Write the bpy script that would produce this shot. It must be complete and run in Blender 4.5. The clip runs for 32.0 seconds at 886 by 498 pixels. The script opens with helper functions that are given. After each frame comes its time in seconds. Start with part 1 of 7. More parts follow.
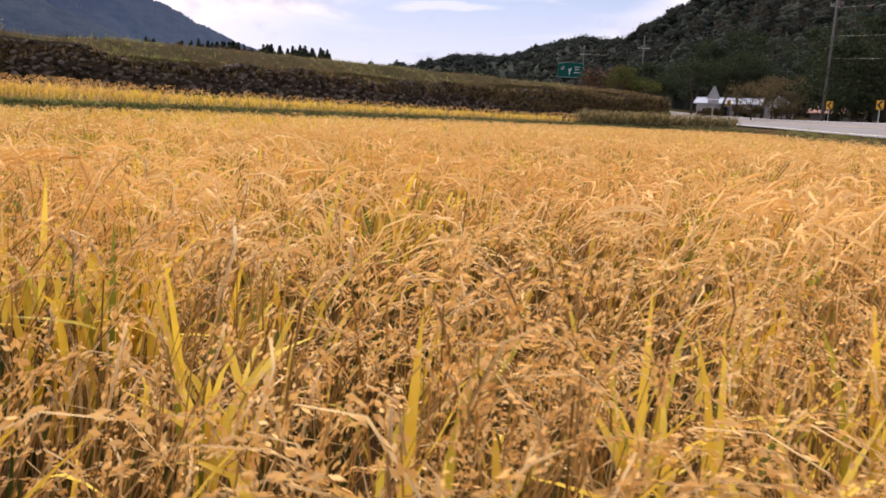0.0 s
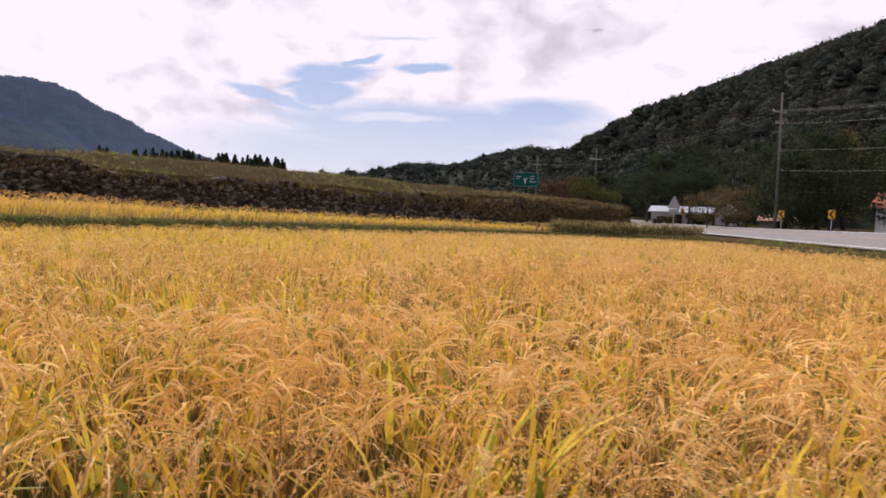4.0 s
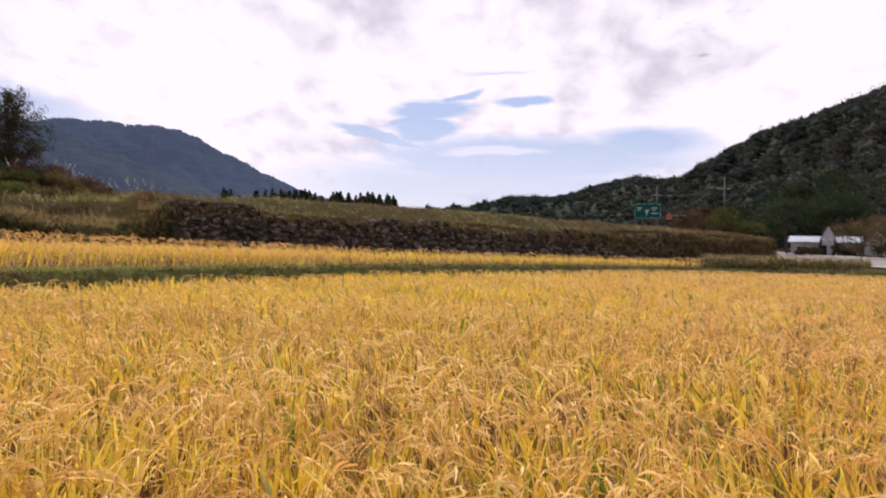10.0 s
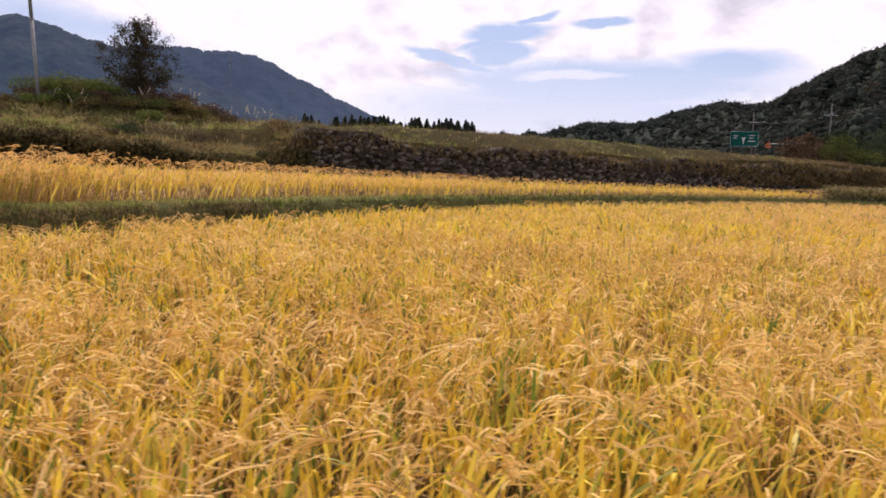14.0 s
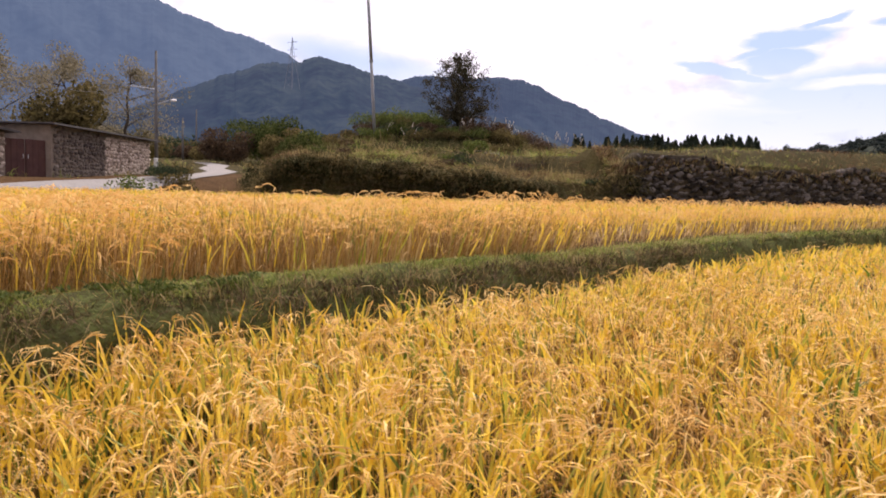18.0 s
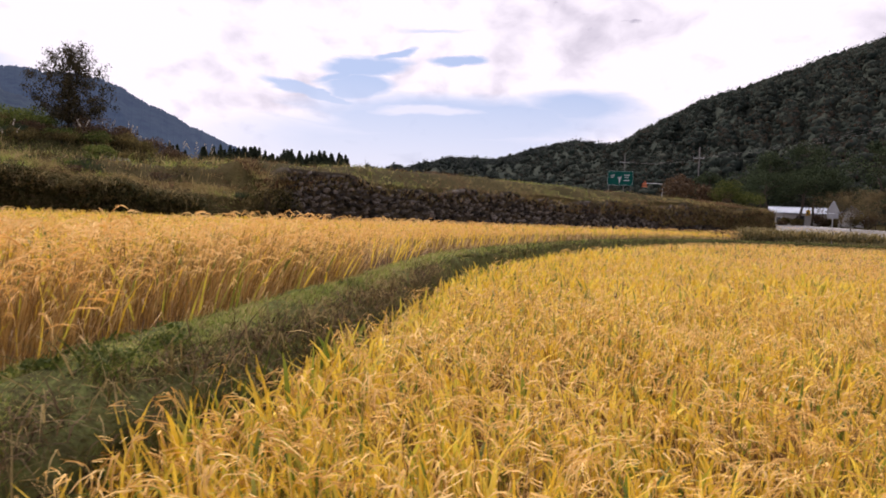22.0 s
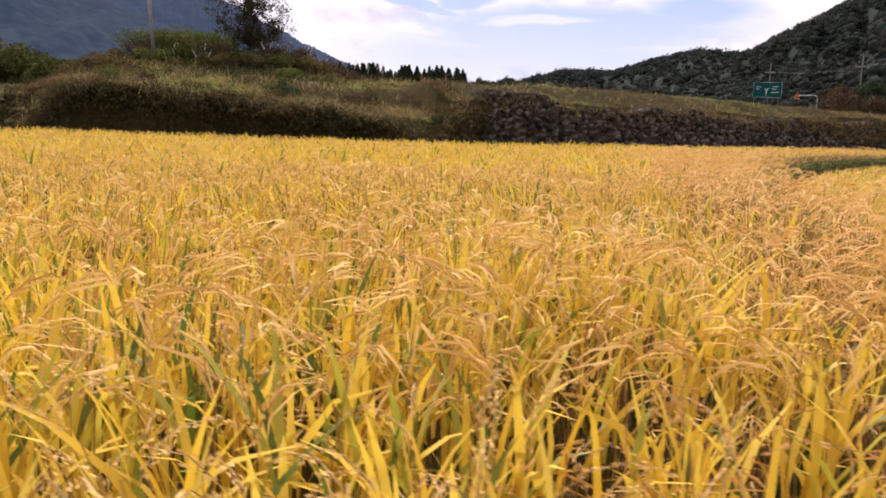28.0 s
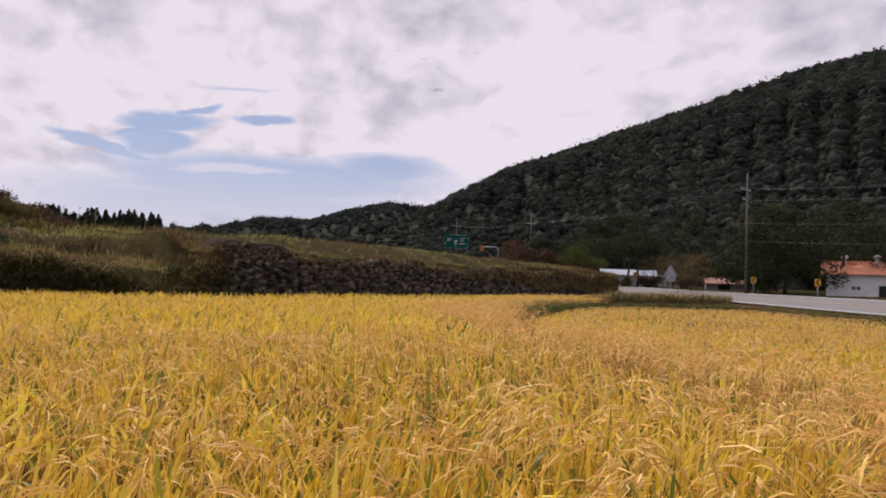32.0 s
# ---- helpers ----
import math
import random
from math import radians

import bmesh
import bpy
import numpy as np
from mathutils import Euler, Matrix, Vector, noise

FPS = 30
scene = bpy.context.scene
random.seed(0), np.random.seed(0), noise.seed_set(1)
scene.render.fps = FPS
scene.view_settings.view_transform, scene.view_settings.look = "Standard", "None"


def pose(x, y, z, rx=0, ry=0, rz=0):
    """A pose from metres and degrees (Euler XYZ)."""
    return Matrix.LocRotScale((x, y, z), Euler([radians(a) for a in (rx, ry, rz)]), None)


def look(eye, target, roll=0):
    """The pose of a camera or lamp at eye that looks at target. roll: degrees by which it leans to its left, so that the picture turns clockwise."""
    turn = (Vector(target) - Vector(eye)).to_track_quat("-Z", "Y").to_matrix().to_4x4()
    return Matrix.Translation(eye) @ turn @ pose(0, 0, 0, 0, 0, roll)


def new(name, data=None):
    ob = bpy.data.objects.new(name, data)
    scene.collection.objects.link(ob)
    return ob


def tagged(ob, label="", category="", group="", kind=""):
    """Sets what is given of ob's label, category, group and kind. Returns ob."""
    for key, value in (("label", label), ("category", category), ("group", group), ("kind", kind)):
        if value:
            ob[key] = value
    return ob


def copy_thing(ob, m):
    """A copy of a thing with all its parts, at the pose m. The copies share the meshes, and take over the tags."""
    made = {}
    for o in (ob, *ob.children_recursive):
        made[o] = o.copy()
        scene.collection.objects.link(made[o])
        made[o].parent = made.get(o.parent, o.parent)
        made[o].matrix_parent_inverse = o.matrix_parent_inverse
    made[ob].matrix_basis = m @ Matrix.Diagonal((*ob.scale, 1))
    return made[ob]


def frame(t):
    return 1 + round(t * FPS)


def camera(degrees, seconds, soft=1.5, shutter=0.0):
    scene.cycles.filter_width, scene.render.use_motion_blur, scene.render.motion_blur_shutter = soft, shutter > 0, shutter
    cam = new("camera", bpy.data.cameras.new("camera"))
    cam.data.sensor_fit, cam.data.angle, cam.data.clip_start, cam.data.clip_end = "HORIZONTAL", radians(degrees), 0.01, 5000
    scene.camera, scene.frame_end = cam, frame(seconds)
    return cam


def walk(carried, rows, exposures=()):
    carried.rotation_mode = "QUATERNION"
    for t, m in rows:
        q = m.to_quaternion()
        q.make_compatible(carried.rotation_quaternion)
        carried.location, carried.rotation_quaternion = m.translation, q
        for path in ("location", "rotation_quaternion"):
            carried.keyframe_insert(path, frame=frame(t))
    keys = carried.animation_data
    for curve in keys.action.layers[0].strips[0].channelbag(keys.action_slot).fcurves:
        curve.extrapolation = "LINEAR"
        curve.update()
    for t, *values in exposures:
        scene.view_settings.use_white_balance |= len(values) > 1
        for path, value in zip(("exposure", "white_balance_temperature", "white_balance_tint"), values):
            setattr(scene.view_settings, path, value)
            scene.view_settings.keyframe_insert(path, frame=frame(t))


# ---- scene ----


# ---------------------------------------------------------------- camera
def eye(x, y, z, yaw, pitch, roll):
    """A camera pose: yaw to the left of +y, pitch up, roll as look() leans."""
    yaw, pitch = radians(yaw), radians(pitch)
    ahead = Vector((-math.sin(yaw) * math.cos(pitch), math.cos(yaw) * math.cos(pitch), math.sin(pitch)))
    e = Vector((x, y, z))
    return look(e, e + ahead, roll)


cam = camera(61.2, 32.0, soft=1.75, shutter=0.3)
ROWS = [
    (0.0, eye(-0.000, 0.000, 1.050, 0.00, -10.08, 2.69)),
    (0.5, eye(-0.111, 0.071, 1.068, -0.84, -9.93, 2.90)),
    (1.0, eye(-0.314, 0.085, 1.079, -0.93, -8.01, 3.42)),
    (1.5, eye(-0.594, 0.069, 1.113, -0.81, -6.32, 3.31)),
    (2.0, eye(-0.909, 0.065, 1.156, -0.61, -4.69, 3.03)),
    (2.5, eye(-1.183, 0.019, 1.187, -1.03, -2.58, 2.99)),
    (3.0, eye(-1.444, -0.060, 1.224, -2.09, -1.81, 2.99)),
    (3.5, eye(-1.687, -0.073, 1.224, -3.11, -2.24, 2.80)),
    (5.5, eye(-2.346, 0.562, 1.343, -3.78, 0.77, 2.22)),
    (6.0, eye(-2.600, 0.658, 1.437, 1.24, 1.68, 1.96)),
    (6.5, eye(-2.887, 0.655, 1.544, 8.63, 3.30, 2.06)),
    (7.0, eye(-3.131, 0.625, 1.573, 13.31, 3.62, 1.99)),
    (7.5, eye(-3.351, 0.616, 1.570, 14.04, 3.25, 2.12)),
    (8.0, eye(-3.617, 0.566, 1.594, 15.05, 4.22, 2.05)),
    (8.5, eye(-3.841, 0.568, 1.579, 16.62, 6.94, 1.85)),
    (9.0, eye(-4.070, 0.490, 1.559, 14.83, 7.81, 1.65)),
    (9.5, eye(-4.281, 0.464, 1.497, 10.25, 5.48, 1.76)),
    (10.0, eye(-4.490, 0.548, 1.441, 4.42, 0.32, 1.65)),
    (10.5, eye(-4.781, 0.536, 1.420, -0.12, -2.56, 1.89)),
    (11.0, eye(-5.092, 0.486, 1.414, -3.94, -4.71, 2.30)),
    (11.5, eye(-5.438, 0.423, 1.407, -4.79, -6.05, 2.69)),
    (12.0, eye(-5.743, 0.353, 1.429, -2.17, -6.69, 2.33)),
    (12.5, eye(-6.022, 0.297, 1.477, 1.38, -6.72, 2.34)),
    (13.0, eye(-6.302, 0.223, 1.491, 3.74, -6.95, 2.29)),
    (13.5, eye(-6.587, 0.145, 1.477, 7.16, -6.66, 2.33)),
    (14.0, eye(-6.886, 0.091, 1.471, 9.65, -5.43, 2.15)),
    (14.5, eye(-7.252, 0.052, 1.498, 10.16, -6.11, 2.26)),
    (16.5, eye(-9.018, 0.125, 1.600, 25.31, -9.11, 1.83)),
    (17.0, eye(-9.313, 0.137, 1.608, 27.33, -8.67, 1.73)),
    (17.5, eye(-9.530, 0.122, 1.655, 29.03, -6.93, 1.58)),
    (18.0, eye(-9.763, 0.049, 1.689, 29.52, -4.54, 1.54)),
    (18.5, eye(-9.998, -0.036, 1.673, 25.93, -2.32, 1.38)),
    (19.0, eye(-10.267, -0.049, 1.680, 19.71, -1.28, 1.75)),
    (19.5, eye(-10.492, -0.014, 1.671, 12.79, -0.07, 1.99)),
    (20.0, eye(-10.814, -0.026, 1.662, 5.91, 0.33, 2.27)),
    (20.5, eye(-11.159, -0.067, 1.661, -0.85, -1.06, 2.68)),
    (21.0, eye(-11.484, -0.081, 1.687, -1.52, -1.78, 2.53)),
    (21.5, eye(-11.791, -0.096, 1.703, -0.57, -1.48, 2.54)),
    (22.0, eye(-12.097, -0.118, 1.727, -0.93, -2.55, 2.59)),
    (22.5, eye(-12.427, -0.134, 1.734, -1.20, -4.31, 2.87)),
    (23.0, eye(-12.720, -0.138, 1.741, -0.83, -4.45, 2.71)),
    (23.5, eye(-13.009, -0.166, 1.752, -0.90, -4.31, 2.68)),
    (24.0, eye(-13.298, -0.145, 1.757, -2.14, -4.73, 2.77)),
    (24.5, eye(-13.559, -0.040, 1.757, -2.44, -5.06, 2.84)),
    (26.5, eye(-14.959, 0.296, 1.832, 6.24, -7.00, 2.15)),
    (27.0, eye(-15.184, 0.332, 1.850, 8.85, -6.89, 2.12)),
    (27.5, eye(-15.412, 0.368, 1.858, 8.32, -7.88, 1.93)),
    (28.0, eye(-15.654, 0.428, 1.873, 7.03, -9.31, 2.16)),
    (28.5, eye(-15.886, 0.462, 1.892, 5.74, -8.88, 1.93)),
    (29.0, eye(-16.104, 0.480, 1.921, 1.89, -7.68, 2.12)),
    (29.5, eye(-16.315, 0.532, 1.950, -3.51, -7.80, 2.36)),
    (30.0, eye(-16.581, 0.611, 1.981, -6.08, -6.45, 2.48)),
    (30.5, eye(-16.816, 0.643, 2.010, -6.65, -3.47, 2.31)),
    (31.0, eye(-17.045, 0.570, 2.043, -7.64, 0.01, 1.93)),
    (31.5, eye(-17.223, 0.551, 2.023, -11.56, 1.17, 1.90)),
    (32.0, eye(-17.410, 0.540, 1.995, -15.24, 2.62, 2.04)),
]
EXPOSURES = [
    (0.0, 0.15), (1.0, 0.05), (2.0, -0.10), (2.5, -0.25), (3.0, -0.33), (3.5, -0.10), (5.5, 0.0), (6.0, 0.0), (6.5, -0.15),
    (7.0, -0.18), (8.0, -0.18), (8.5, -0.30), (9.0, -0.42), (9.5, -0.34), (10.0, 0.05), (10.5, 0.30), (11.0, 0.40), (12.0, 0.42), (13.0, 0.38),
    (13.5, 0.20), (14.0, 0.08), (14.5, 0.05), (16.5, 0.25), (18.0, 0.33), (18.5, 0.05), (19.0, -0.10), (19.5, -0.30), (20.0, -0.38),
    (20.5, 0.0), (21.0, 0.15), (22.0, 0.08), (23.0, 0.30), (24.5, 0.36), (26.5, 0.28), (28.0, 0.20), (30.0, 0.22),
    (30.6, -0.15), (31.0, -0.38), (32.0, -0.32)]
walk(cam, ROWS, [(t, stops, 6500, 14.5) for t, stops in EXPOSURES])


# ---------------------------------------------------------------- sky and sun
SUN_AZ, SUN_EL = -14.0, 47.0          # degrees, azimuth from +y towards +x


def make_world():
    world = bpy.data.worlds.new("sky")
    scene.world = world
    world.use_nodes = True
    nt = world.node_tree
    n, l = nt.nodes, nt.links
    n.clear()
    out = n.new("ShaderNodeOutputWorld")
    bg = n.new("ShaderNodeBackground")
    l.new(bg.outputs[0], out.inputs[0])
    sky = n.new("ShaderNodeTexSky")
    sky.sky_type = "NISHITA"
    sky.sun_disc = False
    sky.sun_elevation, sky.sun_rotation = radians(SUN_EL), radians(SUN_AZ)
    sky.altitude, sky.air_density, sky.dust_density = 200, 1.0, 1.5
    tc = n.new("ShaderNodeTexCoord")
    sep = n.new("ShaderNodeSeparateXYZ")
    l.new(tc.outputs["Generated"], sep.inputs[0])

    def math_node(op, a, b=None, c=None, clamp=False):
        m = n.new("ShaderNodeMath")
        m.operation, m.use_clamp = op, clamp
        for k, v in enumerate((a, b, c)):
            if v is None:
                continue
            if isinstance(v, (int, float)):
                m.inputs[k].default_value = v
            else:
                l.new(v, m.inputs[k])
        return m.outputs[0]

    x, y, z = sep.outputs
    # the cloud deck: a plane high overhead
    up = math_node("MAXIMUM", z, 0.02)
    up = math_node("ADD", up, 0.42)
    px, py = math_node("DIVIDE", x, up), math_node("DIVIDE", y, up)
    comb = n.new("ShaderNodeCombineXYZ")
    l.new(px, comb.inputs[0]), l.new(py, comb.inputs[1])

    def noise_node(scale, detail, rough, distort=0.0, stretch=(1, 1, 1), shift=(0, 0, 0)):
        mp = n.new("ShaderNodeMapping")
        mp.inputs["Scale"].default_value, mp.inputs["Location"].default_value = stretch, shift
        l.new(comb.outputs[0], mp.inputs[0])
        t = n.new("ShaderNodeTexNoise")
        t.inputs["Scale"].default_value, t.inputs["Detail"].default_value = scale, detail
        t.inputs["Roughness"].default_value, t.inputs["Distortion"].default_value = rough, distort
        l.new(mp.outputs[0], t.inputs["Vector"])
        return t.outputs["Fac"]

    # azimuth and height of the direction, in degrees
    az = math_node("MULTIPLY", math_node("ARCTAN2", x, y), 57.2958)
    el = math_node("MULTIPLY", math_node("ARCSINE", z), 57.2958)
    comb2 = n.new("ShaderNodeCombineXYZ")
    l.new(math_node("MULTIPLY", az, 0.13), comb2.inputs[0]), l.new(math_node("MULTIPLY", el, 0.42), comb2.inputs[1])

    def ragged(scale, shift):
        t = n.new("ShaderNodeTexNoise")
        mp = n.new("ShaderNodeMapping")
        mp.inputs["Location"].default_value = shift
        l.new(comb2.outputs[0], mp.inputs[0])
        t.inputs["Scale"].default_value, t.inputs["Detail"].default_value, t.inputs["Roughness"].default_value = scale, 7, 0.55
        l.new(mp.outputs[0], t.inputs["Vector"])
        return math_node("SUBTRACT", t.outputs["Fac"], 0.5)

    wob, wob2 = ragged(1.1, (0, 0, 0)), ragged(1.3, (7, 3, 1))
    azw, elw = math_node("MULTIPLY_ADD", wob, 5.0, az), math_node("MULTIPLY_ADD", wob2, 1.7, el)

    def gap(a, e, ra, re, tilt=0.0, soft=0.55):
        """An opening in the cloud at azimuth a and height e."""
        da = math_node("SUBTRACT", azw, a)
        de = math_node("SUBTRACT", elw, e)
        de = math_node("MULTIPLY_ADD", da, -tilt, de)
        q = math_node("ADD", math_node("POWER", math_node("ABSOLUTE", math_node("DIVIDE", da, ra)), 2.0),
                      math_node("POWER", math_node("ABSOLUTE", math_node("DIVIDE", de, re)), 2.0))
        return math_node("DIVIDE", math_node("SUBTRACT", 1.0, q), soft, clamp=True)

    # the winged opening with its tail, the small one beside it, and the broad clear belt below
    gaps = gap(-5.7, 10.9, 3.8, 0.85, 0.10, 0.6)
    for g in (gap(-3.5, 12.0, 1.5, 0.42, 0.36, 0.7), gap(-7.9, 10.1, 2.0, 0.45, 0.30, 0.8), gap(-9.4, 8.7, 4.6, 0.52, -0.20, 0.6), gap(-6.2, 9.4, 3.2, 1.2, 0.0, 0.6),
              gap(1.4, 11.65, 2.8, 0.48, 0.02, 0.6), gap(1.5, 7.2, 15.5, 2.2, 0.02, 0.7), gap(10.6, 8.5, 5.4, 1.4, 0.0, 0.8), gap(-1.0, 4.8, 19.0, 2.8, 0.0, 0.8),
              gap(-36.0, 9.2, 9.5, 1.9, -0.17, 1.1), gap(-0.2, 13.7, 3.4, 0.22, -0.02, 1.8)):
        gaps = math_node("MAXIMUM", gaps, g)
    for g in (gap(-1.0, 7.85, 4.8, 0.42, 0.03, 0.7), gap(-11.5, 7.3, 5.0, 0.6, -0.10, 1.0), gap(1.0, 10.25, 4.6, 0.42, 0.0, 0.6)):
        gaps = math_node("SUBTRACT", gaps, math_node("MULTIPLY", g, 0.5), clamp=True)
    # thin haze over the openings near the horizon
    gaps = math_node("MULTIPLY", gaps, math_node("MULTIPLY_ADD", el, 0.075, 0.24, clamp=True))

    # light and dark of the deck
    puffs = noise_node(12.0, 5, 0.52, 0.25, (1.0, 0.8, 1))
    broad = noise_node(2.6, 3, 0.5)
    ramp = n.new("ShaderNodeValToRGB")
    ramp.color_ramp.elements[0].position, ramp.color_ramp.elements[0].color = 0.38, (0.595, 0.555, 0.665, 1)
    ramp.color_ramp.elements[1].position, ramp.color_ramp.elements[1].color = 0.56, (1.095, 1.022, 1.12, 1)
    mixv = math_node("ADD", math_node("MULTIPLY_ADD", puffs, 0.40, 0.045), math_node("MULTIPLY", broad, 0.48))
    # the deck whitens towards the horizon
    low = math_node("DIVIDE", math_node("SUBTRACT", 25.0, el), 22.0, clamp=True)
    mixv = math_node("MULTIPLY_ADD", low, 0.135, mixv)
    # ragged flecks in the bright part of the deck
    fleck = math_node("MULTIPLY", math_node("MULTIPLY", math_node("SUBTRACT", ragged(5.0, (2, 9, 4)), 0.10), 7.0, clamp=True), gap(13.0, 16.0, 8.0, 3.2, 0.0, 0.8))
    mixv = math_node("MULTIPLY_ADD", fleck, -0.14, mixv)
    l.new(mixv, ramp.inputs[0])

    scale_sky = n.new("ShaderNodeVectorMath")
    scale_sky.operation = "SCALE"
    scale_sky.inputs["Scale"].default_value = 0.085
    l.new(sky.outputs[0], scale_sky.inputs[0])
    tint = n.new("ShaderNodeMix")
    tint.data_type = "RGBA"
    tint.blend_type = "MIX"
    tint.inputs[0].default_value = 0.62
    l.new(scale_sky.outputs[0], tint.inputs[6])
    tint.inputs[7].default_value = (0.50, 0.635, 1.0, 1)
    mix = n.new("ShaderNodeMix")
    mix.data_type = "RGBA"
    l.new(math_node("MULTIPLY", gaps, 1.0), mix.inputs[0])
    l.new(ramp.outputs[0], mix.inputs[6])
    l.new(tint.outputs[2], mix.inputs[7])
    l.new(mix.outputs[2], bg.inputs[0])
    bg.inputs[1].default_value = 0.92


make_world()
sun_data = bpy.data.lights.new("sun", "SUN")
sun_data.energy, sun_data.angle, sun_data.color = 4.4, radians(12), (1.0, 0.905, 0.785)
sun = new("sun", sun_data)
_a, _e = radians(SUN_AZ), radians(SUN_EL)
sun.matrix_world = look((0, 0, 60), Vector((0, 0, 60)) - Vector((math.sin(_a) * math.cos(_e), math.cos(_a) * math.cos(_e), math.sin(_e))))


# ---------------------------------------------------------------- materials
def material(name, colours, scale=1.0, rough=0.8, bump=0.0, bump_scale=20.0, island=0.0, random_object=0.0, translucent=0.0,
             metal=0.0, stops=None, detail=5.0, spec=0.3, glow=None, object_space=True, fine=None):
    """A surface whose colour wanders between the given colours at two scales, with fine relief."""
    m = bpy.data.materials.new(name)
    m.use_nodes = True
    nt = m.node_tree
    n, l = nt.nodes, nt.links
    b = n["Principled BSDF"]
    b.inputs["Roughness"].default_value, b.inputs["Metallic"].default_value = rough, metal
    b.inputs["Specular IOR Level"].default_value = spec
    tc = n.new("ShaderNodeTexCoord")
    co = tc.outputs["Object"]
    if not object_space:
        geo = n.new("ShaderNodeNewGeometry")
        co = geo.outputs["Position"]
    t = n.new("ShaderNodeTexNoise")
    t.inputs["Scale"].default_value, t.inputs["Detail"].default_value, t.inputs["Roughness"].default_value = scale, detail, 0.65
    l.new(co, t.inputs["Vector"])
    fac = t.outputs["Fac"]
    if fine:
        t2 = n.new("ShaderNodeTexNoise")
        t2.inputs["Scale"].default_value, t2.inputs["Detail"].default_value = fine, 4
        l.new(co, t2.inputs["Vector"])
        mm = n.new("ShaderNodeMath")
        mm.operation = "MULTIPLY_ADD"
        mm.inputs[1].default_value = 0.5
        l.new(t2.outputs["Fac"], mm.inputs[0])
        m5 = n.new("ShaderNodeMath")
        m5.operation = "MULTIPLY"
        m5.inputs[1].default_value = 0.5
        l.new(fac, m5.inputs[0])
        l.new(m5.outputs[0], mm.inputs[2])
        fac = mm.outputs[0]

    def wander(source, amount, fac):
        ma = n.new("ShaderNodeMath")
        ma.operation = "MULTIPLY_ADD"
        ma.inputs[1].default_value = amount
        l.new(source, ma.inputs[0])
        sub = n.new("ShaderNodeMath")
        sub.operation = "SUBTRACT"
        sub.inputs[1].default_value = amount / 2
        l.new(fac, sub.inputs[0])
        l.new(sub.outputs[0], ma.inputs[2])
        return ma.outputs[0]

    if island:
        g = n.new("ShaderNodeNewGeometry")
        fac = wander(g.outputs["Random Per Island"], island, fac)
    if random_object:
        oi = n.new("ShaderNodeObjectInfo")
        fac = wander(oi.outputs["Random"], random_object, fac)
    ramp = n.new("ShaderNodeValToRGB")
    els = ramp.color_ramp.elements
    stops = stops or [0.28 + 0.44 * k / max(1, len(colours) - 1) for k in range(len(colours))]
    while len(els) < len(colours):
        els.new(0.5)
    for e, s, c in zip(els, stops, colours):
        e.position, e.color = s, (*c, 1)
    l.new(fac, ramp.inputs[0])
    l.new(ramp.outputs[0], b.inputs["Base Color"])
    if bump:
        t3 = n.new("ShaderNodeTexNoise")
        t3.inputs["Scale"].default_value, t3.inputs["Detail"].default_value = bump_scale, 6
        l.new(co, t3.inputs["Vector"])
        bp = n.new("ShaderNodeBump")
        bp.inputs["Strength"].default_value, bp.inputs["Distance"].default_value = min(1.0, bump), 0.05 if bump <= 1 else 0.05 * bump
        l.new(t3.outputs["Fac"], bp.inputs["Height"])
        l.new(bp.outputs[0], b.inputs["Normal"])
    # surface emission; the mountains use it in place of haze
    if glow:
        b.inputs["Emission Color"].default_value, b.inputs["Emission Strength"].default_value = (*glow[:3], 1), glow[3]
    if translucent:
        tr = n.new("ShaderNodeBsdfTranslucent")
        l.new(ramp.outputs[0], tr.inputs[0])
        mx = n.new("ShaderNodeMixShader")
        mx.inputs[0].default_value = translucent
        l.new(b.outputs[0], mx.inputs[1]), l.new(tr.outputs[0], mx.inputs[2])
        l.new(mx.outputs[0], n["Material Output"].inputs[0])
    return m


M = {}
M["soil"] = material("field_soil", [(0.035, 0.020, 0.010), (0.08, 0.046, 0.022), (0.12, 0.07, 0.034)], 1.2, 0.95, 0.6, 25, fine=14, spec=0.03)
M["ground"] = material("grassy_ground", [(0.020, 0.019, 0.007), (0.042, 0.036, 0.013), (0.060, 0.046, 0.019), (0.040, 0.050, 0.012)], 0.35, 0.95, 0.8, 9, fine=5, spec=0.03)
M["panicle"] = material("ripe_rice_ears", [(0.56, 0.318, 0.082), (0.79, 0.495, 0.148), (0.88, 0.63, 0.26)], 0.9, 0.8, island=0.5, translucent=0.2)
M["margin_ear"] = material("russet_rice_ears", [(0.66, 0.355, 0.098), (0.83, 0.50, 0.160), (0.90, 0.63, 0.27)], 0.9, 0.8, island=0.38, translucent=0.3)
M["leaf_gold"] = material("golden_rice_leaves", [(0.71, 0.46, 0.04), (0.87, 0.61, 0.068), (0.91, 0.70, 0.11)], 0.7, 0.7, island=0.5, translucent=0.33)
M["leaf_green"] = material("green_rice_leaves", [(0.13, 0.18, 0.025), (0.37, 0.35, 0.045), (0.68, 0.555, 0.07)], 0.7, 0.5, island=0.6, translucent=0.4)
# these three are darkened in colour for the shade low in the crop
M["straw"] = material("shade_darkened_rice_stems", [(0.20, 0.112, 0.032), (0.40, 0.25, 0.088), (0.60, 0.42, 0.185)], 1.1, 0.7, island=0.5, translucent=0.15)
M["leaf_low"] = material("shade_darkened_green_leaves", [(0.035, 0.055, 0.012), (0.075, 0.10, 0.018), (0.15, 0.155, 0.030)], 0.9, 0.7, island=0.5, translucent=0.3)
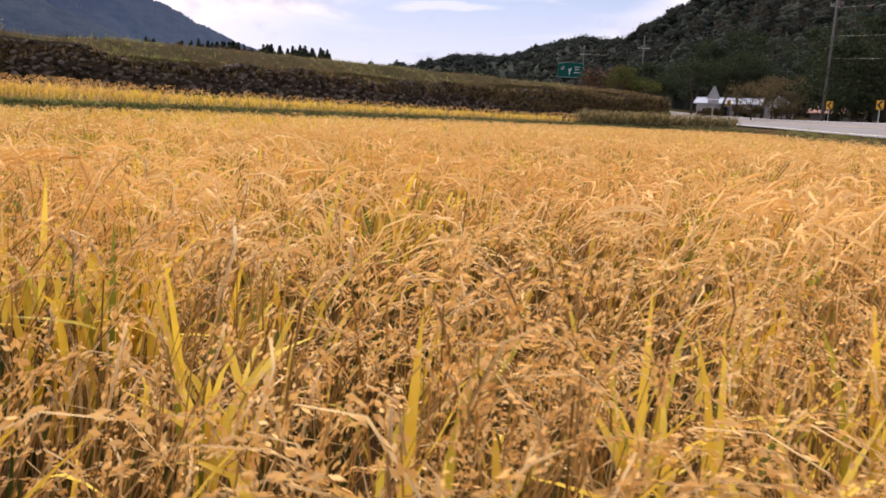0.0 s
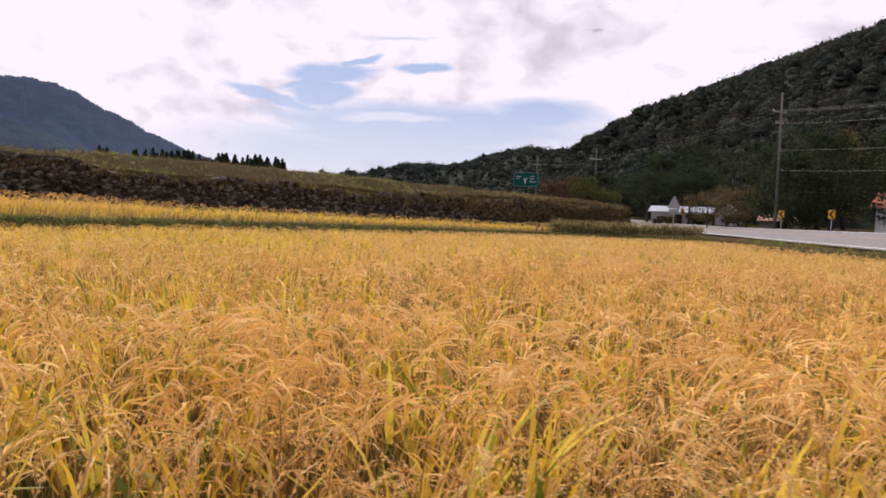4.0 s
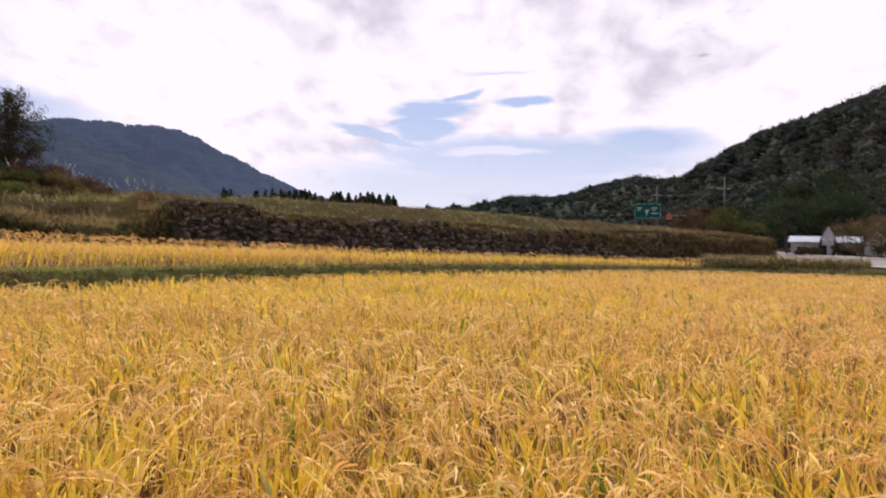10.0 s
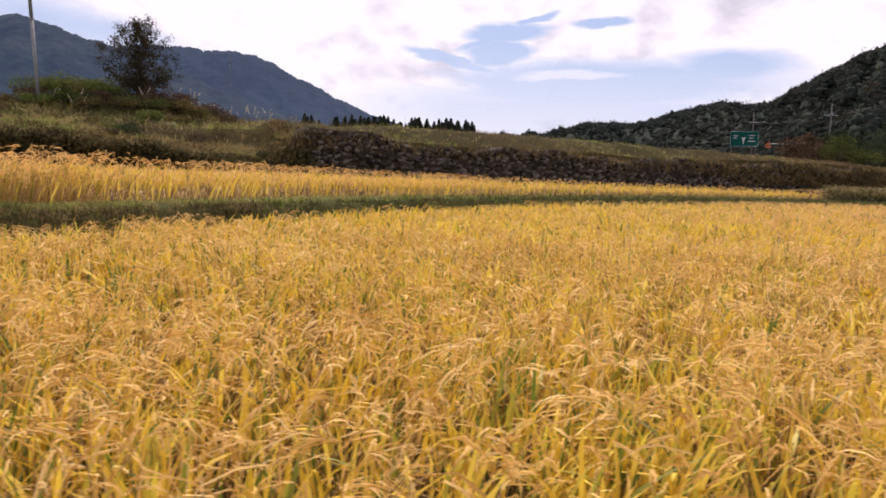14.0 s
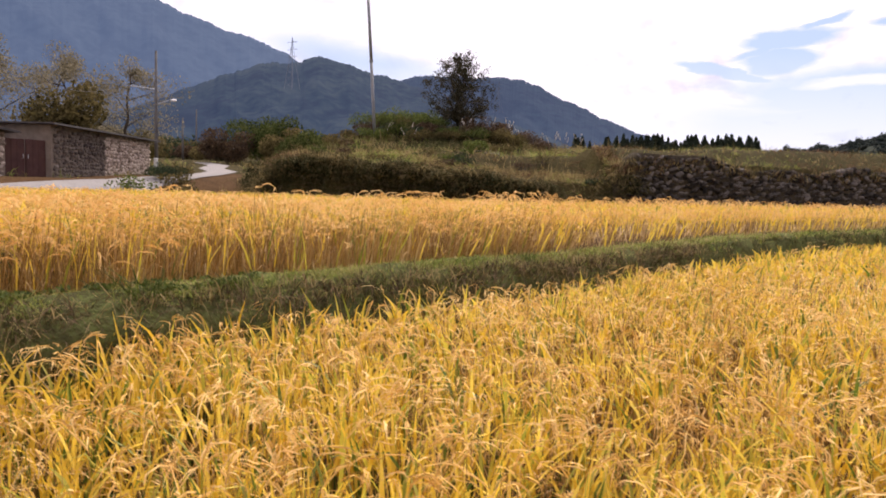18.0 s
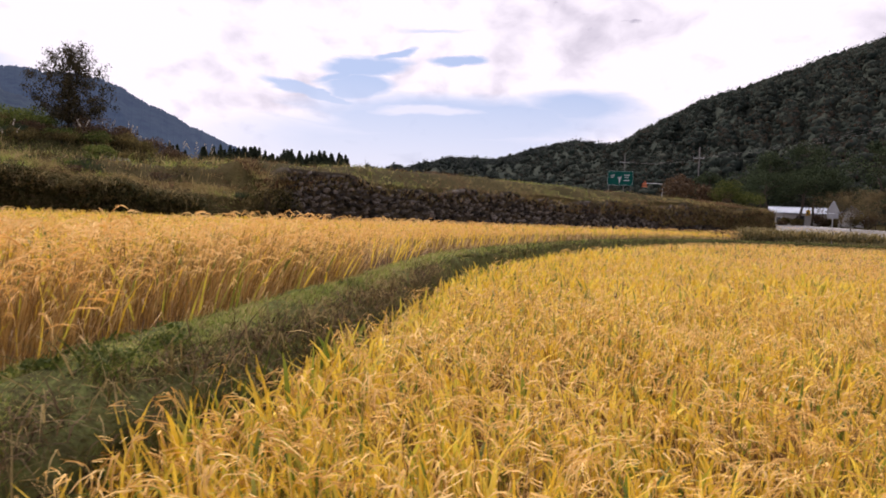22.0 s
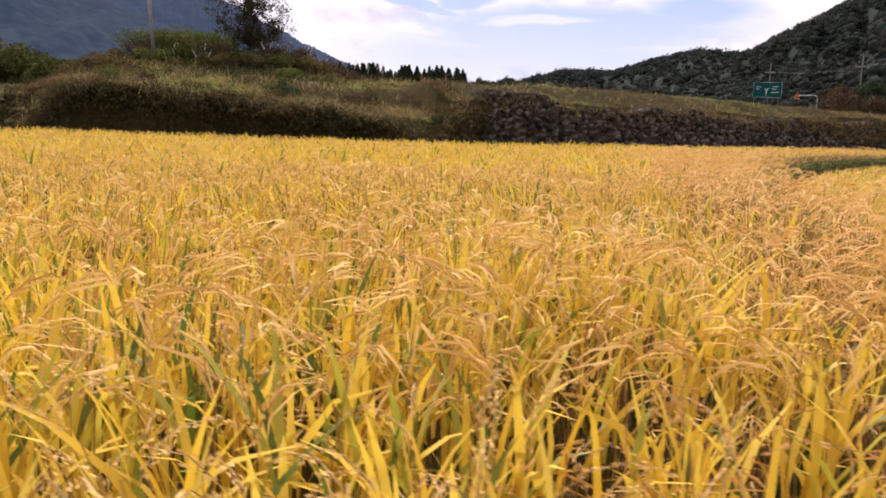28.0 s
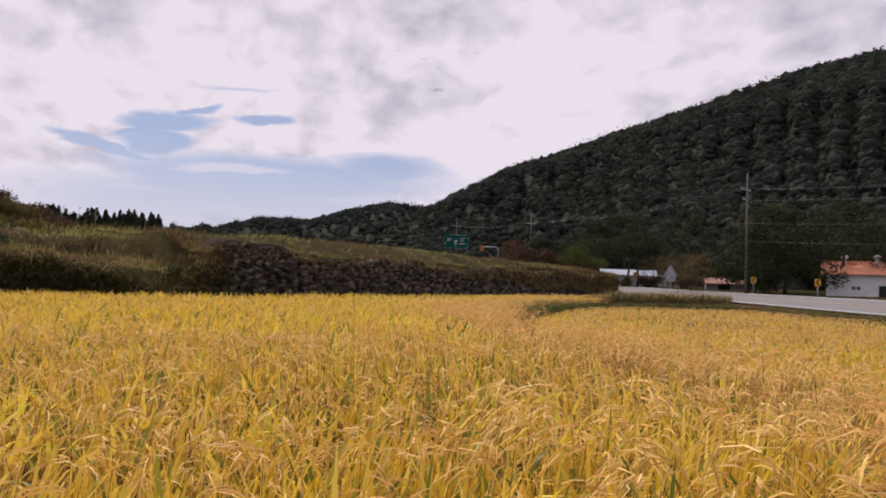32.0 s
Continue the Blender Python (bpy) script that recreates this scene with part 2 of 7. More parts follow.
M["stem"] = material("shade_darkened_rice_stalks", [(0.18, 0.097, 0.024), (0.36, 0.205, 0.053), (0.54, 0.34, 0.105)], 1.1, 0.7, island=0.5, translucent=0.1)
M["grass"] = material("levee_grass", [(0.12, 0.165, 0.030), (0.24, 0.29, 0.056), (0.36, 0.40, 0.09), (0.46, 0.37, 0.17)], 0.9, 0.7, island=0.5, translucent=0.3, spec=0.1)
M["drygrass"] = material("dry_bank_grass", [(0.10, 0.078, 0.030), (0.24, 0.182, 0.076), (0.39, 0.30, 0.14)], 0.5, 0.8, island=0.5, translucent=0.3, spec=0.03)
# dark grass; on the bank face and levee flank its colour replaces shade
M["darkgrass"] = material("dark_and_shade_toned_grass", [(0.0297, 0.0378, 0.0149), (0.0675, 0.0675, 0.027), (0.1148, 0.1013, 0.0432)], 0.5, 0.8, island=0.5, translucent=0.2, spec=0.03)
M["stone"] = material("fieldstone", [(0.0162, 0.0149, 0.0135), (0.0567, 0.05, 0.0446), (0.162, 0.1431, 0.1283)], 2.0, 0.9, 0.7, 14, random_object=0.5, fine=9, spec=0.03)
M["stone_rest"] = material("fieldstone_mass", [(0.0162, 0.0149, 0.0135), (0.0567, 0.05, 0.0446), (0.162, 0.1431, 0.1283)], 2.0, 0.9, 0.7, 14, island=0.5, fine=9, spec=0.03)
M["earth"] = material("dark_bank_earth", [(0.0216, 0.018, 0.0132), (0.048, 0.0396, 0.0264), (0.084, 0.066, 0.042)], 0.8, 0.95, 0.9, 8, fine=7, spec=0.03)
M["asphalt"] = material("road_asphalt", [(0.15, 0.145, 0.15), (0.185, 0.178, 0.185), (0.22, 0.212, 0.22)], 0.25, 0.85, 0.2, 60, fine=18)
M["concrete"] = material("pale_concrete", [(0.28, 0.26, 0.25), (0.36, 0.34, 0.33), (0.44, 0.42, 0.41)], 0.6, 0.85, 0.3, 20, fine=9)
M["line"] = material("road_paint", [(0.55, 0.54, 0.54), (0.75, 0.74, 0.74)], 3, 0.7)
M["pole"] = material("concrete_pole", [(0.075, 0.07, 0.068), (0.115, 0.108, 0.104), (0.16, 0.15, 0.145)], 2.5, 0.85, 0.2, 30)
M["metal"] = material("galvanised_steel", [(0.35, 0.36, 0.37), (0.50, 0.51, 0.52)], 6, 0.45, 0.1, 40, metal=0.7)
M["wire"] = material("aluminium_cable", [(0.10, 0.10, 0.105), (0.16, 0.16, 0.165)], 8, 0.6, metal=0.2)
M["sign_green"] = material("green_sign_sheet", [(0.002, 0.050, 0.040), (0.003, 0.072, 0.058)], 1.5, 0.6, spec=0.1)
M["white"] = material("white_paint", [(0.62, 0.62, 0.63), (0.78, 0.78, 0.79), (0.84, 0.84, 0.85)], 1.4, 0.55, 0.1, 30)
M["orange"] = material("orange_sign", [(0.45, 0.12, 0.05), (0.55, 0.17, 0.07)], 3, 0.5)
M["yellow"] = material("yellow_sign", [(0.50, 0.27, 0.01), (0.60, 0.34, 0.02)], 4, 0.45)
M["black"] = material("black_paint", [(0.012, 0.012, 0.012), (0.03, 0.03, 0.03)], 5, 0.6)
M["greysign"] = material("sign_back", [(0.24, 0.25, 0.27), (0.34, 0.35, 0.37)], 3, 0.5, metal=0.3)
M["bark"] = material("bark", [(0.03, 0.023, 0.017), (0.07, 0.055, 0.042), (0.11, 0.09, 0.07)], 6, 0.95, 0.8, 18)
M["leaf_dark"] = material("dark_tree_leaves", [(0.0256, 0.0384, 0.0224), (0.0448, 0.0608, 0.032), (0.0672, 0.0832, 0.0416)], 0.6, 0.9, island=0.4, translucent=0.12, spec=0.02)
M["leaf_olive"] = material("olive_tree_leaves", [(0.055, 0.047, 0.020), (0.105, 0.085, 0.034), (0.165, 0.128, 0.054)], 0.6, 0.9, island=0.5, translucent=0.45, spec=0.02)
M["leaf_young"] = material("young_tree_leaves", [(0.026, 0.026, 0.016), (0.048, 0.043, 0.024), (0.085, 0.066, 0.036)], 0.6, 0.9, island=0.5, translucent=0.15, spec=0.02)
M["leaf_bush"] = material("bright_bush_leaves", [(0.045, 0.066, 0.012), (0.090, 0.118, 0.022), (0.150, 0.168, 0.040)], 0.5, 0.9, island=0.6, translucent=0.3)
M["leaf_pale"] = material("pale_autumn_leaves", [(0.070, 0.056, 0.030), (0.12, 0.095, 0.050), (0.18, 0.14, 0.075)], 0.5, 0.9, island=0.6, translucent=0.45, spec=0.02)
M["leaf_end"] = material("olive_green_bush_leaves", [(0.040, 0.052, 0.014), (0.078, 0.094, 0.026), (0.125, 0.132, 0.042)], 0.5, 0.9, island=0.6, translucent=0.25, spec=0.03)
# olive leaves paled and greyed, a misty look put into the colour
M["leaf_misty"] = material("mist_paled_olive_leaves", [(0.13, 0.115, 0.075), (0.21, 0.182, 0.12), (0.29, 0.25, 0.17)], 0.6, 0.9, island=0.5, translucent=0.4, spec=0.02)
M["leaf_brown"] = material("autumn_leaves", [(0.045, 0.030, 0.018), (0.075, 0.047, 0.025), (0.11, 0.066, 0.034)], 0.5, 0.9, island=0.6, translucent=0.25)
M["leaf_mid"] = material("green_bush_leaves", [(0.030, 0.042, 0.012), (0.058, 0.075, 0.020), (0.100, 0.110, 0.034)], 0.5, 0.9, island=0.6, translucent=0.25, spec=0.03)
M["conifer"] = material("conifer_needles", [(0.012, 0.020, 0.012), (0.026, 0.038, 0.020), (0.042, 0.056, 0.028)], 0.4, 0.7, island=0.5)
M["plume"] = material("pampas_plumes", [(0.36, 0.31, 0.25), (0.55, 0.50, 0.43)], 4, 0.8, island=0.5, translucent=0.3)
M["hill"] = material("wooded_hillside", [(0.0106, 0.0164, 0.0150), (0.0224, 0.0300, 0.0256), (0.0390, 0.0464, 0.0374), (0.0600, 0.0570, 0.0450)], 0.03, 1.0, 1.0, 1.8, fine=1.6, island=0.12, spec=0.02, stops=[0.34, 0.46, 0.58, 0.70])
M["forest"] = material("forest_crowns", [(0.0180, 0.0246, 0.0224), (0.0273, 0.0339, 0.0295), (0.0396, 0.0418, 0.0343), (0.0616, 0.0471, 0.0361)], 0.02, 1.0, island=0.45, translucent=0.3, spec=0.02)
# distance haze is put into the mountains as bluish emission
M["mountain"] = material("haze_glow_mountain", [(0.0015, 0.003, 0.006), (0.006, 0.012, 0.0135), (0.018, 0.024, 0.021)], 0.008, 1.0, 1.0, 0.10, fine=0.07, stops=[0.41, 0.5, 0.60], glow=(0.32, 0.48, 0.93, 0.083), spec=0.03)
M["mountain_far"] = material("haze_glow_far_mountain", [(0.0014, 0.0042, 0.007), (0.0112, 0.0182, 0.0224)], 0.006, 1.0, 1.0, 0.08, fine=0.045, stops=[0.42, 0.58], glow=(0.30, 0.46, 0.95, 0.097), spec=0.03)
M["mountain_mist"] = material("mist_glow_mountain_flank", [(0.004, 0.007, 0.010), (0.014, 0.020, 0.024)], 0.005, 1.0, 1.0, 0.08, fine=0.04, stops=[0.42, 0.58], glow=(0.40, 0.55, 0.95, 0.200), spec=0.03)
# forest colour made paler and bluer, with haze put into it
M["forest_far"] = material("haze_tinted_far_crowns", [(0.0254, 0.0332, 0.0342), (0.0351, 0.0420, 0.0420), (0.0489, 0.0528, 0.0478)], 0.012, 1.0, island=0.4, translucent=0.3, spec=0.02)
M["levee_soil"] = material("levee_turf", [(0.040, 0.032, 0.018), (0.085, 0.085, 0.034), (0.125, 0.145, 0.048), (0.20, 0.155, 0.095)], 2.2, 0.95, 0.8, 30, fine=22, spec=0.03)
M["withered"] = material("withered_grass", [(0.05, 0.033, 0.02), (0.11, 0.077, 0.044), (0.22, 0.155, 0.092)], 3, 0.85, island=0.6, translucent=0.2, spec=0.03)
M["lane"] = material("worn_lane_concrete", [(0.17, 0.155, 0.148), (0.23, 0.212, 0.205), (0.29, 0.27, 0.262)], 0.6, 0.9, 0.3, 20, fine=9)
M["rust_grass"] = material("reddish_withered_grass", [(0.075, 0.040, 0.022), (0.15, 0.083, 0.045), (0.24, 0.145, 0.082)], 0.6, 0.85, island=0.5, translucent=0.2, spec=0.03)
M["mast"] = material("mast_steel", [(0.17, 0.175, 0.185), (0.25, 0.255, 0.265)], 4, 0.6, metal=0.2)
# pylon steel tinted blue-grey, the haze put into its base colour
M["lattice"] = material("haze_tinted_lattice_steel", [(0.13, 0.15, 0.19), (0.17, 0.19, 0.23)], 3, 0.8)
M["old_straw"] = material("reddish_old_straw", [(0.10, 0.045, 0.020), (0.24, 0.115, 0.05), (0.40, 0.23, 0.11)], 6, 0.8, island=0.5)
M["roof_red"] = material("orange_metal_roof", [(0.48, 0.17, 0.10), (0.62, 0.25, 0.15), (0.70, 0.33, 0.22)], 0.8, 0.55, 0.2, 12, fine=6)
M["roof_faded"] = material("faded_red_roof", [(0.22, 0.11, 0.09), (0.31, 0.165, 0.135), (0.38, 0.22, 0.18)], 0.8, 0.7, 0.2, 12, fine=6)
M["roof_blue"] = material("pale_blue_roof", [(0.42, 0.48, 0.62), (0.55, 0.60, 0.72)], 1.0, 0.5, 0.1, 15)
M["roof_dark"] = material("slate_sheet_roof", [(0.05, 0.045, 0.045), (0.10, 0.09, 0.09)], 2, 0.8, 0.4, 14)
M["wall_cream"] = material("cream_plaster_wall", [(0.33, 0.31, 0.29), (0.43, 0.41, 0.385), (0.52, 0.50, 0.47)], 0.9, 0.85, 0.2, 20, fine=5)
M["wall_white"] = material("whitewashed_wall", [(0.50, 0.51, 0.52), (0.66, 0.67, 0.68), (0.76, 0.76, 0.77)], 0.9, 0.85, 0.2, 20, fine=5)
M["mortar"] = material("pale_mortar", [(0.16, 0.125, 0.10), (0.26, 0.21, 0.17)], 2.5, 0.95, 0.5, 30)
M["cobble_dark"] = material("dark_shed_cobbles", [(0.045, 0.036, 0.032), (0.10, 0.08, 0.07), (0.17, 0.14, 0.12)], 1.5, 0.9, 0.4, 18, random_object=0.5, island=0.5)
M["cobble_pale"] = material("pale_shed_cobbles", [(0.12, 0.09, 0.07), (0.26, 0.20, 0.155), (0.44, 0.35, 0.28), (0.62, 0.52, 0.44)], 1.5, 0.9, 0.4, 18, random_object=0.6, island=0.6)
M["cobble"] = material("shed_cobbles", [(0.06, 0.048, 0.04), (0.15, 0.12, 0.10), (0.30, 0.245, 0.205), (0.48, 0.41, 0.36)], 1.5, 0.9, 0.4, 18, random_object=0.6, island=0.6)
M["gate"] = material("rusty_brown_gate", [(0.055, 0.025, 0.022), (0.095, 0.045, 0.04)], 2.2, 0.7, 0.2, 30)
M["glass"] = material("dark_window_glass", [(0.02, 0.022, 0.026), (0.035, 0.038, 0.042)], 2, 0.1, spec=0.7)
M["car_paint"] = material("white_car_paint", [(0.74, 0.74, 0.75), (0.80, 0.80, 0.81)], 2, 0.25, spec=0.6)
M["tyre"] = material("tyre_rubber", [(0.012, 0.012, 0.012), (0.028, 0.028, 0.028)], 12, 0.9, 0.2, 60)
M["tail"] = material("red_tail_lamp", [(0.35, 0.01, 0.01), (0.5, 0.02, 0.02)], 5, 0.25)
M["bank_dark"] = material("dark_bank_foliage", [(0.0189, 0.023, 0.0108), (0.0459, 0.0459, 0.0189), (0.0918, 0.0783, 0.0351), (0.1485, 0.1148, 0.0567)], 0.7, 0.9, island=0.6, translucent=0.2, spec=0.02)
M["strip_low"] = material("dark_green_crop_stalks", [(0.030, 0.036, 0.014), (0.055, 0.060, 0.022), (0.09, 0.085, 0.034)], 0.7, 0.7, island=0.6, translucent=0.2)
M["strip"] = material("greyish_green_crop", [(0.13, 0.11, 0.045), (0.25, 0.205, 0.085), (0.38, 0.295, 0.13)], 0.7, 0.7, island=0.6, translucent=0.3)


# ---------------------------------------------------------------- mesh helpers
def mesh_object(name, verts, faces, mats, index=None, smooth=False):
    """One mesh object from arrays of places and of faces (all of the same number of corners)."""
    verts, faces = np.asarray(verts, np.float32), np.asarray(faces, np.int32)
    me = bpy.data.meshes.new(name)
    k = faces.shape[1]
    me.vertices.add(len(verts)), me.loops.add(faces.size), me.polygons.add(len(faces))
    me.vertices.foreach_set("co", verts.ravel())
    me.loops.foreach_set("vertex_index", faces.ravel())
    me.polygons.foreach_set("loop_start", np.arange(0, faces.size, k, dtype=np.int32))
    me.polygons.foreach_set("loop_total", np.full(len(faces), k, np.int32))
    for m in (mats if isinstance(mats, (list, tuple)) else [mats]):
        me.materials.append(m)
    if index is not None:
        me.polygons.foreach_set("material_index", np.asarray(index, np.int32))
    if smooth:
        me.polygons.foreach_set("use_smooth", np.ones(len(faces), bool))
    me.update(calc_edges=True)
    return new(name, me)


def part(name, bm, mat, parent=None, label="", smooth=False):
    """Links a bmesh as one mesh object under a thing or a part."""
    me = bpy.data.meshes.new(name)
    bm.to_mesh(me)
    bm.free()
    if smooth:
        me.polygons.foreach_set("use_smooth", np.ones(len(me.polygons), bool))
    me.materials.append(mat)
    ob = new(name, me)
    ob.parent = parent
    if label:
        tagged(ob, label)
    return ob


def thing(name, m, label, category, group="", kind=""):
    e = new(name)
    e.empty_display_size = 0.2
    e.matrix_basis = m
    return tagged(e, label, category, group, kind)


def box(bm, x0, x1, y0, y1, z0, z1, bevel=0.0, turn=None):
    made = bmesh.ops.create_cube(bm, size=1.0)["verts"]
    for v in made:
        v.co = Vector((x0 + (v.co.x + 0.5) * (x1 - x0), y0 + (v.co.y + 0.5) * (y1 - y0), z0 + (v.co.z + 0.5) * (z1 - z0)))
    if bevel:
        edges = list({e for v in made for e in v.link_edges})
        got = bmesh.ops.bevel(bm, geom=edges, offset=bevel, segments=1, affect="EDGES")
        made = got["verts"]
    if turn is not None:
        for v in made:
            v.co = turn @ v.co
    return bm


def boxed(*args, **kw):
    return box(bmesh.new(), *args, **kw)


def tube(bm, points, radii, sides=8, cap=True):
    """A tapered tube along points."""
    points = [Vector(p) for p in points]
    rings = []
    for k, p in enumerate(points):
        a, b = points[max(0, k - 1)], points[min(len(points) - 1, k + 1)]
        d = (b - a).normalized()
        s = d.cross(Vector((0.31, 0.87, 0.12))).normalized()
        u = d.cross(s)
        rings.append([bm.verts.new(p + (s * math.cos(i * math.tau / sides) + u * math.sin(i * math.tau / sides)) * radii[k]) for i in range(sides)])
    for a, b in zip(rings, rings[1:]):
        for i in range(sides):
            bm.faces.new((a[i], a[(i + 1) % sides], b[(i + 1) % sides], b[i]))
    if cap:
        bm.faces.new(rings[-1])
        bm.faces.new(rings[0][::-1])
    return bm


def tubed(points, radii, sides=8):
    return tube(bmesh.new(), points, radii, sides)


def prism(bm, outline, z0, z1, m=None):
    """An outline in x and y raised from z0 to z1."""
    lo = [bm.verts.new((x, y, z0)) for x, y in outline]
    hi = [bm.verts.new((x, y, z1)) for x, y in outline]
    bm.faces.new(lo[::-1]), bm.faces.new(hi)
    for i in range(len(lo)):
        j = (i + 1) % len(lo)
        bm.faces.new((lo[i], lo[j], hi[j], hi[i]))
    if m is not None:
        for v in lo + hi:
            v.co = m @ v.co
    return bm


# ---------------------------------------------------------------- the lie of the land
EDGE = [(-14.6, -14), (-13.75, -3), (-13.5, 0.5), (-13.36, 2.5), (-13.05, 4.2), (-12.78, 6.1), (-12.4, 9.3), (-11.5, 14.8), (-8.8, 22.0),
        (-5.1, 30.5), (0.0, 39.0), (4.0, 44.5), (8.4, 48.0), (14, 48.8), (19.2, 48.4)]
BANK = [(-38.0, 29.5), (-32.9, 25.0), (-28, 26.2), (-23, 28.2), (-18.85, 29.6), (0.58, 49.88), (20.0, 70.15), (21.5, 84), (17.5, 105), (14, 128), (12, 160)]
FIELD_EAST = [(4.5, -14), (7.0, 3), (10.2, 16), (13.2, 27), (16.5, 38), (18.6, 45), (19.2, 49)]
# the road: west edge x, y, z, then the east edge's height
ROAD = [(3, -40, 0.3, 0.8), (9, 0, 0.75, 1.3), (13.2, 18, 0.9, 1.5), (17.0, 30, 0.98, 1.65), (20.0, 42, 1.1, 1.8), (22.0, 52, 1.25, 1.92), (22.9, 62, 1.40, 2.02),
        (23.0, 72, 1.6, 2.15), (22.2, 86, 2.1, 2.45), (19.0, 108, 3.3, 3.4), (15.5, 130, 4.8, 4.9), (10, 160, 6.5, 6.6), (0, 205, 9.0, 9.1)]
ROAD_W = 8.2


def segments(poly):
    p = np.array(poly, float)
    return p[:-1, :2], p[1:, :2]


def side(poly, x, y):
    """Distance to a line, positive on its left, with the place along it as a fraction of points."""
    a, b = segments(poly)
    best, sign, along = np.full(x.shape, 1e9), np.ones(x.shape), np.zeros(x.shape)
    for k, (p, q) in enumerate(zip(a, b)):
        d = q - p
        t = np.clip(((x - p[0]) * d[0] + (y - p[1]) * d[1]) / (d @ d), 0, 1)
        dx, dy = x - p[0] - t * d[0], y - p[1] - t * d[1]
        r = np.hypot(dx, dy)
        near = r < best - 1e-9
        best = np.where(near, r, best)
        sign = np.where(near, np.sign(d[0] * dy - d[1] * dx + 1e-12), sign)
        along = np.where(near, k + t, along)
    return best * sign, along


def step(x, a, b):
    t = np.clip((x - a) / (b - a), 0, 1)
    return t * t * (3 - 2 * t)


def wave(x, y, s, k=0.0):
    """Smooth unevenness between -1 and 1."""
    return (np.sin(x * s + 1.7 * np.sin(y * s * 0.7 + k) + k) + np.sin(y * s * 1.3 + 1.3 * np.sin(x * s * 0.9 - k) + 2.1 * k)
            + 0.5 * np.sin((x + y) * s * 2.3 + k * 3)) / 2.5




def height(x, y):
    """The ground's height, in metres above the lower field's soil."""
    x, y = np.asarray(x, float), np.asarray(y, float)
    d, _ = side(EDGE, x, y)
    z = 0.60 * step(d, 0.2, 0.75) + 0.27 * step(d, 0.2, 0.75) * (1 - step(d, 0.8, 3.4))
    # village ground beyond the upper field
    west = step(-x, 37.5, 42.5)
    rise = 1.75 + 0.045 * np.clip(np.hypot(x + 40, np.maximum(y - 18, 0)) - 6, 0, 90)
    z = z + (rise - z) * west * step(y, 4, 12)
    # terrace behind the stone wall and the bank
    b, k = side(BANK, x, y)
    stone = step(k, 3.85, 4.05) * (1 - step(k, 7.5, 8.2))
    top = 2.90 + 0.25 * step(k, 3.5, 5) + 0.45 * step(k, 4.9, 5.5)
    crest = 3.40 + 0.60 * step(k, 3.6, 4.6)
    back = 0.04 * np.clip(b - 14, 0, 300) + 0.10 * wave(x, y, 0.8)
    walled = top * step(b, -0.12, 0.35) + (crest - top) * step(b, 0.3, 2.9) + back
    brow = 2.10 + 0.75 * step(-x, 22.0, 28.0) + 0.16 * wave(x, y, 0.9, 3.0)
    bb = b + 0.28 * wave(x, y, 0.8, 2.2)
    shelf = brow * step(bb, -0.25, 0.20) + 0.25 * step(b, 0.35, 1.8) + (np.maximum(crest, brow + 0.3) - brow - 0.25) * step(b, 2.4, 5.0) + back
    flat = shelf + (walled - shelf) * stone
    up = step(b, -0.5, -0.1)
    inside = step(x, -38.0, -35.0)
    # the mound with the tree
    mound = 1.85 * np.exp(-(((x + 34.6) / 5.2) ** 2 + ((y - 38.5) / 5.0) ** 2)) + 0.85 * np.exp(-(((x + 28.8) / 3.6) ** 2 + ((y - 39) / 4.0) ** 2))
    flat = flat + mound
    z = z + (np.maximum(flat, z) - z) * up * inside
    # the rising fields in the distance, where the conifers stand
    z = z + 7.0 * step(y, 140, 250) * step(-x, 30, 42)
    # the road and the ground round it
    r, rk = side([(p[0], p[1]) for p in ROAD], x, y)
    pts = np.array(ROAD)
    zw, ze = np.interp(rk, np.arange(len(pts)), pts[:, 2]), np.interp(rk, np.arange(len(pts)), pts[:, 3])
    across = np.clip(-r / ROAD_W, 0, 1)
    road = zw + (ze - zw) * across
    east = -r - ROAD_W
    road = road - 0.10 + 0.02 * np.clip(east, 0, 60)
    on = step(-r, -2.2, -0.3)
    z = z + (road - z) * on
    far = np.hypot(x, y)
    z = z + 0.02 * np.clip(far - 300, 0, 500) * (1 - on)
    return z


def axis(lo, a, b, hi, fine, grow=1.16):
    out = list(np.arange(a, b + 1e-6, fine))
    s, v = fine, a
    while v > lo:
        s *= grow
        v -= s
        out.insert(0, v)
    s, v = fine, out[-1]
    while v < hi:
        s *= grow
        v += s
        out.append(v)
    return np.array(out)


def build_ground():
    xs, ys = axis(-2500, -50, 45, 2500, 0.45), axis(-300, -4, 80, 3000, 0.45)
    X, Y = np.meshgrid(xs, ys)
    Z = height(X, Y)
    Z += 0.03 * wave(X, Y, 2.7) * (Z > 0.05)
    n, m = X.shape
    i = (np.arange(n - 1)[:, None] * m + np.arange(m - 1)[None]).ravel()
    faces = np.stack([i, i + 1, i + m + 1, i + m], 1)
    cx, cy = (X[:-1, :-1] + 0.22).ravel(), (Y[:-1, :-1] + 0.2).ravel()
    d, _ = side(EDGE, cx, cy)
    bk, _ = side(BANK, cx, cy)
    fe, _ = side(FIELD_EAST, cx, cy)
    paddy = (cy > -12) & (cx > -46) & (cy < 52) & (((d < 0.1) & (fe > 0)) | ((d > 0.8) & (bk < -0.9)))
    ob = mesh_object("ground", np.stack([X, Y, Z], -1).reshape(-1, 3), faces, [M["ground"], M["soil"]], paddy.astype(int), True)
    tagged(ob, "uneven valley ground of dry grass and bare field soil", "ground", kind="structure")


build_ground()


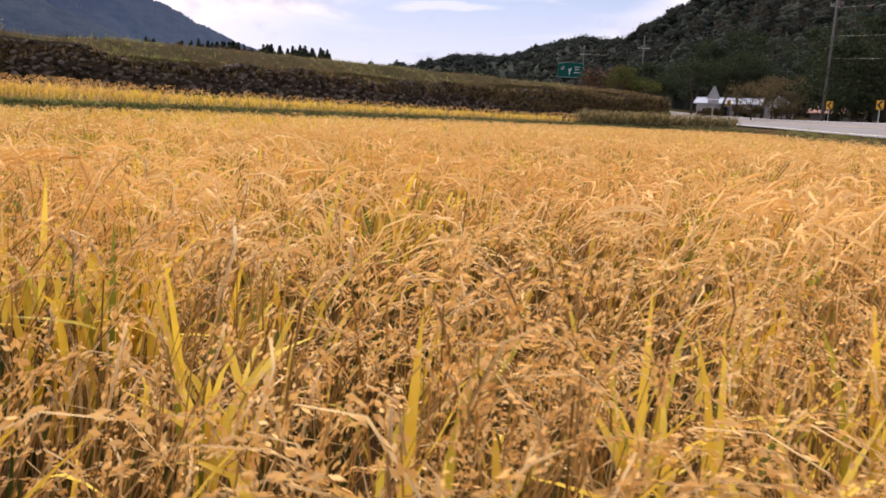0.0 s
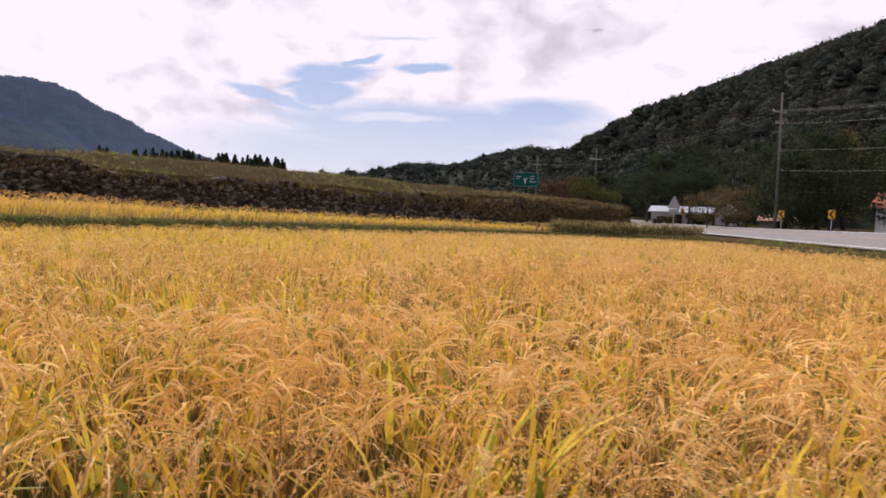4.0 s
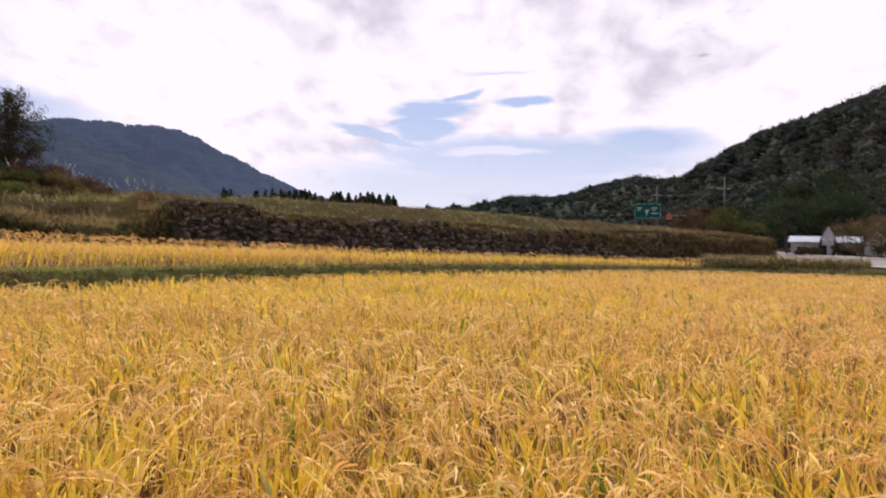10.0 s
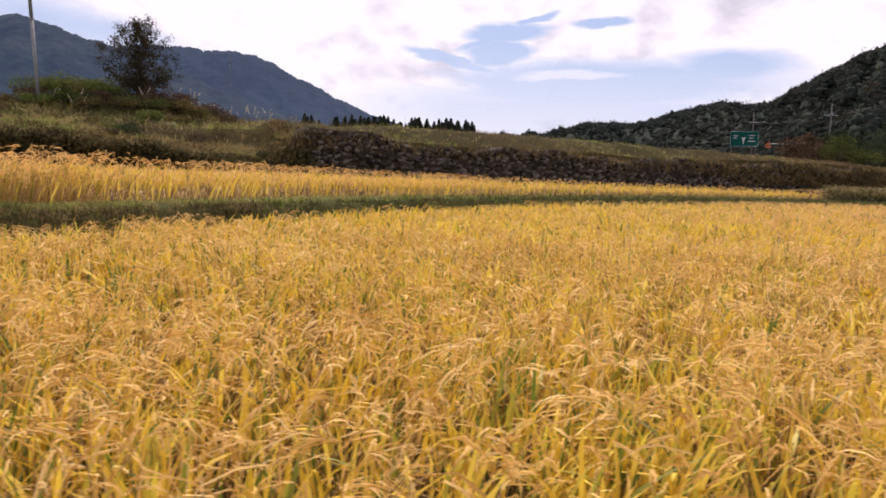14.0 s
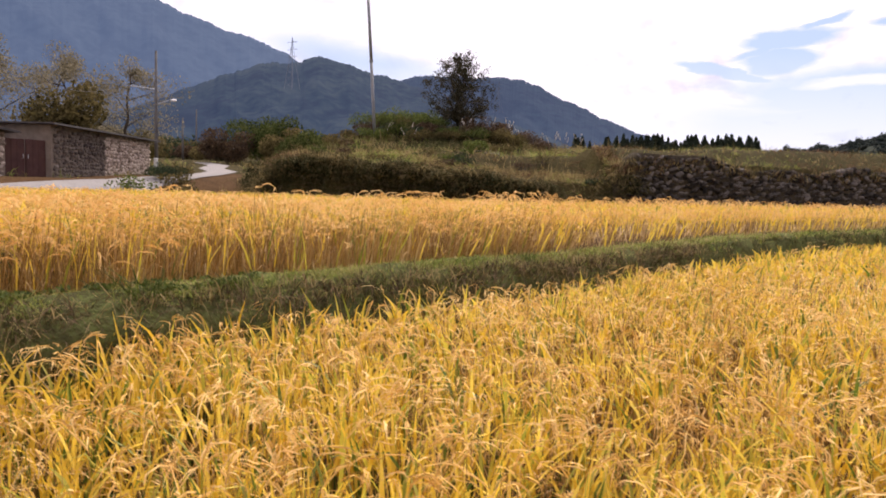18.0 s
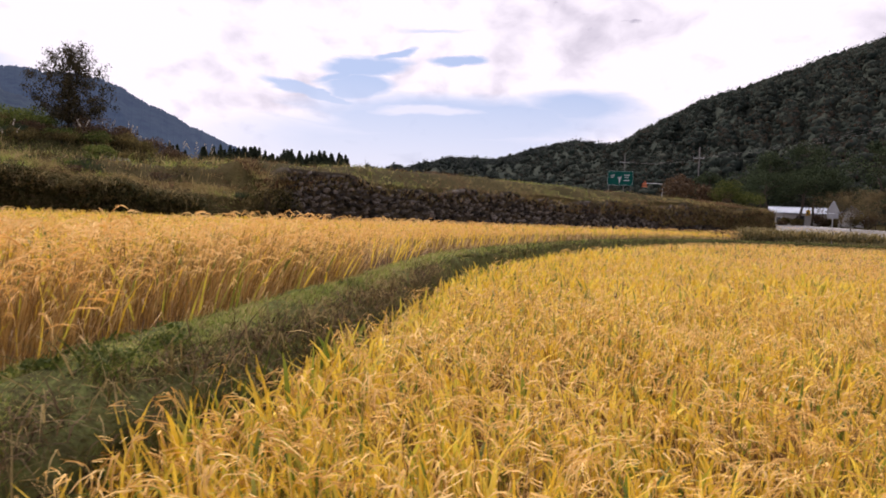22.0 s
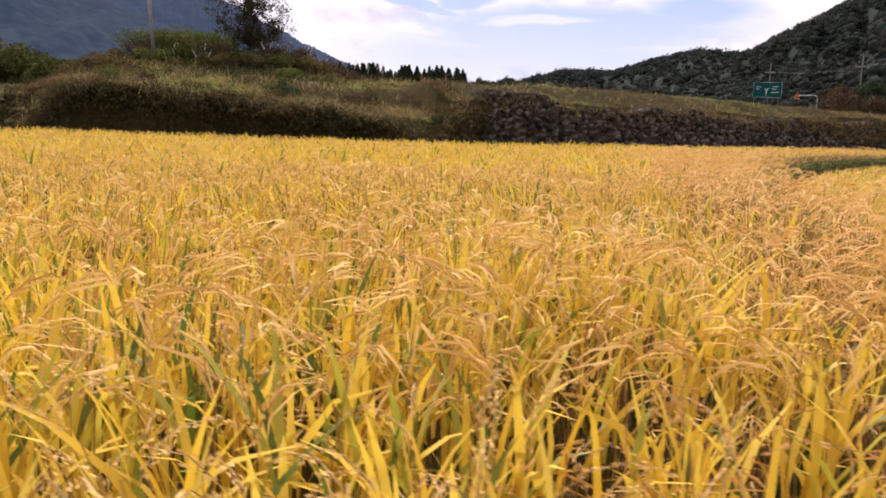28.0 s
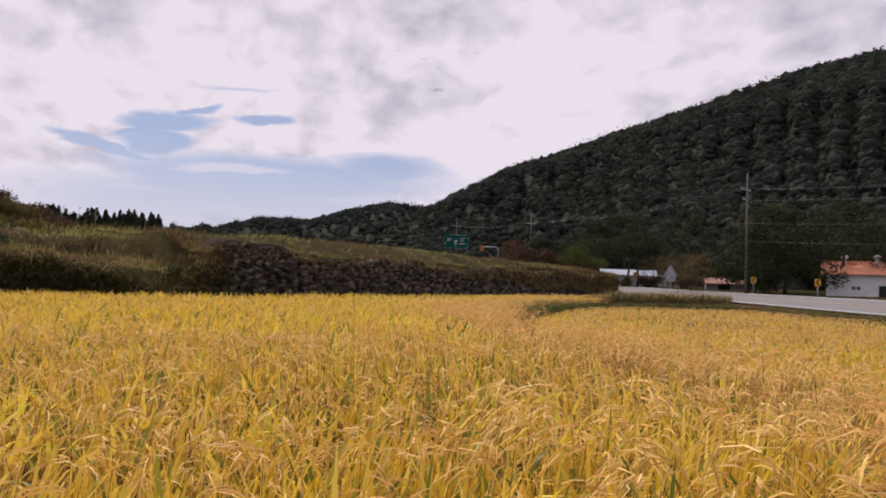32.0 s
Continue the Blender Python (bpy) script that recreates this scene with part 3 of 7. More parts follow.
def along(poly, spacing):
    """Places and directions at even steps along a line."""
    p = np.array([q[:2] for q in poly], float)
    seg = np.hypot(*np.diff(p, axis=0).T)
    s = np.r_[0, np.cumsum(seg)]
    t = np.arange(0, s[-1], spacing)
    x, y = np.interp(t, s, p[:, 0]), np.interp(t, s, p[:, 1])
    dx, dy = np.gradient(x), np.gradient(y)
    k = np.hypot(dx, dy)
    return np.stack([x, y], 1), np.stack([dx / k, dy / k], 1), t


def levee_drop(y):
    """By how much the levee's crown sinks along its way."""
    return 0.07 * step(y, 5, 8.5)


def build_levee():
    at, way, s = along(EDGE, 0.25)
    for _ in range(30):
        at[1:-1] = (at[:-2] + 2 * at[1:-1] + at[2:]) / 4
    left = np.stack([-way[:, 1], way[:, 0]], 1)
    prof = [(-0.20, -0.05), (-0.13, 0.10), (-0.07, 0.40), (-0.02, 0.68), (0.04, 0.88), (0.13, 1.0), (0.28, 1.05), (0.42, 1.03), (0.54, 0.97), (0.66, 0.92), (0.88, 0.82)]
    V = np.zeros((len(at), len(prof), 3))
    rng = np.random.default_rng(5)
    for j, (o, z) in enumerate(prof):
        wob = 0.07 * wave(s, s * 0 + j, 1.9, j * 0.7) + 0.03 * rng.standard_normal(len(s))
        V[:, j, :2] = at + left * (o + wob * (0.2 < z < 1.04))[:, None]
        V[:, j, 2] = z + (0.035 * wave(s, s * 0 + j, 2.7, 1 + j) + 0.012 * rng.standard_normal(len(s))) * (z > 0.1)
    V[..., 2] -= levee_drop(V[..., 1]) * (V[..., 2] > 0.6)
    n, m = V.shape[:2]
    i = (np.arange(n - 1)[:, None] * m + np.arange(m - 1)[None]).ravel()
    ob = mesh_object("levee", V.reshape(-1, 3), np.stack([i, i + m, i + m + 1, i + 1], 1), M["levee_soil"], smooth=True)
    tagged(ob, "curving earth levee between two rice fields", "levee", kind="structure")


build_levee()


def build_road():
    p = np.array(ROAD)
    ys = np.arange(p[0, 1], p[-1, 1], 1.5)
    cols = [np.interp(ys, p[:, 1], p[:, k]) for k in range(4)]
    for _ in range(4):
        for c in cols:
            c[1:-1] = (c[:-2] + 2 * c[1:-1] + c[2:]) / 4
    x, zw, ze = cols[0], cols[2], cols[3]
    dx, dy = np.gradient(x), np.gradient(ys)
    k = np.hypot(dx, dy)
    nx, ny = dy / k, -dx / k

    def ribbon(name, o0, o1, lift, mat, label, cat, pick=None, thick=0.0):
        V, F = [], []
        for i in range(len(ys)):
            for o in (o0, o1):
                f = min(max(o / ROAD_W, -0.2), 1.2)
                V.append((x[i] + nx[i] * o, ys[i] + ny[i] * o, zw[i] + (ze[i] - zw[i]) * f + lift))
        for i in range(len(ys) - 1):
            if pick is None or pick(i):
                F.append((2 * i, 2 * i + 1, 2 * i + 3, 2 * i + 2))
        ob = mesh_object(name, V, F, mat)
        tagged(ob, label, cat, kind="structure")
        return ob

    ribbon("road", -0.1, ROAD_W + 0.1, 0.02, M["asphalt"], "grey two-lane asphalt road bending past the fields", "road")
    ribbon("edge_line", 0.35, 0.52, 0.028, M["line"], "white painted line along the road's edge", "road marking")
    ribbon("edge_line", ROAD_W - 0.52, ROAD_W - 0.35, 0.028, M["line"], "white painted line along the road's edge", "road marking")
    ribbon("centre_line", ROAD_W / 2 - 0.07, ROAD_W / 2 + 0.07, 0.028, M["yellow"], "faded yellow centre line on the road", "road marking")


build_road()


# ---------------------------------------------------------------- hills and mountains
def leaf_cloud(rng, centres, radii, count, size, flat=0.8, shell=0.55):
    """Leaf-sized four-sided flakes, spread through ellipsoids round the centres. Gives places and faces."""
    centres, radii = np.atleast_2d(centres), np.atleast_2d(radii)
    which = rng.integers(0, len(centres), count)
    d = rng.standard_normal((count, 3))
    d /= np.linalg.norm(d, axis=1, keepdims=True)
    r = shell + (1 - shell) * rng.random((count, 1)) ** 0.6
    c = centres[which] + d * r * radii[which]
    n = d * flat + rng.standard_normal((count, 3)) * 0.6
    n /= np.linalg.norm(n, axis=1, keepdims=True)
    a = np.cross(n, rng.standard_normal((count, 3)))
    a /= np.linalg.norm(a, axis=1, keepdims=True)
    b = np.cross(n, a)
    s = size * (0.6 + 0.8 * rng.random((count, 1)))
    q = s * (0.45 + 0.4 * rng.random((count, 1)))
    V = np.stack([c - a * s * 0.5, c + b * q * 0.5, c + a * s * 0.5, c - b * q * 0.5], 1).reshape(-1, 3)
    return V, np.arange(len(V)).reshape(-1, 4)


HILL_AT = np.array([-9.0, 0.0])
SKY_R = np.array([(-9, 2.2, 1000), (-6, 2.5, 950), (-2.4, 2.8, 900), (0.9, 3.75, 880), (4.6, 3.75, 850), (7.5, 4.75, 780), (10.2, 5.35, 680), (13.1, 5.05, 560), (15.1, 6.15, 500),
                  (18.9, 8.1, 450), (22.5, 9.2, 420), (26.3, 10.6, 400), (31.6, 12.3, 370), (36.7, 13.9, 340), (40, 14.9, 320), (46, 15.8, 300), (53, 16.8, 290), (62, 17.2, 280), (75, 16, 280), (95, 13, 300)])


def hill_point(az, t):
    """A place on the wooded hill: t from its foot (0) to its ridge (1)."""
    el, far = np.interp(az, SKY_R[:, 0], SKY_R[:, 1]), np.interp(az, SKY_R[:, 0], SKY_R[:, 2])
    foot = np.interp(az, [-9, 5, 12, 20, 40, 95], [420, 330, 210, 118, 104, 100])
    r = foot + (far - foot) * t
    top = np.tan(np.radians(el + np.interp(az, [0, 12, 19], [0.65, 0.60, 0.85]))) * far + 1.6
    base = 5.0 + 0.012 * foot
    z = base + (top - base) * np.power(np.clip(t, 0, 1), 0.92)
    z = z + (far - foot) * 0.018 * wave(az * 3.1, t * 9.0, 1.0, 0.4) * np.sin(np.clip(t, 0, 1) * math.pi)
    a = np.radians(az)
    return HILL_AT[0] + np.sin(a) * r, HILL_AT[1] + np.cos(a) * r, z


def build_hill():
    az, t = np.meshgrid(np.linspace(-9, 95, 150), np.r_[np.linspace(0, 1, 40), 1.15, 1.4])
    x, y, z = hill_point(az, t)
    z = np.where(t > 1, z - (t - 1) * 60, z)
    z -= np.interp(np.hypot(x - HILL_AT[0], y - HILL_AT[1]), [100, 300, 900], [0.9, 1.3, 2.6])
    z[0] -= 6
    n, m = az.shape
    i = (np.arange(n - 1)[:, None] * m + np.arange(m - 1)[None]).ravel()
    hill = mesh_object("hill", np.stack([x, y, z], -1).reshape(-1, 3), np.stack([i, i + 1, i + m + 1, i + m], 1), M["hill"], smooth=True)
    tagged(hill, "steep dark wooded hill rising beside the road", "hill", kind="structure")
    rng = np.random.default_rng(11)
    count = 25000
    a = np.interp(rng.random(count), [0, 0.2, 0.8, 1], [-8, 12, 50, 66])
    tt = rng.random(count) ** 0.9
    edge = rng.random(count) < 0.16
    tt = np.where(edge, 0.97 + 0.05 * rng.random(count), tt)
    cx, cy, cz = hill_point(a, tt)
    tall_tree = edge & (rng.random(count) < 0.22)
    cz = cz + np.where(tall_tree, 0.7 * rng.random(count), 0)
    far = np.hypot(cx - HILL_AT[0], cy - HILL_AT[1])
    rad = (0.85 + 1.9 * rng.random(count) ** 2.4) * np.interp(far, [100, 300, 900], [0.8, 1.1, 2.0])
    bm = bmesh.new()
    bmesh.ops.create_icosphere(bm, subdivisions=1, radius=1.0)
    ball = np.array([v.co for v in bm.verts])
    tris = np.array([[v.index for v in f.verts] for f in bm.faces])
    bm.free()
    shapes = [ball * (1 + 0.26 * rng.standard_normal((len(ball), 1))) for _ in range(24)]
    leaf = np.where(tall_tree, 1.9, np.where(rng.random(count) < 0.3, 1.7, 1.0))
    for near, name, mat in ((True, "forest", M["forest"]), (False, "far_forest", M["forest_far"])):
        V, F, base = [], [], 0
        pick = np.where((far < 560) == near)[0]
        for k in pick:
            sq = np.array([rad[k], rad[k], rad[k] * 0.55 * leaf[k]]) * 0.8
            V.append(shapes[k % 24][:, [0, 1, 2] if k % 2 else [1, 0, 2]] * sq + (cx[k], cy[k], cz[k] - rad[k] * 0.34))
            F.append((tris if k % 2 else tris[:, ::-1]) + base)
            base += len(ball)
        wood = mesh_object(name, np.concatenate(V), np.concatenate(F), M["hill"], smooth=True)
        tagged(wood, "dense dark green forest covering the hillside" if near else "hazy forest on the far end of the ridge", "forest", kind="stuff")
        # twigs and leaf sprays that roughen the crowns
        # the far sprays wear the haze-tinted colour
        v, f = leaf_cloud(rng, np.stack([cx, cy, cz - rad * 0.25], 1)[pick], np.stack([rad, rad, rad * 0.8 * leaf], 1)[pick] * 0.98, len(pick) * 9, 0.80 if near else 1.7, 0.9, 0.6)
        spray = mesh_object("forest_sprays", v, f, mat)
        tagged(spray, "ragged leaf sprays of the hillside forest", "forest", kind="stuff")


build_hill()


def build_mountain(name, table, far, mat, label, seed):
    table = np.array(table, float)
    az = np.linspace(table[0, 0], table[-1, 0], 520)
    rng = np.random.default_rng(seed)
    el = np.interp(az, table[:, 0], table[:, 1])
    rough = sum(np.sin(az * f + rng.random() * 6) / f for f in (2.1, 4.7, 9.3, 17.0, 31.0)) * 0.12 + 0.035 * rng.standard_normal(len(az))
    el = el + rough
    t = np.r_[np.linspace(0, 1, 24), 1.2]
    A, T = np.meshgrid(np.radians(az), t)
    top = np.tan(np.radians(el))[None] * far
    r = far * (0.55 + 0.45 * T)
    z = -5 + top * np.minimum(T, 2 - T) ** 1.15
    deg = np.degrees(A)
    spur = wave(deg + 2.5 * np.sin(T * 5 + seed), T * 7, 0.9, seed) * 0.7 + wave(deg * 1.3 + 3 * T, T * 11, 2.1, seed + 2) * 0.4
    z = z + top * 0.06 * spur * np.sin(np.clip(T, 0, 1) * math.pi)
    x, y = HILL_AT[0] + np.sin(A) * r, HILL_AT[1] + np.cos(A) * r
    n, m = A.shape
    i = (np.arange(n - 1)[:, None] * m + np.arange(m - 1)[None]).ravel()
    ob = mesh_object(name, np.stack([x, y, z], -1).reshape(-1, 3), np.stack([i, i + 1, i + m + 1, i + m], 1), mat, smooth=True)
    tagged(ob, label, "mountain", kind="structure")


# the mountains' materials glow bluish, standing in for haze and mist
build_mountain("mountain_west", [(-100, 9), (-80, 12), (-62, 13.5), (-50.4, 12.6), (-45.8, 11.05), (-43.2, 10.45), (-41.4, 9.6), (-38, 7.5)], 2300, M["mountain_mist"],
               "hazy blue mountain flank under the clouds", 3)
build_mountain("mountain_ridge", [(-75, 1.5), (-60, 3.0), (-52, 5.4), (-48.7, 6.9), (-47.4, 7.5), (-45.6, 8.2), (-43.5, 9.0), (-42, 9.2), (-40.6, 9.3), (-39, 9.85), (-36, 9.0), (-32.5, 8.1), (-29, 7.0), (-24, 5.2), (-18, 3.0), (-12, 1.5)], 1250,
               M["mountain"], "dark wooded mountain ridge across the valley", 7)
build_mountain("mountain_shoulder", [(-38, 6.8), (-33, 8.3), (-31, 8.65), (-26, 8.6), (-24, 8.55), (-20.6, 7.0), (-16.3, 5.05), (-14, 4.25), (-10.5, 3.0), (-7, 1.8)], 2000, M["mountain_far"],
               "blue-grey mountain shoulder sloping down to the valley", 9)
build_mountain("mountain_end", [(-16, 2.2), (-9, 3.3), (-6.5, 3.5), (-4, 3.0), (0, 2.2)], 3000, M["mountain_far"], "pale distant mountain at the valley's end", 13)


# ---------------------------------------------------------------- rice
def strip(points, width, across):
    """A ribbon along points with a width at each."""
    points, across = np.asarray(points), np.asarray(across)
    w = np.asarray(width)[:, None]
    V = np.stack([points - across * w, points + across * w], 1).reshape(-1, 3)
    i = np.arange(len(points) - 1) * 2
    return V, np.stack([i, i + 1, i + 3, i + 2], 1)


def arch(rng, base, lean, out, rise, droop, n):
    """A curve that rises from base, leans out along a heading and droops at its end."""
    t = np.linspace(0, 1, n)
    d = np.array([math.cos(lean), math.sin(lean)])
    h = out * t ** 1.6
    z = rise * t - droop * t ** 3
    p = np.zeros((n, 3))
    p[:, :2] = base[:2] + d * h[:, None]
    p[:, 2] = base[2] + z
    return p


class Clump:
    def __init__(self):
        self.v, self.f, self.m, self.n = [], [], [], 0

    def add(self, vf, mat):
        v, f = vf
        self.v.append(v), self.f.append(f + self.n), self.m.append(np.full(len(f), mat))
        self.n += len(v)

    def done(self):
        return np.concatenate(self.v), np.concatenate(self.f), np.concatenate(self.m)


def sideways(rng, lean):
    a = lean + math.pi / 2 + rng.normal(0, 0.5)
    return np.array([math.cos(a), math.sin(a), rng.normal(0, 0.25)])


def rice_clump(seed, level, tall, leafy, ear=1.0):
    """One hill of rice; 0 is the finest level. Materials: 0 ears, 1 golden leaves, 2 green leaves, 3 dry blades, 4 stems, 5 low leaves, 6 ears of the margin."""
    rng = np.random.default_rng(seed)
    c = Clump()
    ears = ((11, 10, 7, 5, 4), (5, 5, 6, 4, 3), (16, 14, 10, 7, 5))[leafy][level]
    leaves = ((9, 8, 6, 3, 2), (17, 17, 11, 8, 6), (16, 14, 9, 5, 3))[leafy][level]
    wide = (1.0, 1.15, 1.6, 2.5, 4.2)[level]
    spread = (0.075, 0.075, 0.085, 0.11, 0.18)[level]
    taper = {6: [0.55, 0.9, 1.0, 0.8, 0.5, 0.06], 5: [0.6, 1.0, 0.9, 0.6, 0.08], 4: [0.7, 1.0, 0.7, 0.08], 3: [0.8, 1.0, 0.1]}
    for k in range(leaves):
        lean = rng.random() * math.tau
        dry = rng.random() < (0.86, 0.14, 0.9)[leafy]
        low = tall * ((0.30 if dry else 0.42) + 0.30 * rng.random()) * (0.35 if leafy == 2 else 1.0)
        base = np.array([rng.normal(0, spread * 0.6), rng.normal(0, spread * 0.6), low])
        rise = tall * (0.74 + ((0.32 if level < 2 else 0.29) if leafy == 1 else 0.20) * rng.random()) - base[2]
        n = (5, 4, 4, 3, 3)[level]
        p = arch(rng, base, lean, 0.05 + (0.40 if dry else 0.20) * rng.random() ** 1.2, rise, rise * (0.05 + (1.5 if dry else 0.45) * rng.random() ** 1.5), n)
        w = (0.0030 if dry else (0.0066 if leafy == 1 else 0.0045) + 0.0030 * rng.random()) * wide * np.array(taper[n])
        c.add(strip(p, w, np.tile(sideways(rng, lean), (n, 1))), 3 if dry else 2 if rng.random() < (0.28 if leafy == 1 else 0.42) else 1)
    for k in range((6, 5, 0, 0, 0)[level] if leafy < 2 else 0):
        # short green leaves, coloured dark for shade, that fill the foot of the hill
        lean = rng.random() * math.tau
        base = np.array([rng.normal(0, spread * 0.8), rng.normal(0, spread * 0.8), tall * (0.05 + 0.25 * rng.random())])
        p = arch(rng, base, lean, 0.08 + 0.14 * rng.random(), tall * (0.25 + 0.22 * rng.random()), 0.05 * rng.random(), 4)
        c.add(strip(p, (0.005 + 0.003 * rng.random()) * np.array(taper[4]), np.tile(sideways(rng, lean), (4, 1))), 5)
    zz = np.array([0, 0, 1.0])
    for k in range(ears):
        lean = rng.random() * math.tau
        base = np.array([rng.normal(0, spread * 0.7), rng.normal(0, spread * 0.7), 0.0])
        d, s = np.array([math.cos(lean), math.sin(lean), 0]), np.array([-math.sin(lean), math.cos(lean), 0])
        top = base + d * 0.06 + zz * tall * ear * ((0.97, 0.955, 0.97)[leafy] - (0.44, 0.36, 0.50)[leafy] * rng.random() ** (1.5 if leafy < 2 else 1.0))
        if level < 3:
            stem = np.stack([base, base * 0.5 + top * 0.5 + rng.normal(0, 0.01, 3), top])
            # stems in the darkened colour that stands in for shade between plants
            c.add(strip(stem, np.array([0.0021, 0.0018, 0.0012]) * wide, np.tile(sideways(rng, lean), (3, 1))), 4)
        length, n = (0.15 + 0.07 * rng.random()) * (1.35 if leafy == 2 else 1.0), 13 if level == 0 else 7
        t = np.linspace(0, 1, n)
        ang = 1.2 - (1.9 + 1.4 * rng.random()) * t if leafy < 2 else 1.4 - (2.1 + 1.0 * rng.random()) * t
        rach = top + np.cumsum((np.cos(ang)[:, None] * d + np.sin(ang)[:, None] * zz) * (length / (n - 1)), 0)
        if level == 0:
            c.add(strip(rach[::3], np.full(len(rach[::3]), 0.0013), np.tile(s, (len(rach[::3]), 1))), 3)
            grains = 46 if leafy < 2 else 50
            for g in range(grains):
                f = (g + rng.random()) / grains
                a = rach[min(n - 1, int(1 + f * (n - 1)))]
                thick = (0.0120 if leafy < 2 else 0.0085) * (1.0 - 0.55 * f) * (0.5 + 0.5 * min(1, f * 6))
                ga = rng.random() * math.tau
                q = a + (s * math.cos(ga) + zz * math.sin(ga) * 0.8) * thick * rng.random() ** 0.5 + d * rng.normal(0, 0.004) - zz * 0.006 * rng.random()
                way = math.cos(ang[min(n - 1, int(f * n))] - 0.35) * d + math.sin(ang[min(n - 1, int(f * n))] - 0.35) * zz + rng.normal(0, 0.24, 3)
                way *= 0.0050 / np.linalg.norm(way)
                cr = np.cross(way, rng.standard_normal(3))
                cr *= 0.0021 / max(1e-9, np.linalg.norm(cr))
                c.add((np.stack([q - way, q + cr, q + way, q - cr]), np.array([[0, 1, 2, 3]])), 6 if leafy == 2 else 0)
        else:
            # thin separate strands of grain that part from the stalk and droop
            for b in range((4, 3, 2, 1)[level - 1]):
                i0 = rng.integers(0, 3) if level < 4 else 0
                i1 = min(6, i0 + 3 + rng.integers(0, 2)) if level < 3 else 6
                pick = np.linspace(i0, i1, 4 if level == 1 else 3).round().astype(int)
                u = np.linspace(0, 1, len(pick))[:, None]
                p = rach[pick] + u * (s * rng.normal(0, 0.034) + d * rng.normal(0, 0.014) - zz * 0.05 * rng.random()) * (1.0 if leafy < 2 else 0.4) * min(wide, 1.6) + rng.normal(0, 0.003, (len(pick), 3))
                cross = s * 0.6 + rng.normal(0, 0.6, 3)
                w = (0.0033, 0.0038, 0.0056, 0.011)[level - 1] * np.array([0.6, 1.0, 0.9, 0.3] if len(pick) == 4 else [0.7, 1.0, 0.3])
                c.add(strip(p, w, np.tile(cross / np.linalg.norm(cross), (len(pick), 1))), 6 if leafy == 2 else 0)
    return c.done()


PATH_A, PATH_B = np.array([-17.6, 0.3]), np.array([0.2, 0.3])


def from_path(x, y):
    d = PATH_B - PATH_A
    t = np.clip(((x - PATH_A[0]) * d[0] + (y - PATH_A[1]) * d[1]) / (d @ d), 0, 1)
    return np.hypot(x - PATH_A[0] - t * d[0], y - PATH_A[1] - t * d[1])


CLUMPS = {(lv, fam): [rice_clump(100 * lv + 50 * fam + k, lv, 0.90, fam) for k in range((8, 9, 9, 8, 6)[lv])] for lv in range(5) for fam in (0, 1, 2)}
CLUMPS.update({(lv, 3): [rice_clump(100 * lv + 175 + k, lv, 0.93, 1, 0.78) for k in range((8, 9, 9, 8, 6)[lv])] for lv in range(5)})


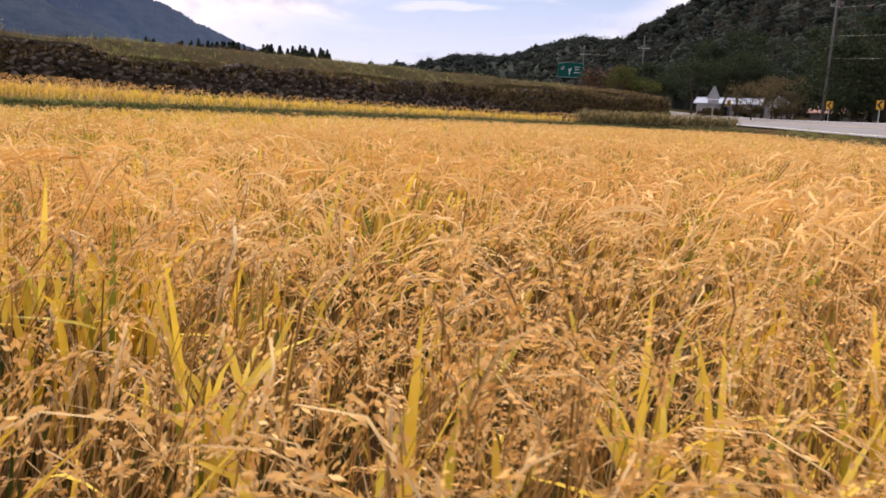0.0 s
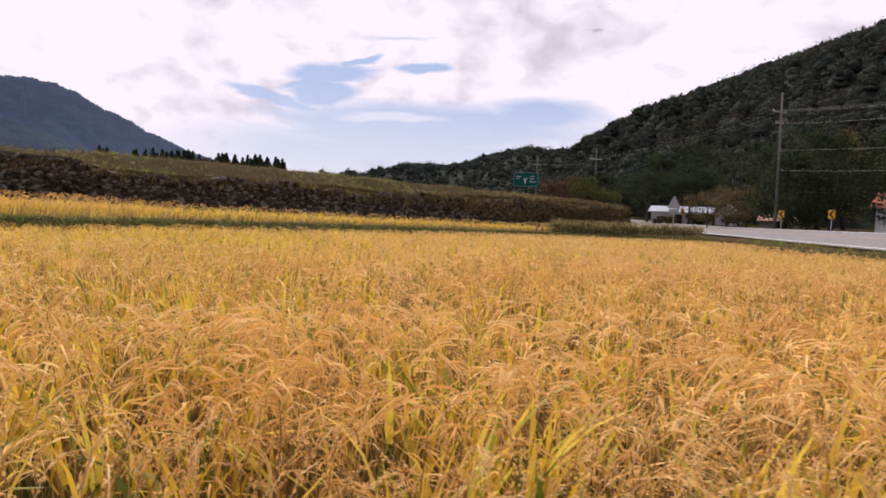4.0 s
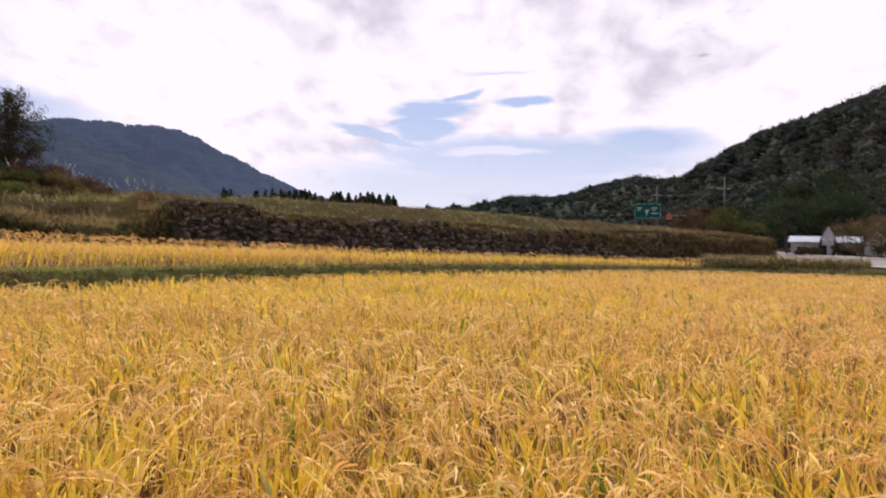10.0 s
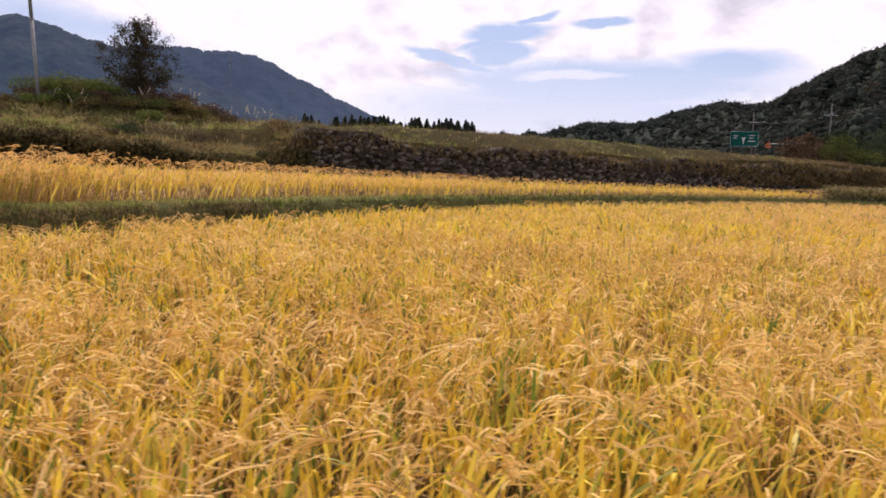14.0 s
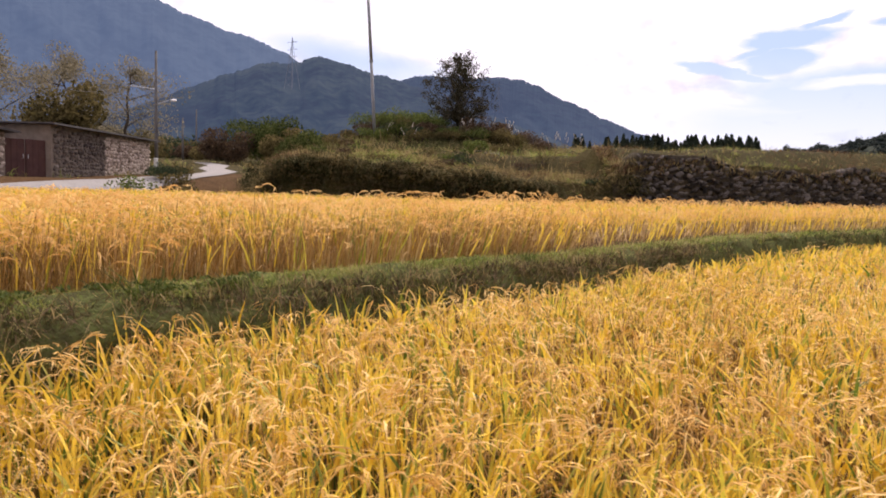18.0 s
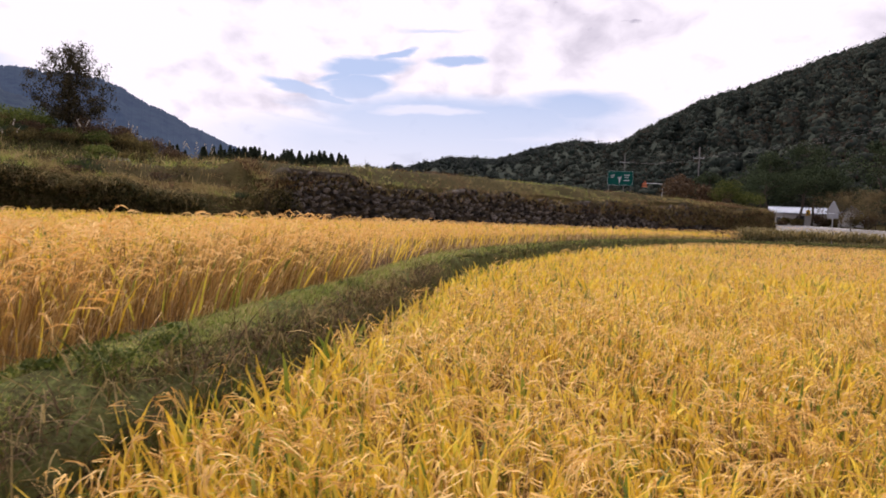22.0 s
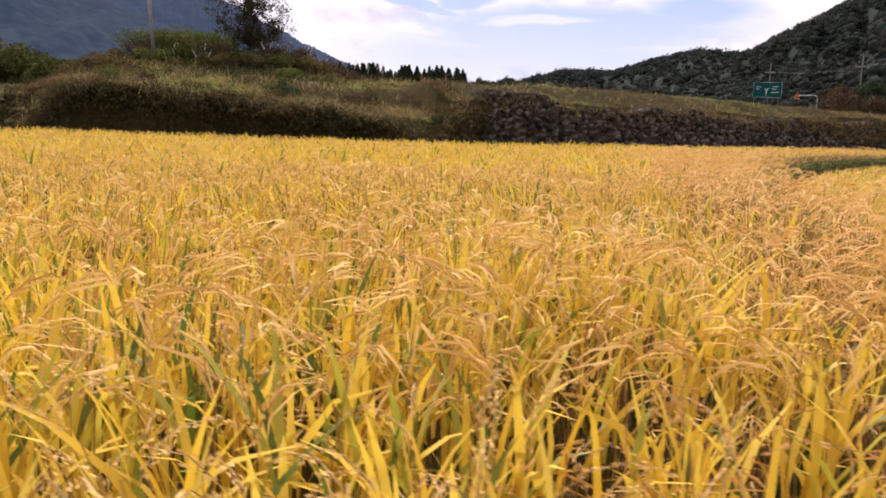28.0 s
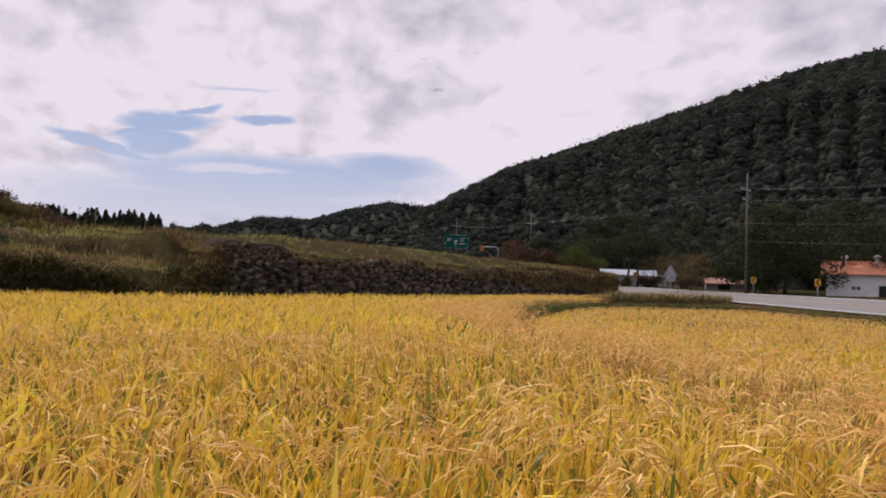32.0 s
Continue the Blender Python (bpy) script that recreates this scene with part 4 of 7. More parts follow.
def plant(name, label, field, bounds, seed, scale=1.0, mats=None, category="rice", leafy=None, dense=1.0, lean=None, margin=None, lower=None, russet=None, blades=None):
    """Sets clumps of rice in wandering rows over the field; finer ones near the footpath."""
    rng = np.random.default_rng(seed)
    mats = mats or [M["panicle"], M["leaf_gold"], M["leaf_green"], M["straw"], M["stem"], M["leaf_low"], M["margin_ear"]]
    for lv, (near, far, gap) in enumerate(((0, 1.2, 0.168), (1.2, 3.4, 0.175), (3.4, 9, 0.20), (9, 24, 0.27), (24, 90, 0.38))):
        gap = gap * dense
        xs, ys = np.arange(bounds[0], bounds[1], gap), np.arange(bounds[2], bounds[3], gap)
        X, Y = np.meshgrid(xs, ys)
        x, y = X.ravel() + rng.normal(0, gap * 0.17, X.size), Y.ravel() + rng.normal(0, gap * 0.17, X.size)
        x = x + 0.15 * np.sin(y * 0.4)
        r = from_path(x, y)
        ok = (r >= near) & (r < far) & field(x, y)
        x, y = x[ok], y[ok]
        if not len(x):
            continue
        z = height(x, y)
        count = len(CLUMPS[lv, 0])
        fam = (rng.random(len(x)) < (leafy(x, y) if leafy else 0.5)).astype(int)
        if margin is not None:
            fam = np.where(margin(x, y) + rng.normal(0, 0.3, len(x)) < 0, 2, fam)
        if blades is not None:
            fam = np.where((fam < 2) & (rng.random(len(x)) < blades(x, y) + (0.45 if lv > 2 else 0.0) * (fam == 1)), 3, fam)
        pick = rng.integers(0, count, len(x)) + count * fam
        turn = rng.random(len(x)) * math.tau
        size = scale * (0.93 + 0.10 * rng.random(len(x)) + 0.04 * wave(x, y, 0.9, 1.0) + 0.04 * wave(x, y, 3.3, 4.0))
        size = np.where(fam == 2, size * 1.05, size)
        if lower is not None:
            size = size * lower(x, y)
        tilt = rng.normal(0, 0.09, (len(x), 2)) + 0.14 * np.stack([wave(x, y, 0.7, 3.0), wave(x, y, 0.8, 5.0)], 1)
        tilt = tilt * np.where(fam == 0, 2.0, 1.0)[:, None]
        tilt = tilt * np.interp(side(EDGE, x, y)[0], [-0.7, -0.25, 0, 0.3], [1, 0.35, 0.35, 1])[:, None]
        if lean is not None:
            tilt = tilt + lean(x, y)
        red = russet(x) + rng.normal(0, 0.9, len(x)) > 0 if russet is not None else np.zeros(len(x), bool)
        V, F, K, base = [], [], [], 0
        for k, (v, f, m) in enumerate(CLUMPS[lv, 0] + CLUMPS[lv, 1] + CLUMPS[lv, 2] + CLUMPS[lv, 3]):
            w = np.where(pick == k)[0]
            if not len(w):
                continue
            c, s = np.cos(turn[w])[:, None], np.sin(turn[w])[:, None]
            p = np.empty((len(w), len(v), 3), np.float32)
            bent = v[None, :, 2] * (0.4 + 0.6 * v[None, :, 2])
            p[..., 0] = v[None, :, 0] * c - v[None, :, 1] * s + bent * tilt[w, :1]
            p[..., 1] = v[None, :, 0] * s + v[None, :, 1] * c + bent * tilt[w, 1:]
            p[..., 2] = v[None, :, 2]
            p *= size[w][:, None, None]
            p += np.stack([x[w], y[w], z[w]], 1)[:, None]
            V.append(p.reshape(-1, 3))
            F.append((f[None] + (base + np.arange(len(w)) * len(v))[:, None, None]).reshape(-1, 4))
            K.append(np.where((m == 0)[None] & red[w][:, None], 6, m[None]).ravel())
            base += len(w) * len(v)
        ob = mesh_object(name, np.concatenate(V), np.concatenate(F), mats, np.concatenate(K))
        tagged(ob, label, category, kind="stuff")


def verge(x):
    """Where the fields begin beside the footpath."""
    return np.interp(x, [-18, -15, -13.5, -12.4, -9, -6.6, -5.4, -4.1, -3.1, -2.3, -1.6, 0], [0.85, 0.6, 0.35, 0.2, 0.42, 0.45, 0.72, 0.8, 0.92, 0.8, 0.3, 0.3])


def in_lower(x, y):
    d, _ = side(EDGE, x, y)
    e, _ = side(FIELD_EAST, x, y)
    return (d < np.interp(y, [5, 8], [0.01, -0.18])) & (e > 0.2) & (y > verge(x))


def in_upper(x, y):
    d, _ = side(EDGE, x, y)
    b, _ = side(BANK, x, y)
    return (d > 0.58) & (b < -0.9) & (y > verge(x)) & (x < 8.4) & (x > -37.5) & ((x > -20) | (y < 22.5 + 0.35 * np.maximum(x + 37.5, 0)))


def in_strip(x, y):
    d, _ = side(EDGE, x, y)
    return (d > 0.8) & (d < 3.6 - 0.12 * np.maximum(x - 13, 0)) & (x >= 8.4) & (x < 18.8)


def leafy_lower(x, y):
    d, _ = side(EDGE, x, y)
    return np.clip(np.interp(x, [-14, -8, -4, -1.5, 3], [0.80, 0.72, 0.62, 0.25, 0.15]) + 0.25 * wave(x, y, 0.6, 2.0) + np.interp(d, [-0.9, -0.3], [0, 1]), 0, 1)


def leafy_upper(x, y):
    d, _ = side(EDGE, x, y)
    return np.clip(np.interp(d, [0.8, 1.5, 2.3], [0.08, 0.55, 0.92]) + 0.25 * wave(x, y, 0.6, 6.0), 0, 1)


def margin_upper(x, y):
    d, _ = side(EDGE, x, y)
    return d - np.interp(y, [2, 6, 15], [1.35, 1.7, 2.5])


def lean_upper(x, y):
    """Ears at the field's margin hang out over the levee."""
    d, _ = side(EDGE, x, y)
    near = np.interp(d, [0.6, 1.0, 1.6], [0.5, 0.28, 0.0])
    return np.stack([near * 0.9, -near * 0.45], 1)


plant("rice_crop", "ripe golden rice with drooping ears and yellow leaves", in_lower, (-14, 20, 0.2, 50), 21, 0.97, leafy=leafy_lower, russet=lambda x: x + 3.2, lower=lambda x, y: 1 + np.interp(side(EDGE, x, y)[0], [-0.9, -0.25], [0, 1]) * np.interp(y, [5, 8], [0.06, -0.06]),
      blades=lambda x, y: np.interp(side(EDGE, x, y)[0], [-0.8, -0.3], [0, 0.65]) * step(-x, 2, 5))
plant("rice_crop", "tall ripe golden rice on the higher field", in_upper, (-42, 9, 0.2, 52), 22, 0.95, leafy=leafy_upper, lean=lean_upper, margin=margin_upper,
      lower=lambda x, y: (1 - 0.06 * step(y, 7, 20) * step(-x, 15, 20)) * np.minimum(1.15, (1.47 + np.interp(side(EDGE, x, y)[0], [0.6, 1.0, 2.5, 5.0], [0.07, 0.12, 0.11, 0.0]) * np.interp(y, [5, 20], [1.0, 0.6]) - height(x, y)) / 0.87), blades=lambda x, y: np.maximum(np.interp(side(BANK, x, y)[0], [-5, -2], [0, 0.9]), 0.16 * step(side(EDGE, x, y)[0], 1.2, 2.0)))
plant("grey_crop", "dull grey-green crop strip beside the road", in_strip, (8, 20, 44, 54), 23, 1.18, [M["strip"], M["strip"], M["strip"], M["strip_low"], M["strip_low"], M["strip_low"], M["strip"]], "crop", dense=0.45)


# ---------------------------------------------------------------- the stone wall
def wall_top(s, total):
    return 2.95 + 0.14 * math.sin(s * 0.5 + 0.6) + 0.10 * math.sin(s * 1.7) + 0.35 * math.exp(-((s - 3) / 2.5) ** 2) - 0.9 * max(0, 1 - s / 1.2) + 0.45 * float(step(s, 25, 42)) - 0.15 * max(0, (s - total + 3) / 3)


def build_wall():
    a, b = Vector((-18.85, 29.6, 0)), Vector((20.0, 70.15, 0))
    way = (b - a).normalized()
    out = Vector((way.y, -way.x, 0))
    total = (b - a).length
    n = 120
    V, F = [], []
    for i in range(n + 1):
        s = total * i / n
        topz = wall_top(s, total)
        for j in range(9):
            f = j / 8
            p = a + way * s + out * (0.55 - 0.50 * f)
            V.append((p.x, p.y, 0.4 + (topz - 0.4) * f))
        p = a + way * s - out * 0.8
        V.append((p.x, p.y, topz + 0.05))
    for i in range(n):
        for j in range(9):
            k = i * 10 + j
            F.append((k, k + 10, k + 11, k + 1))
    wall = mesh_object("wall_terrace", V, F, M["earth"], smooth=True)
    tagged(wall, "long dry-stone retaining wall of dark fieldstones", "wall", kind="structure")
    rng = np.random.default_rng(31)
    shapes = []
    for k in range(9):
        bm = bmesh.new()
        bmesh.ops.create_icosphere(bm, subdivisions=1, radius=1.0)
        sq = Vector((1, 0.6 + 0.2 * rng.random(), 0.62 + 0.3 * rng.random()))
        for v in bm.verts:
            c = v.co.copy()
            c = Vector([math.copysign(abs(q) ** 0.72, q) for q in c])
            v.co = Vector((c.x * sq.x, c.y * sq.y, c.z * sq.z)) * (1 + rng.normal(0, 0.15))
        me = bpy.data.meshes.new("stone")
        bm.to_mesh(me)
        bm.free()
        me.materials.append(M["stone"])
        shapes.append(me)
    rest_v, rest_f, base, made = [], [], 0, 0
    heading = math.atan2(way.y, way.x)
    z = 0.95
    row = 0
    while z < 3.2:
        s = rng.random() * 0.5 + 0.3
        while s < total - 0.6:
            w = 0.085 + 0.15 * rng.random() ** 2.0
            hgt = 0.065 + 0.075 * rng.random()
            topz = wall_top(s, total)
            thin = s > 32 and rng.random() < min(0.85, (s - 32) / 16)
            zz = z + rng.normal(0, 0.06)
            if zz < topz - 0.02 and not thin:
                f = (zz - 0.4) / (topz - 0.4)
                p = a + way * (s + w) + out * (0.52 - 0.50 * f + rng.normal(0, 0.05))
                m = Matrix.Translation((p.x, p.y, zz)) @ Euler((rng.normal(0, 0.25), rng.normal(0, 0.38), heading + rng.normal(0, 0.35))).to_matrix().to_4x4() @ Matrix.Diagonal((w * 1.06, 0.2, hgt, 1))
                me = shapes[rng.integers(0, 9)]
                if made < 300 and s < 11 and z > 1.4:
                    st = new("stone", me)
                    st.parent, st.matrix_basis = wall, m
                    made += 1
                else:
                    v = np.array([m @ q.co for q in me.vertices])
                    rest_v.append(v)
                    rest_f.append(np.array([list(q.vertices) for q in me.polygons]) + base)
                    base += len(v)
            s += 1.85 * w
        z += 0.15
        row += 1
    rest = mesh_object("stones", np.concatenate(rest_v), np.concatenate(rest_f), M["stone_rest"])
    rest.parent = wall
    tagged(rest, "dark weathered fieldstones", kind="stuff")


build_wall()


# ---------------------------------------------------------------- grass and weeds
def tuft(seed, blades, tall, spread, width, droop, n=4):
    rng = np.random.default_rng(seed)
    c = Clump()
    for k in range(blades):
        lean = rng.random() * math.tau
        base = np.array([rng.normal(0, spread * 0.4), rng.normal(0, spread * 0.4), -0.02])
        rise = tall * (0.5 + 0.6 * rng.random())
        p = arch(rng, base, lean, spread * (0.5 + rng.random()), rise, rise * droop * rng.random(), n)
        w = width * (0.7 + 0.5 * rng.random()) * np.array([0.8, 1.0, 0.7, 0.08] if n == 4 else [1.0, 0.9, 0.08])
        c.add(strip(p, w, np.tile(sideways(rng, lean), (n, 1))), 0)
    return c.done()[:2]


def scatter(name, label, category, mats, places, templates, sizes, seed, pick_mat=None):
    """Copies of the templates at the places, joined into one mesh."""
    rng = np.random.default_rng(seed)
    V, F, K, base = [], [], [], 0
    pick, turn = rng.integers(0, len(templates), len(places)), rng.random(len(places)) * math.tau
    kind = rng.integers(0, len(mats), len(places)) if pick_mat is None else pick_mat
    for k, (v, f) in enumerate(templates):
        w = np.where(pick == k)[0]
        if not len(w):
            continue
        c, s = np.cos(turn[w])[:, None], np.sin(turn[w])[:, None]
        p = np.stack([v[None, :, 0] * c - v[None, :, 1] * s, v[None, :, 0] * s + v[None, :, 1] * c, np.repeat(v[None, :, 2], len(w), 0)], -1)
        p = p * sizes[w][:, None, None] + places[w][:, None]
        V.append(p.reshape(-1, 3))
        F.append((f[None] + (base + np.arange(len(w)) * len(v))[:, None, None]).reshape(-1, f.shape[1]))
        K.append(np.repeat(kind[w], len(f)))
        base += len(w) * len(v)
    ob = mesh_object(name, np.concatenate(V), np.concatenate(F), mats, np.concatenate(K))
    return tagged(ob, label, category, kind="stuff")


def levee_height(o):
    return np.interp(o, [-0.13, -0.07, -0.02, 0.04, 0.13, 0.28, 0.42, 0.54, 0.66, 0.88], [0.10, 0.40, 0.68, 0.88, 1.0, 1.05, 1.03, 0.97, 0.92, 0.82])


def grow_levee():
    at, way, s = along(EDGE, 0.05)
    for _ in range(300):
        at[1:-1] = (at[:-2] + 2 * at[1:-1] + at[2:]) / 4
    left = np.stack([-way[:, 1], way[:, 0]], 1)
    rng = np.random.default_rng(41)
    count = 26000
    near = (at[:, 1] > -0.5)
    idx = np.where(near)[0]
    weight = np.interp(at[idx, 1], [0, 3, 7, 14, 30, 50], [1.4, 1.5, 0.9, 0.3, 0.14, 0.10])
    i = rng.choice(idx, count, p=weight / weight.sum())
    o = rng.random(count) * 0.74 - 0.05
    bare = (o < 0.08) & (rng.random(count) < 0.3)
    bare |= (wave(at[i, 0] * 3, at[i, 1] * 3 + o * 9, 1.0) > 0.86)
    i, o = i[~bare], o[~bare]
    P = np.column_stack([at[i] + left[i] * o[:, None], levee_height(o) - levee_drop(at[i, 1])])
    small = [tuft(k, 6, 0.10, 0.075, 0.0030, 0.9, 3) for k in range(10)]
    size = np.interp(P[:, 1], [0, 4, 8, 20, 50], [0.55, 0.65, 1.0, 1.7, 2.4]) * (0.45 + 0.9 * rng.random(len(P)) ** 1.6)
    kind = np.where(rng.random(len(P)) < np.interp(o, [-0.05, 0.06, 0.16, 0.5, 0.68], [0.85, 0.6, 0.16, 0.2, 0.55]), 1, 0)
    # further off, darker tufts take the place of a shadowed gap
    kind = np.where((P[:, 1] > 14) & (rng.random(len(P)) < np.interp(P[:, 1], [14, 26], [0, 0.6])), 2, kind)
    # the flank's shade is put in as darker tufts
    kind = np.where((o < 0.16) & (rng.random(len(P)) < np.interp(P[:, 1], [3, 10], [0.12, 0.55])), 2, kind)
    scatter("levee_grass", "short green grass with withered patches on the levee", "grass", [M["grass"], M["drygrass"], M["darkgrass"]], P, small, size, 42, kind)
    # broad-leaved weeds on the near crown
    c = rng.choice(idx[at[idx, 1] < 4], 80)
    oo = 0.16 + 0.42 * rng.random(len(c))
    C = np.column_stack([at[c] + left[c] * oo[:, None], levee_height(oo) + 0.03])
    v, f = leaf_cloud(rng, C, np.tile([0.09, 0.09, 0.025], (len(C), 1)), 2600, 0.028, 0.3, 0.0)
    ob = mesh_object("weeds", v, f, M["leaf_bush"])
    tagged(ob, "low broad-leaved green weeds on the levee", "weeds", kind="stuff")
    # withered grass hanging down the flank towards the lower field
    c = rng.choice(idx[at[idx, 1] < 12], 1500)
    oo = -0.09 + 0.24 * rng.random(len(c)) ** 0.8
    H = np.column_stack([at[c] + left[c] * oo[:, None], levee_height(oo) - levee_drop(at[c, 1])])
    thin = [tuft(620 + k, 6, 0.16, 0.16, 0.0028, 1.6, 4) for k in range(8)]
    scatter("withered_grass", "brown withered grass hanging over the levee's flank", "grass", [M["withered"], M["drygrass"]], H, thin, 0.6 + 0.9 * rng.random(len(c)), 43)
    # one taller, brighter tuft
    for (x, y, sz) in ((-13.46, 2.95, 1.0), (-13.36, 3.6, 0.6), (-12.85, 7.2, 0.8)):
        v, f = tuft(77, 60, 0.24, 0.22, 0.004, 0.9)
        ob = mesh_object("grass_tuft", v * sz, f, M["leaf_bush"])
        ob.matrix_basis = pose(x, y, 1.03 - float(levee_drop(y)))
        tagged(ob, "bright green grass tuft growing on the levee", "grass", group="tufts on the levee")


grow_levee()


def grow_bank():
    rng = np.random.default_rng(51)
    at, way, s = along(BANK[:7], 0.05)
    left = np.stack([-way[:, 1], way[:, 0]], 1)
    stone = np.hypot(at[:, 0] + 18.85, at[:, 1] - 29.6) * np.where(at[:, 0] > -18.85, 1, -1)
    tall = [tuft(200 + k, 5, 0.62, 0.34, 0.013, 1.1, 3) for k in range(8)]
    # crown of the wall and the terrace
    count = 11000
    i = rng.integers(0, len(at), count)
    b = rng.random(count) ** 1.9 * 9.0 + 0.05
    P = at[i] + left[i] * b[:, None]
    Z = height(P[:, 0], P[:, 1])
    patch = wave(P[:, 0], P[:, 1], 0.35, 2.0)
    kind = np.where(rng.random(count) < 0.26 + 0.75 * patch + 0.45 * (b > 4.2) * (P[:, 0] < -12), 1, 0)
    kind = np.where((wave(P[:, 0], P[:, 1], 0.9, 4.0) + rng.normal(0, 0.3, count) > 0.35) & (b < 4.2), 2, kind)
    kind = np.where((wave(P[:, 0], P[:, 1], 0.45, 7.0) + rng.normal(0, 0.25, count) > 0.15) & (b < 5.0), 3, kind)
    kind = np.where((((P[:, 0] + 24.5) / 4.5) ** 2 + ((P[:, 1] - 35.5) / 3.0) ** 2 < 1) & (rng.random(count) < 0.8), 1, kind)
    scatter("terrace_grass", "rough green and straw-coloured grass on the terrace", "grass", [M["drygrass"], M["grass"], M["darkgrass"], M["rust_grass"]], np.column_stack([P, Z]), tall, 0.20 + 0.34 * rng.random(count), 52, kind)
    # the overgrown bank face under its brow; its shade is put into dark grass colours
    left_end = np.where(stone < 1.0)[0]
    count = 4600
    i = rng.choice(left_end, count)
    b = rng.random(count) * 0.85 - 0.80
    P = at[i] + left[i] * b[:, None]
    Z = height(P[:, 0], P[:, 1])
    scatter("bank_grass", "grass coloured dark for the shade on the earth bank", "grass", [M["darkgrass"], M["bank_dark"]], np.column_stack([P, Z]), tall, 0.45 + 0.5 * rng.random(count), 53)
    # grass on the shelf above it, paler in colour than the face
    count = 3000
    i = rng.choice(left_end, count)
    b = 0.1 + 2.3 * rng.random(count)
    P = at[i] + left[i] * b[:, None]
    Z = height(P[:, 0], P[:, 1])
    patch = wave(P[:, 0], P[:, 1], 0.55, 3.0) + rng.normal(0, 0.3, count)
    kind = np.where(patch > 0.6, 1, np.where(patch < -0.35, 2, 0))
    scatter("shelf_grass", "straw-coloured and green grass on the bank's shelf", "grass", [M["drygrass"], M["grass"], M["rust_grass"]], np.column_stack([P, Z]), tall, 0.35 + 0.4 * rng.random(count), 58, kind)
    # growth that hangs out over the brow and shades the face
    hang = [tuft(240 + k, 9, 0.42, 0.62, 0.012, 2.2, 4) for k in range(8)]
    count = 1500
    i = rng.choice(left_end, count)
    b = rng.normal(-0.10, 0.16, count) + 0.22 * wave(s[i], s[i] * 0, 1.3, 2.0)
    P = at[i] + left[i] * b[:, None]
    Z = height(*(at[i] + left[i] * 0.22).T) - 0.02 - 0.30 * rng.random(count) - 0.25 * wave(s[i], s[i] * 0 + 3, 0.9, 1.0)
    # mostly dark tufts, whose colour carries the shade of the face
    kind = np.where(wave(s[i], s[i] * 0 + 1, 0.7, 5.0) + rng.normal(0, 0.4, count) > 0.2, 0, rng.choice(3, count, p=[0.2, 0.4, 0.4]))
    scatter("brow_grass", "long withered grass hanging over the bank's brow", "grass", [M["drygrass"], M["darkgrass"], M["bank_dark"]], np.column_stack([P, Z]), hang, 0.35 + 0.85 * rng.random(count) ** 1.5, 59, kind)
    # growth down the face, coloured dark for the shade under the brow
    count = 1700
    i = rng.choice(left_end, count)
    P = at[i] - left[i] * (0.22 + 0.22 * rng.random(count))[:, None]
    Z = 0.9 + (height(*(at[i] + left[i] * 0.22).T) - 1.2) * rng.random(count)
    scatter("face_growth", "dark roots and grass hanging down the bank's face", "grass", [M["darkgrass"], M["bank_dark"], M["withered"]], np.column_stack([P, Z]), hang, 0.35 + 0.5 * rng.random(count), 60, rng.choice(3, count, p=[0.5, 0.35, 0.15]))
    i = rng.choice(left_end, 110)
    b = rng.normal(-0.18, 0.16, len(i))
    P = at[i] + left[i] * b[:, None]
    Z = height(*(at[i] + left[i] * 0.22).T) - 0.32 - 0.5 * rng.random(len(i)) ** 1.5
    size = 0.22 + 0.42 * rng.random(len(i)) ** 1.6
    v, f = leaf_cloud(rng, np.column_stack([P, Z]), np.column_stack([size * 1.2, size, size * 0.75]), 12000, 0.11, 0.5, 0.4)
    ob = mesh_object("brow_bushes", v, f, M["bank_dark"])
    tagged(ob, "dark bramble tangled over the edge of the bank", "brambles", kind="stuff")
    # brown growth hanging over the wall, thicker towards its far end
    wall = np.where((stone > 0) & (stone < 56))[0]
    w = np.interp(stone[wall], [0, 3, 8, 25, 40, 56], [0.7, 0.3, 0.22, 0.45, 2.0, 2.2])
    count = 5200
    i = rng.choice(wall, count, p=w / w.sum())
    low = np.interp(stone[i], [0, 8, 25, 40, 56], [0.3, 0.18, 0.3, 0.8, 0.9]) * rng.random(count)
    P = at[i] - left[i] * (0.05 + 0.45 * low)[:, None]
    Z = 2.92 + 0.2 * np.sin(stone[i] * 0.5) + 0.45 * step(stone[i], 25, 42) - 2.1 * low
    kind = rng.choice(3, count, p=[0.22, 0.53, 0.25])
    scatter("wall_growth", "brown withered grass hanging over the stone wall", "grass", [M["darkgrass"], M["drygrass"], M["rust_grass"]], np.column_stack([P, Z]), tall, 0.45 + 0.5 * rng.random(count), 54, kind)
    # rough growth over the mound and the slope behind
    count = 4600
    P = np.column_stack([rng.normal(-32.5, 6.0, count), rng.normal(36.5, 4.2, count)])
    bb, _ = side(BANK, P[:, 0], P[:, 1])
    P = P[(bb > 0.8) & (P[:, 0] > -45)]
    Z = height(P[:, 0], P[:, 1])
    kind = np.where(wave(P[:, 0], P[:, 1], 0.5, 5.0) + rng.normal(0, 0.35, len(P)) > 0.1, 1, 0)
    kind = np.where(wave(P[:, 0], P[:, 1], 0.7, 1.0) + 0.5 * (Z > 6.0) + rng.normal(0, 0.3, len(P)) > 0.75, 2, kind)
    scatter("mound_grass", "tall dry grass and weeds covering the mound", "grass", [M["drygrass"], M["darkgrass"], M["grass"]], np.column_stack([P, Z]), tall, 0.5 + 0.7 * rng.random(len(P)), 55, kind)
    # road verge
    count = 2500
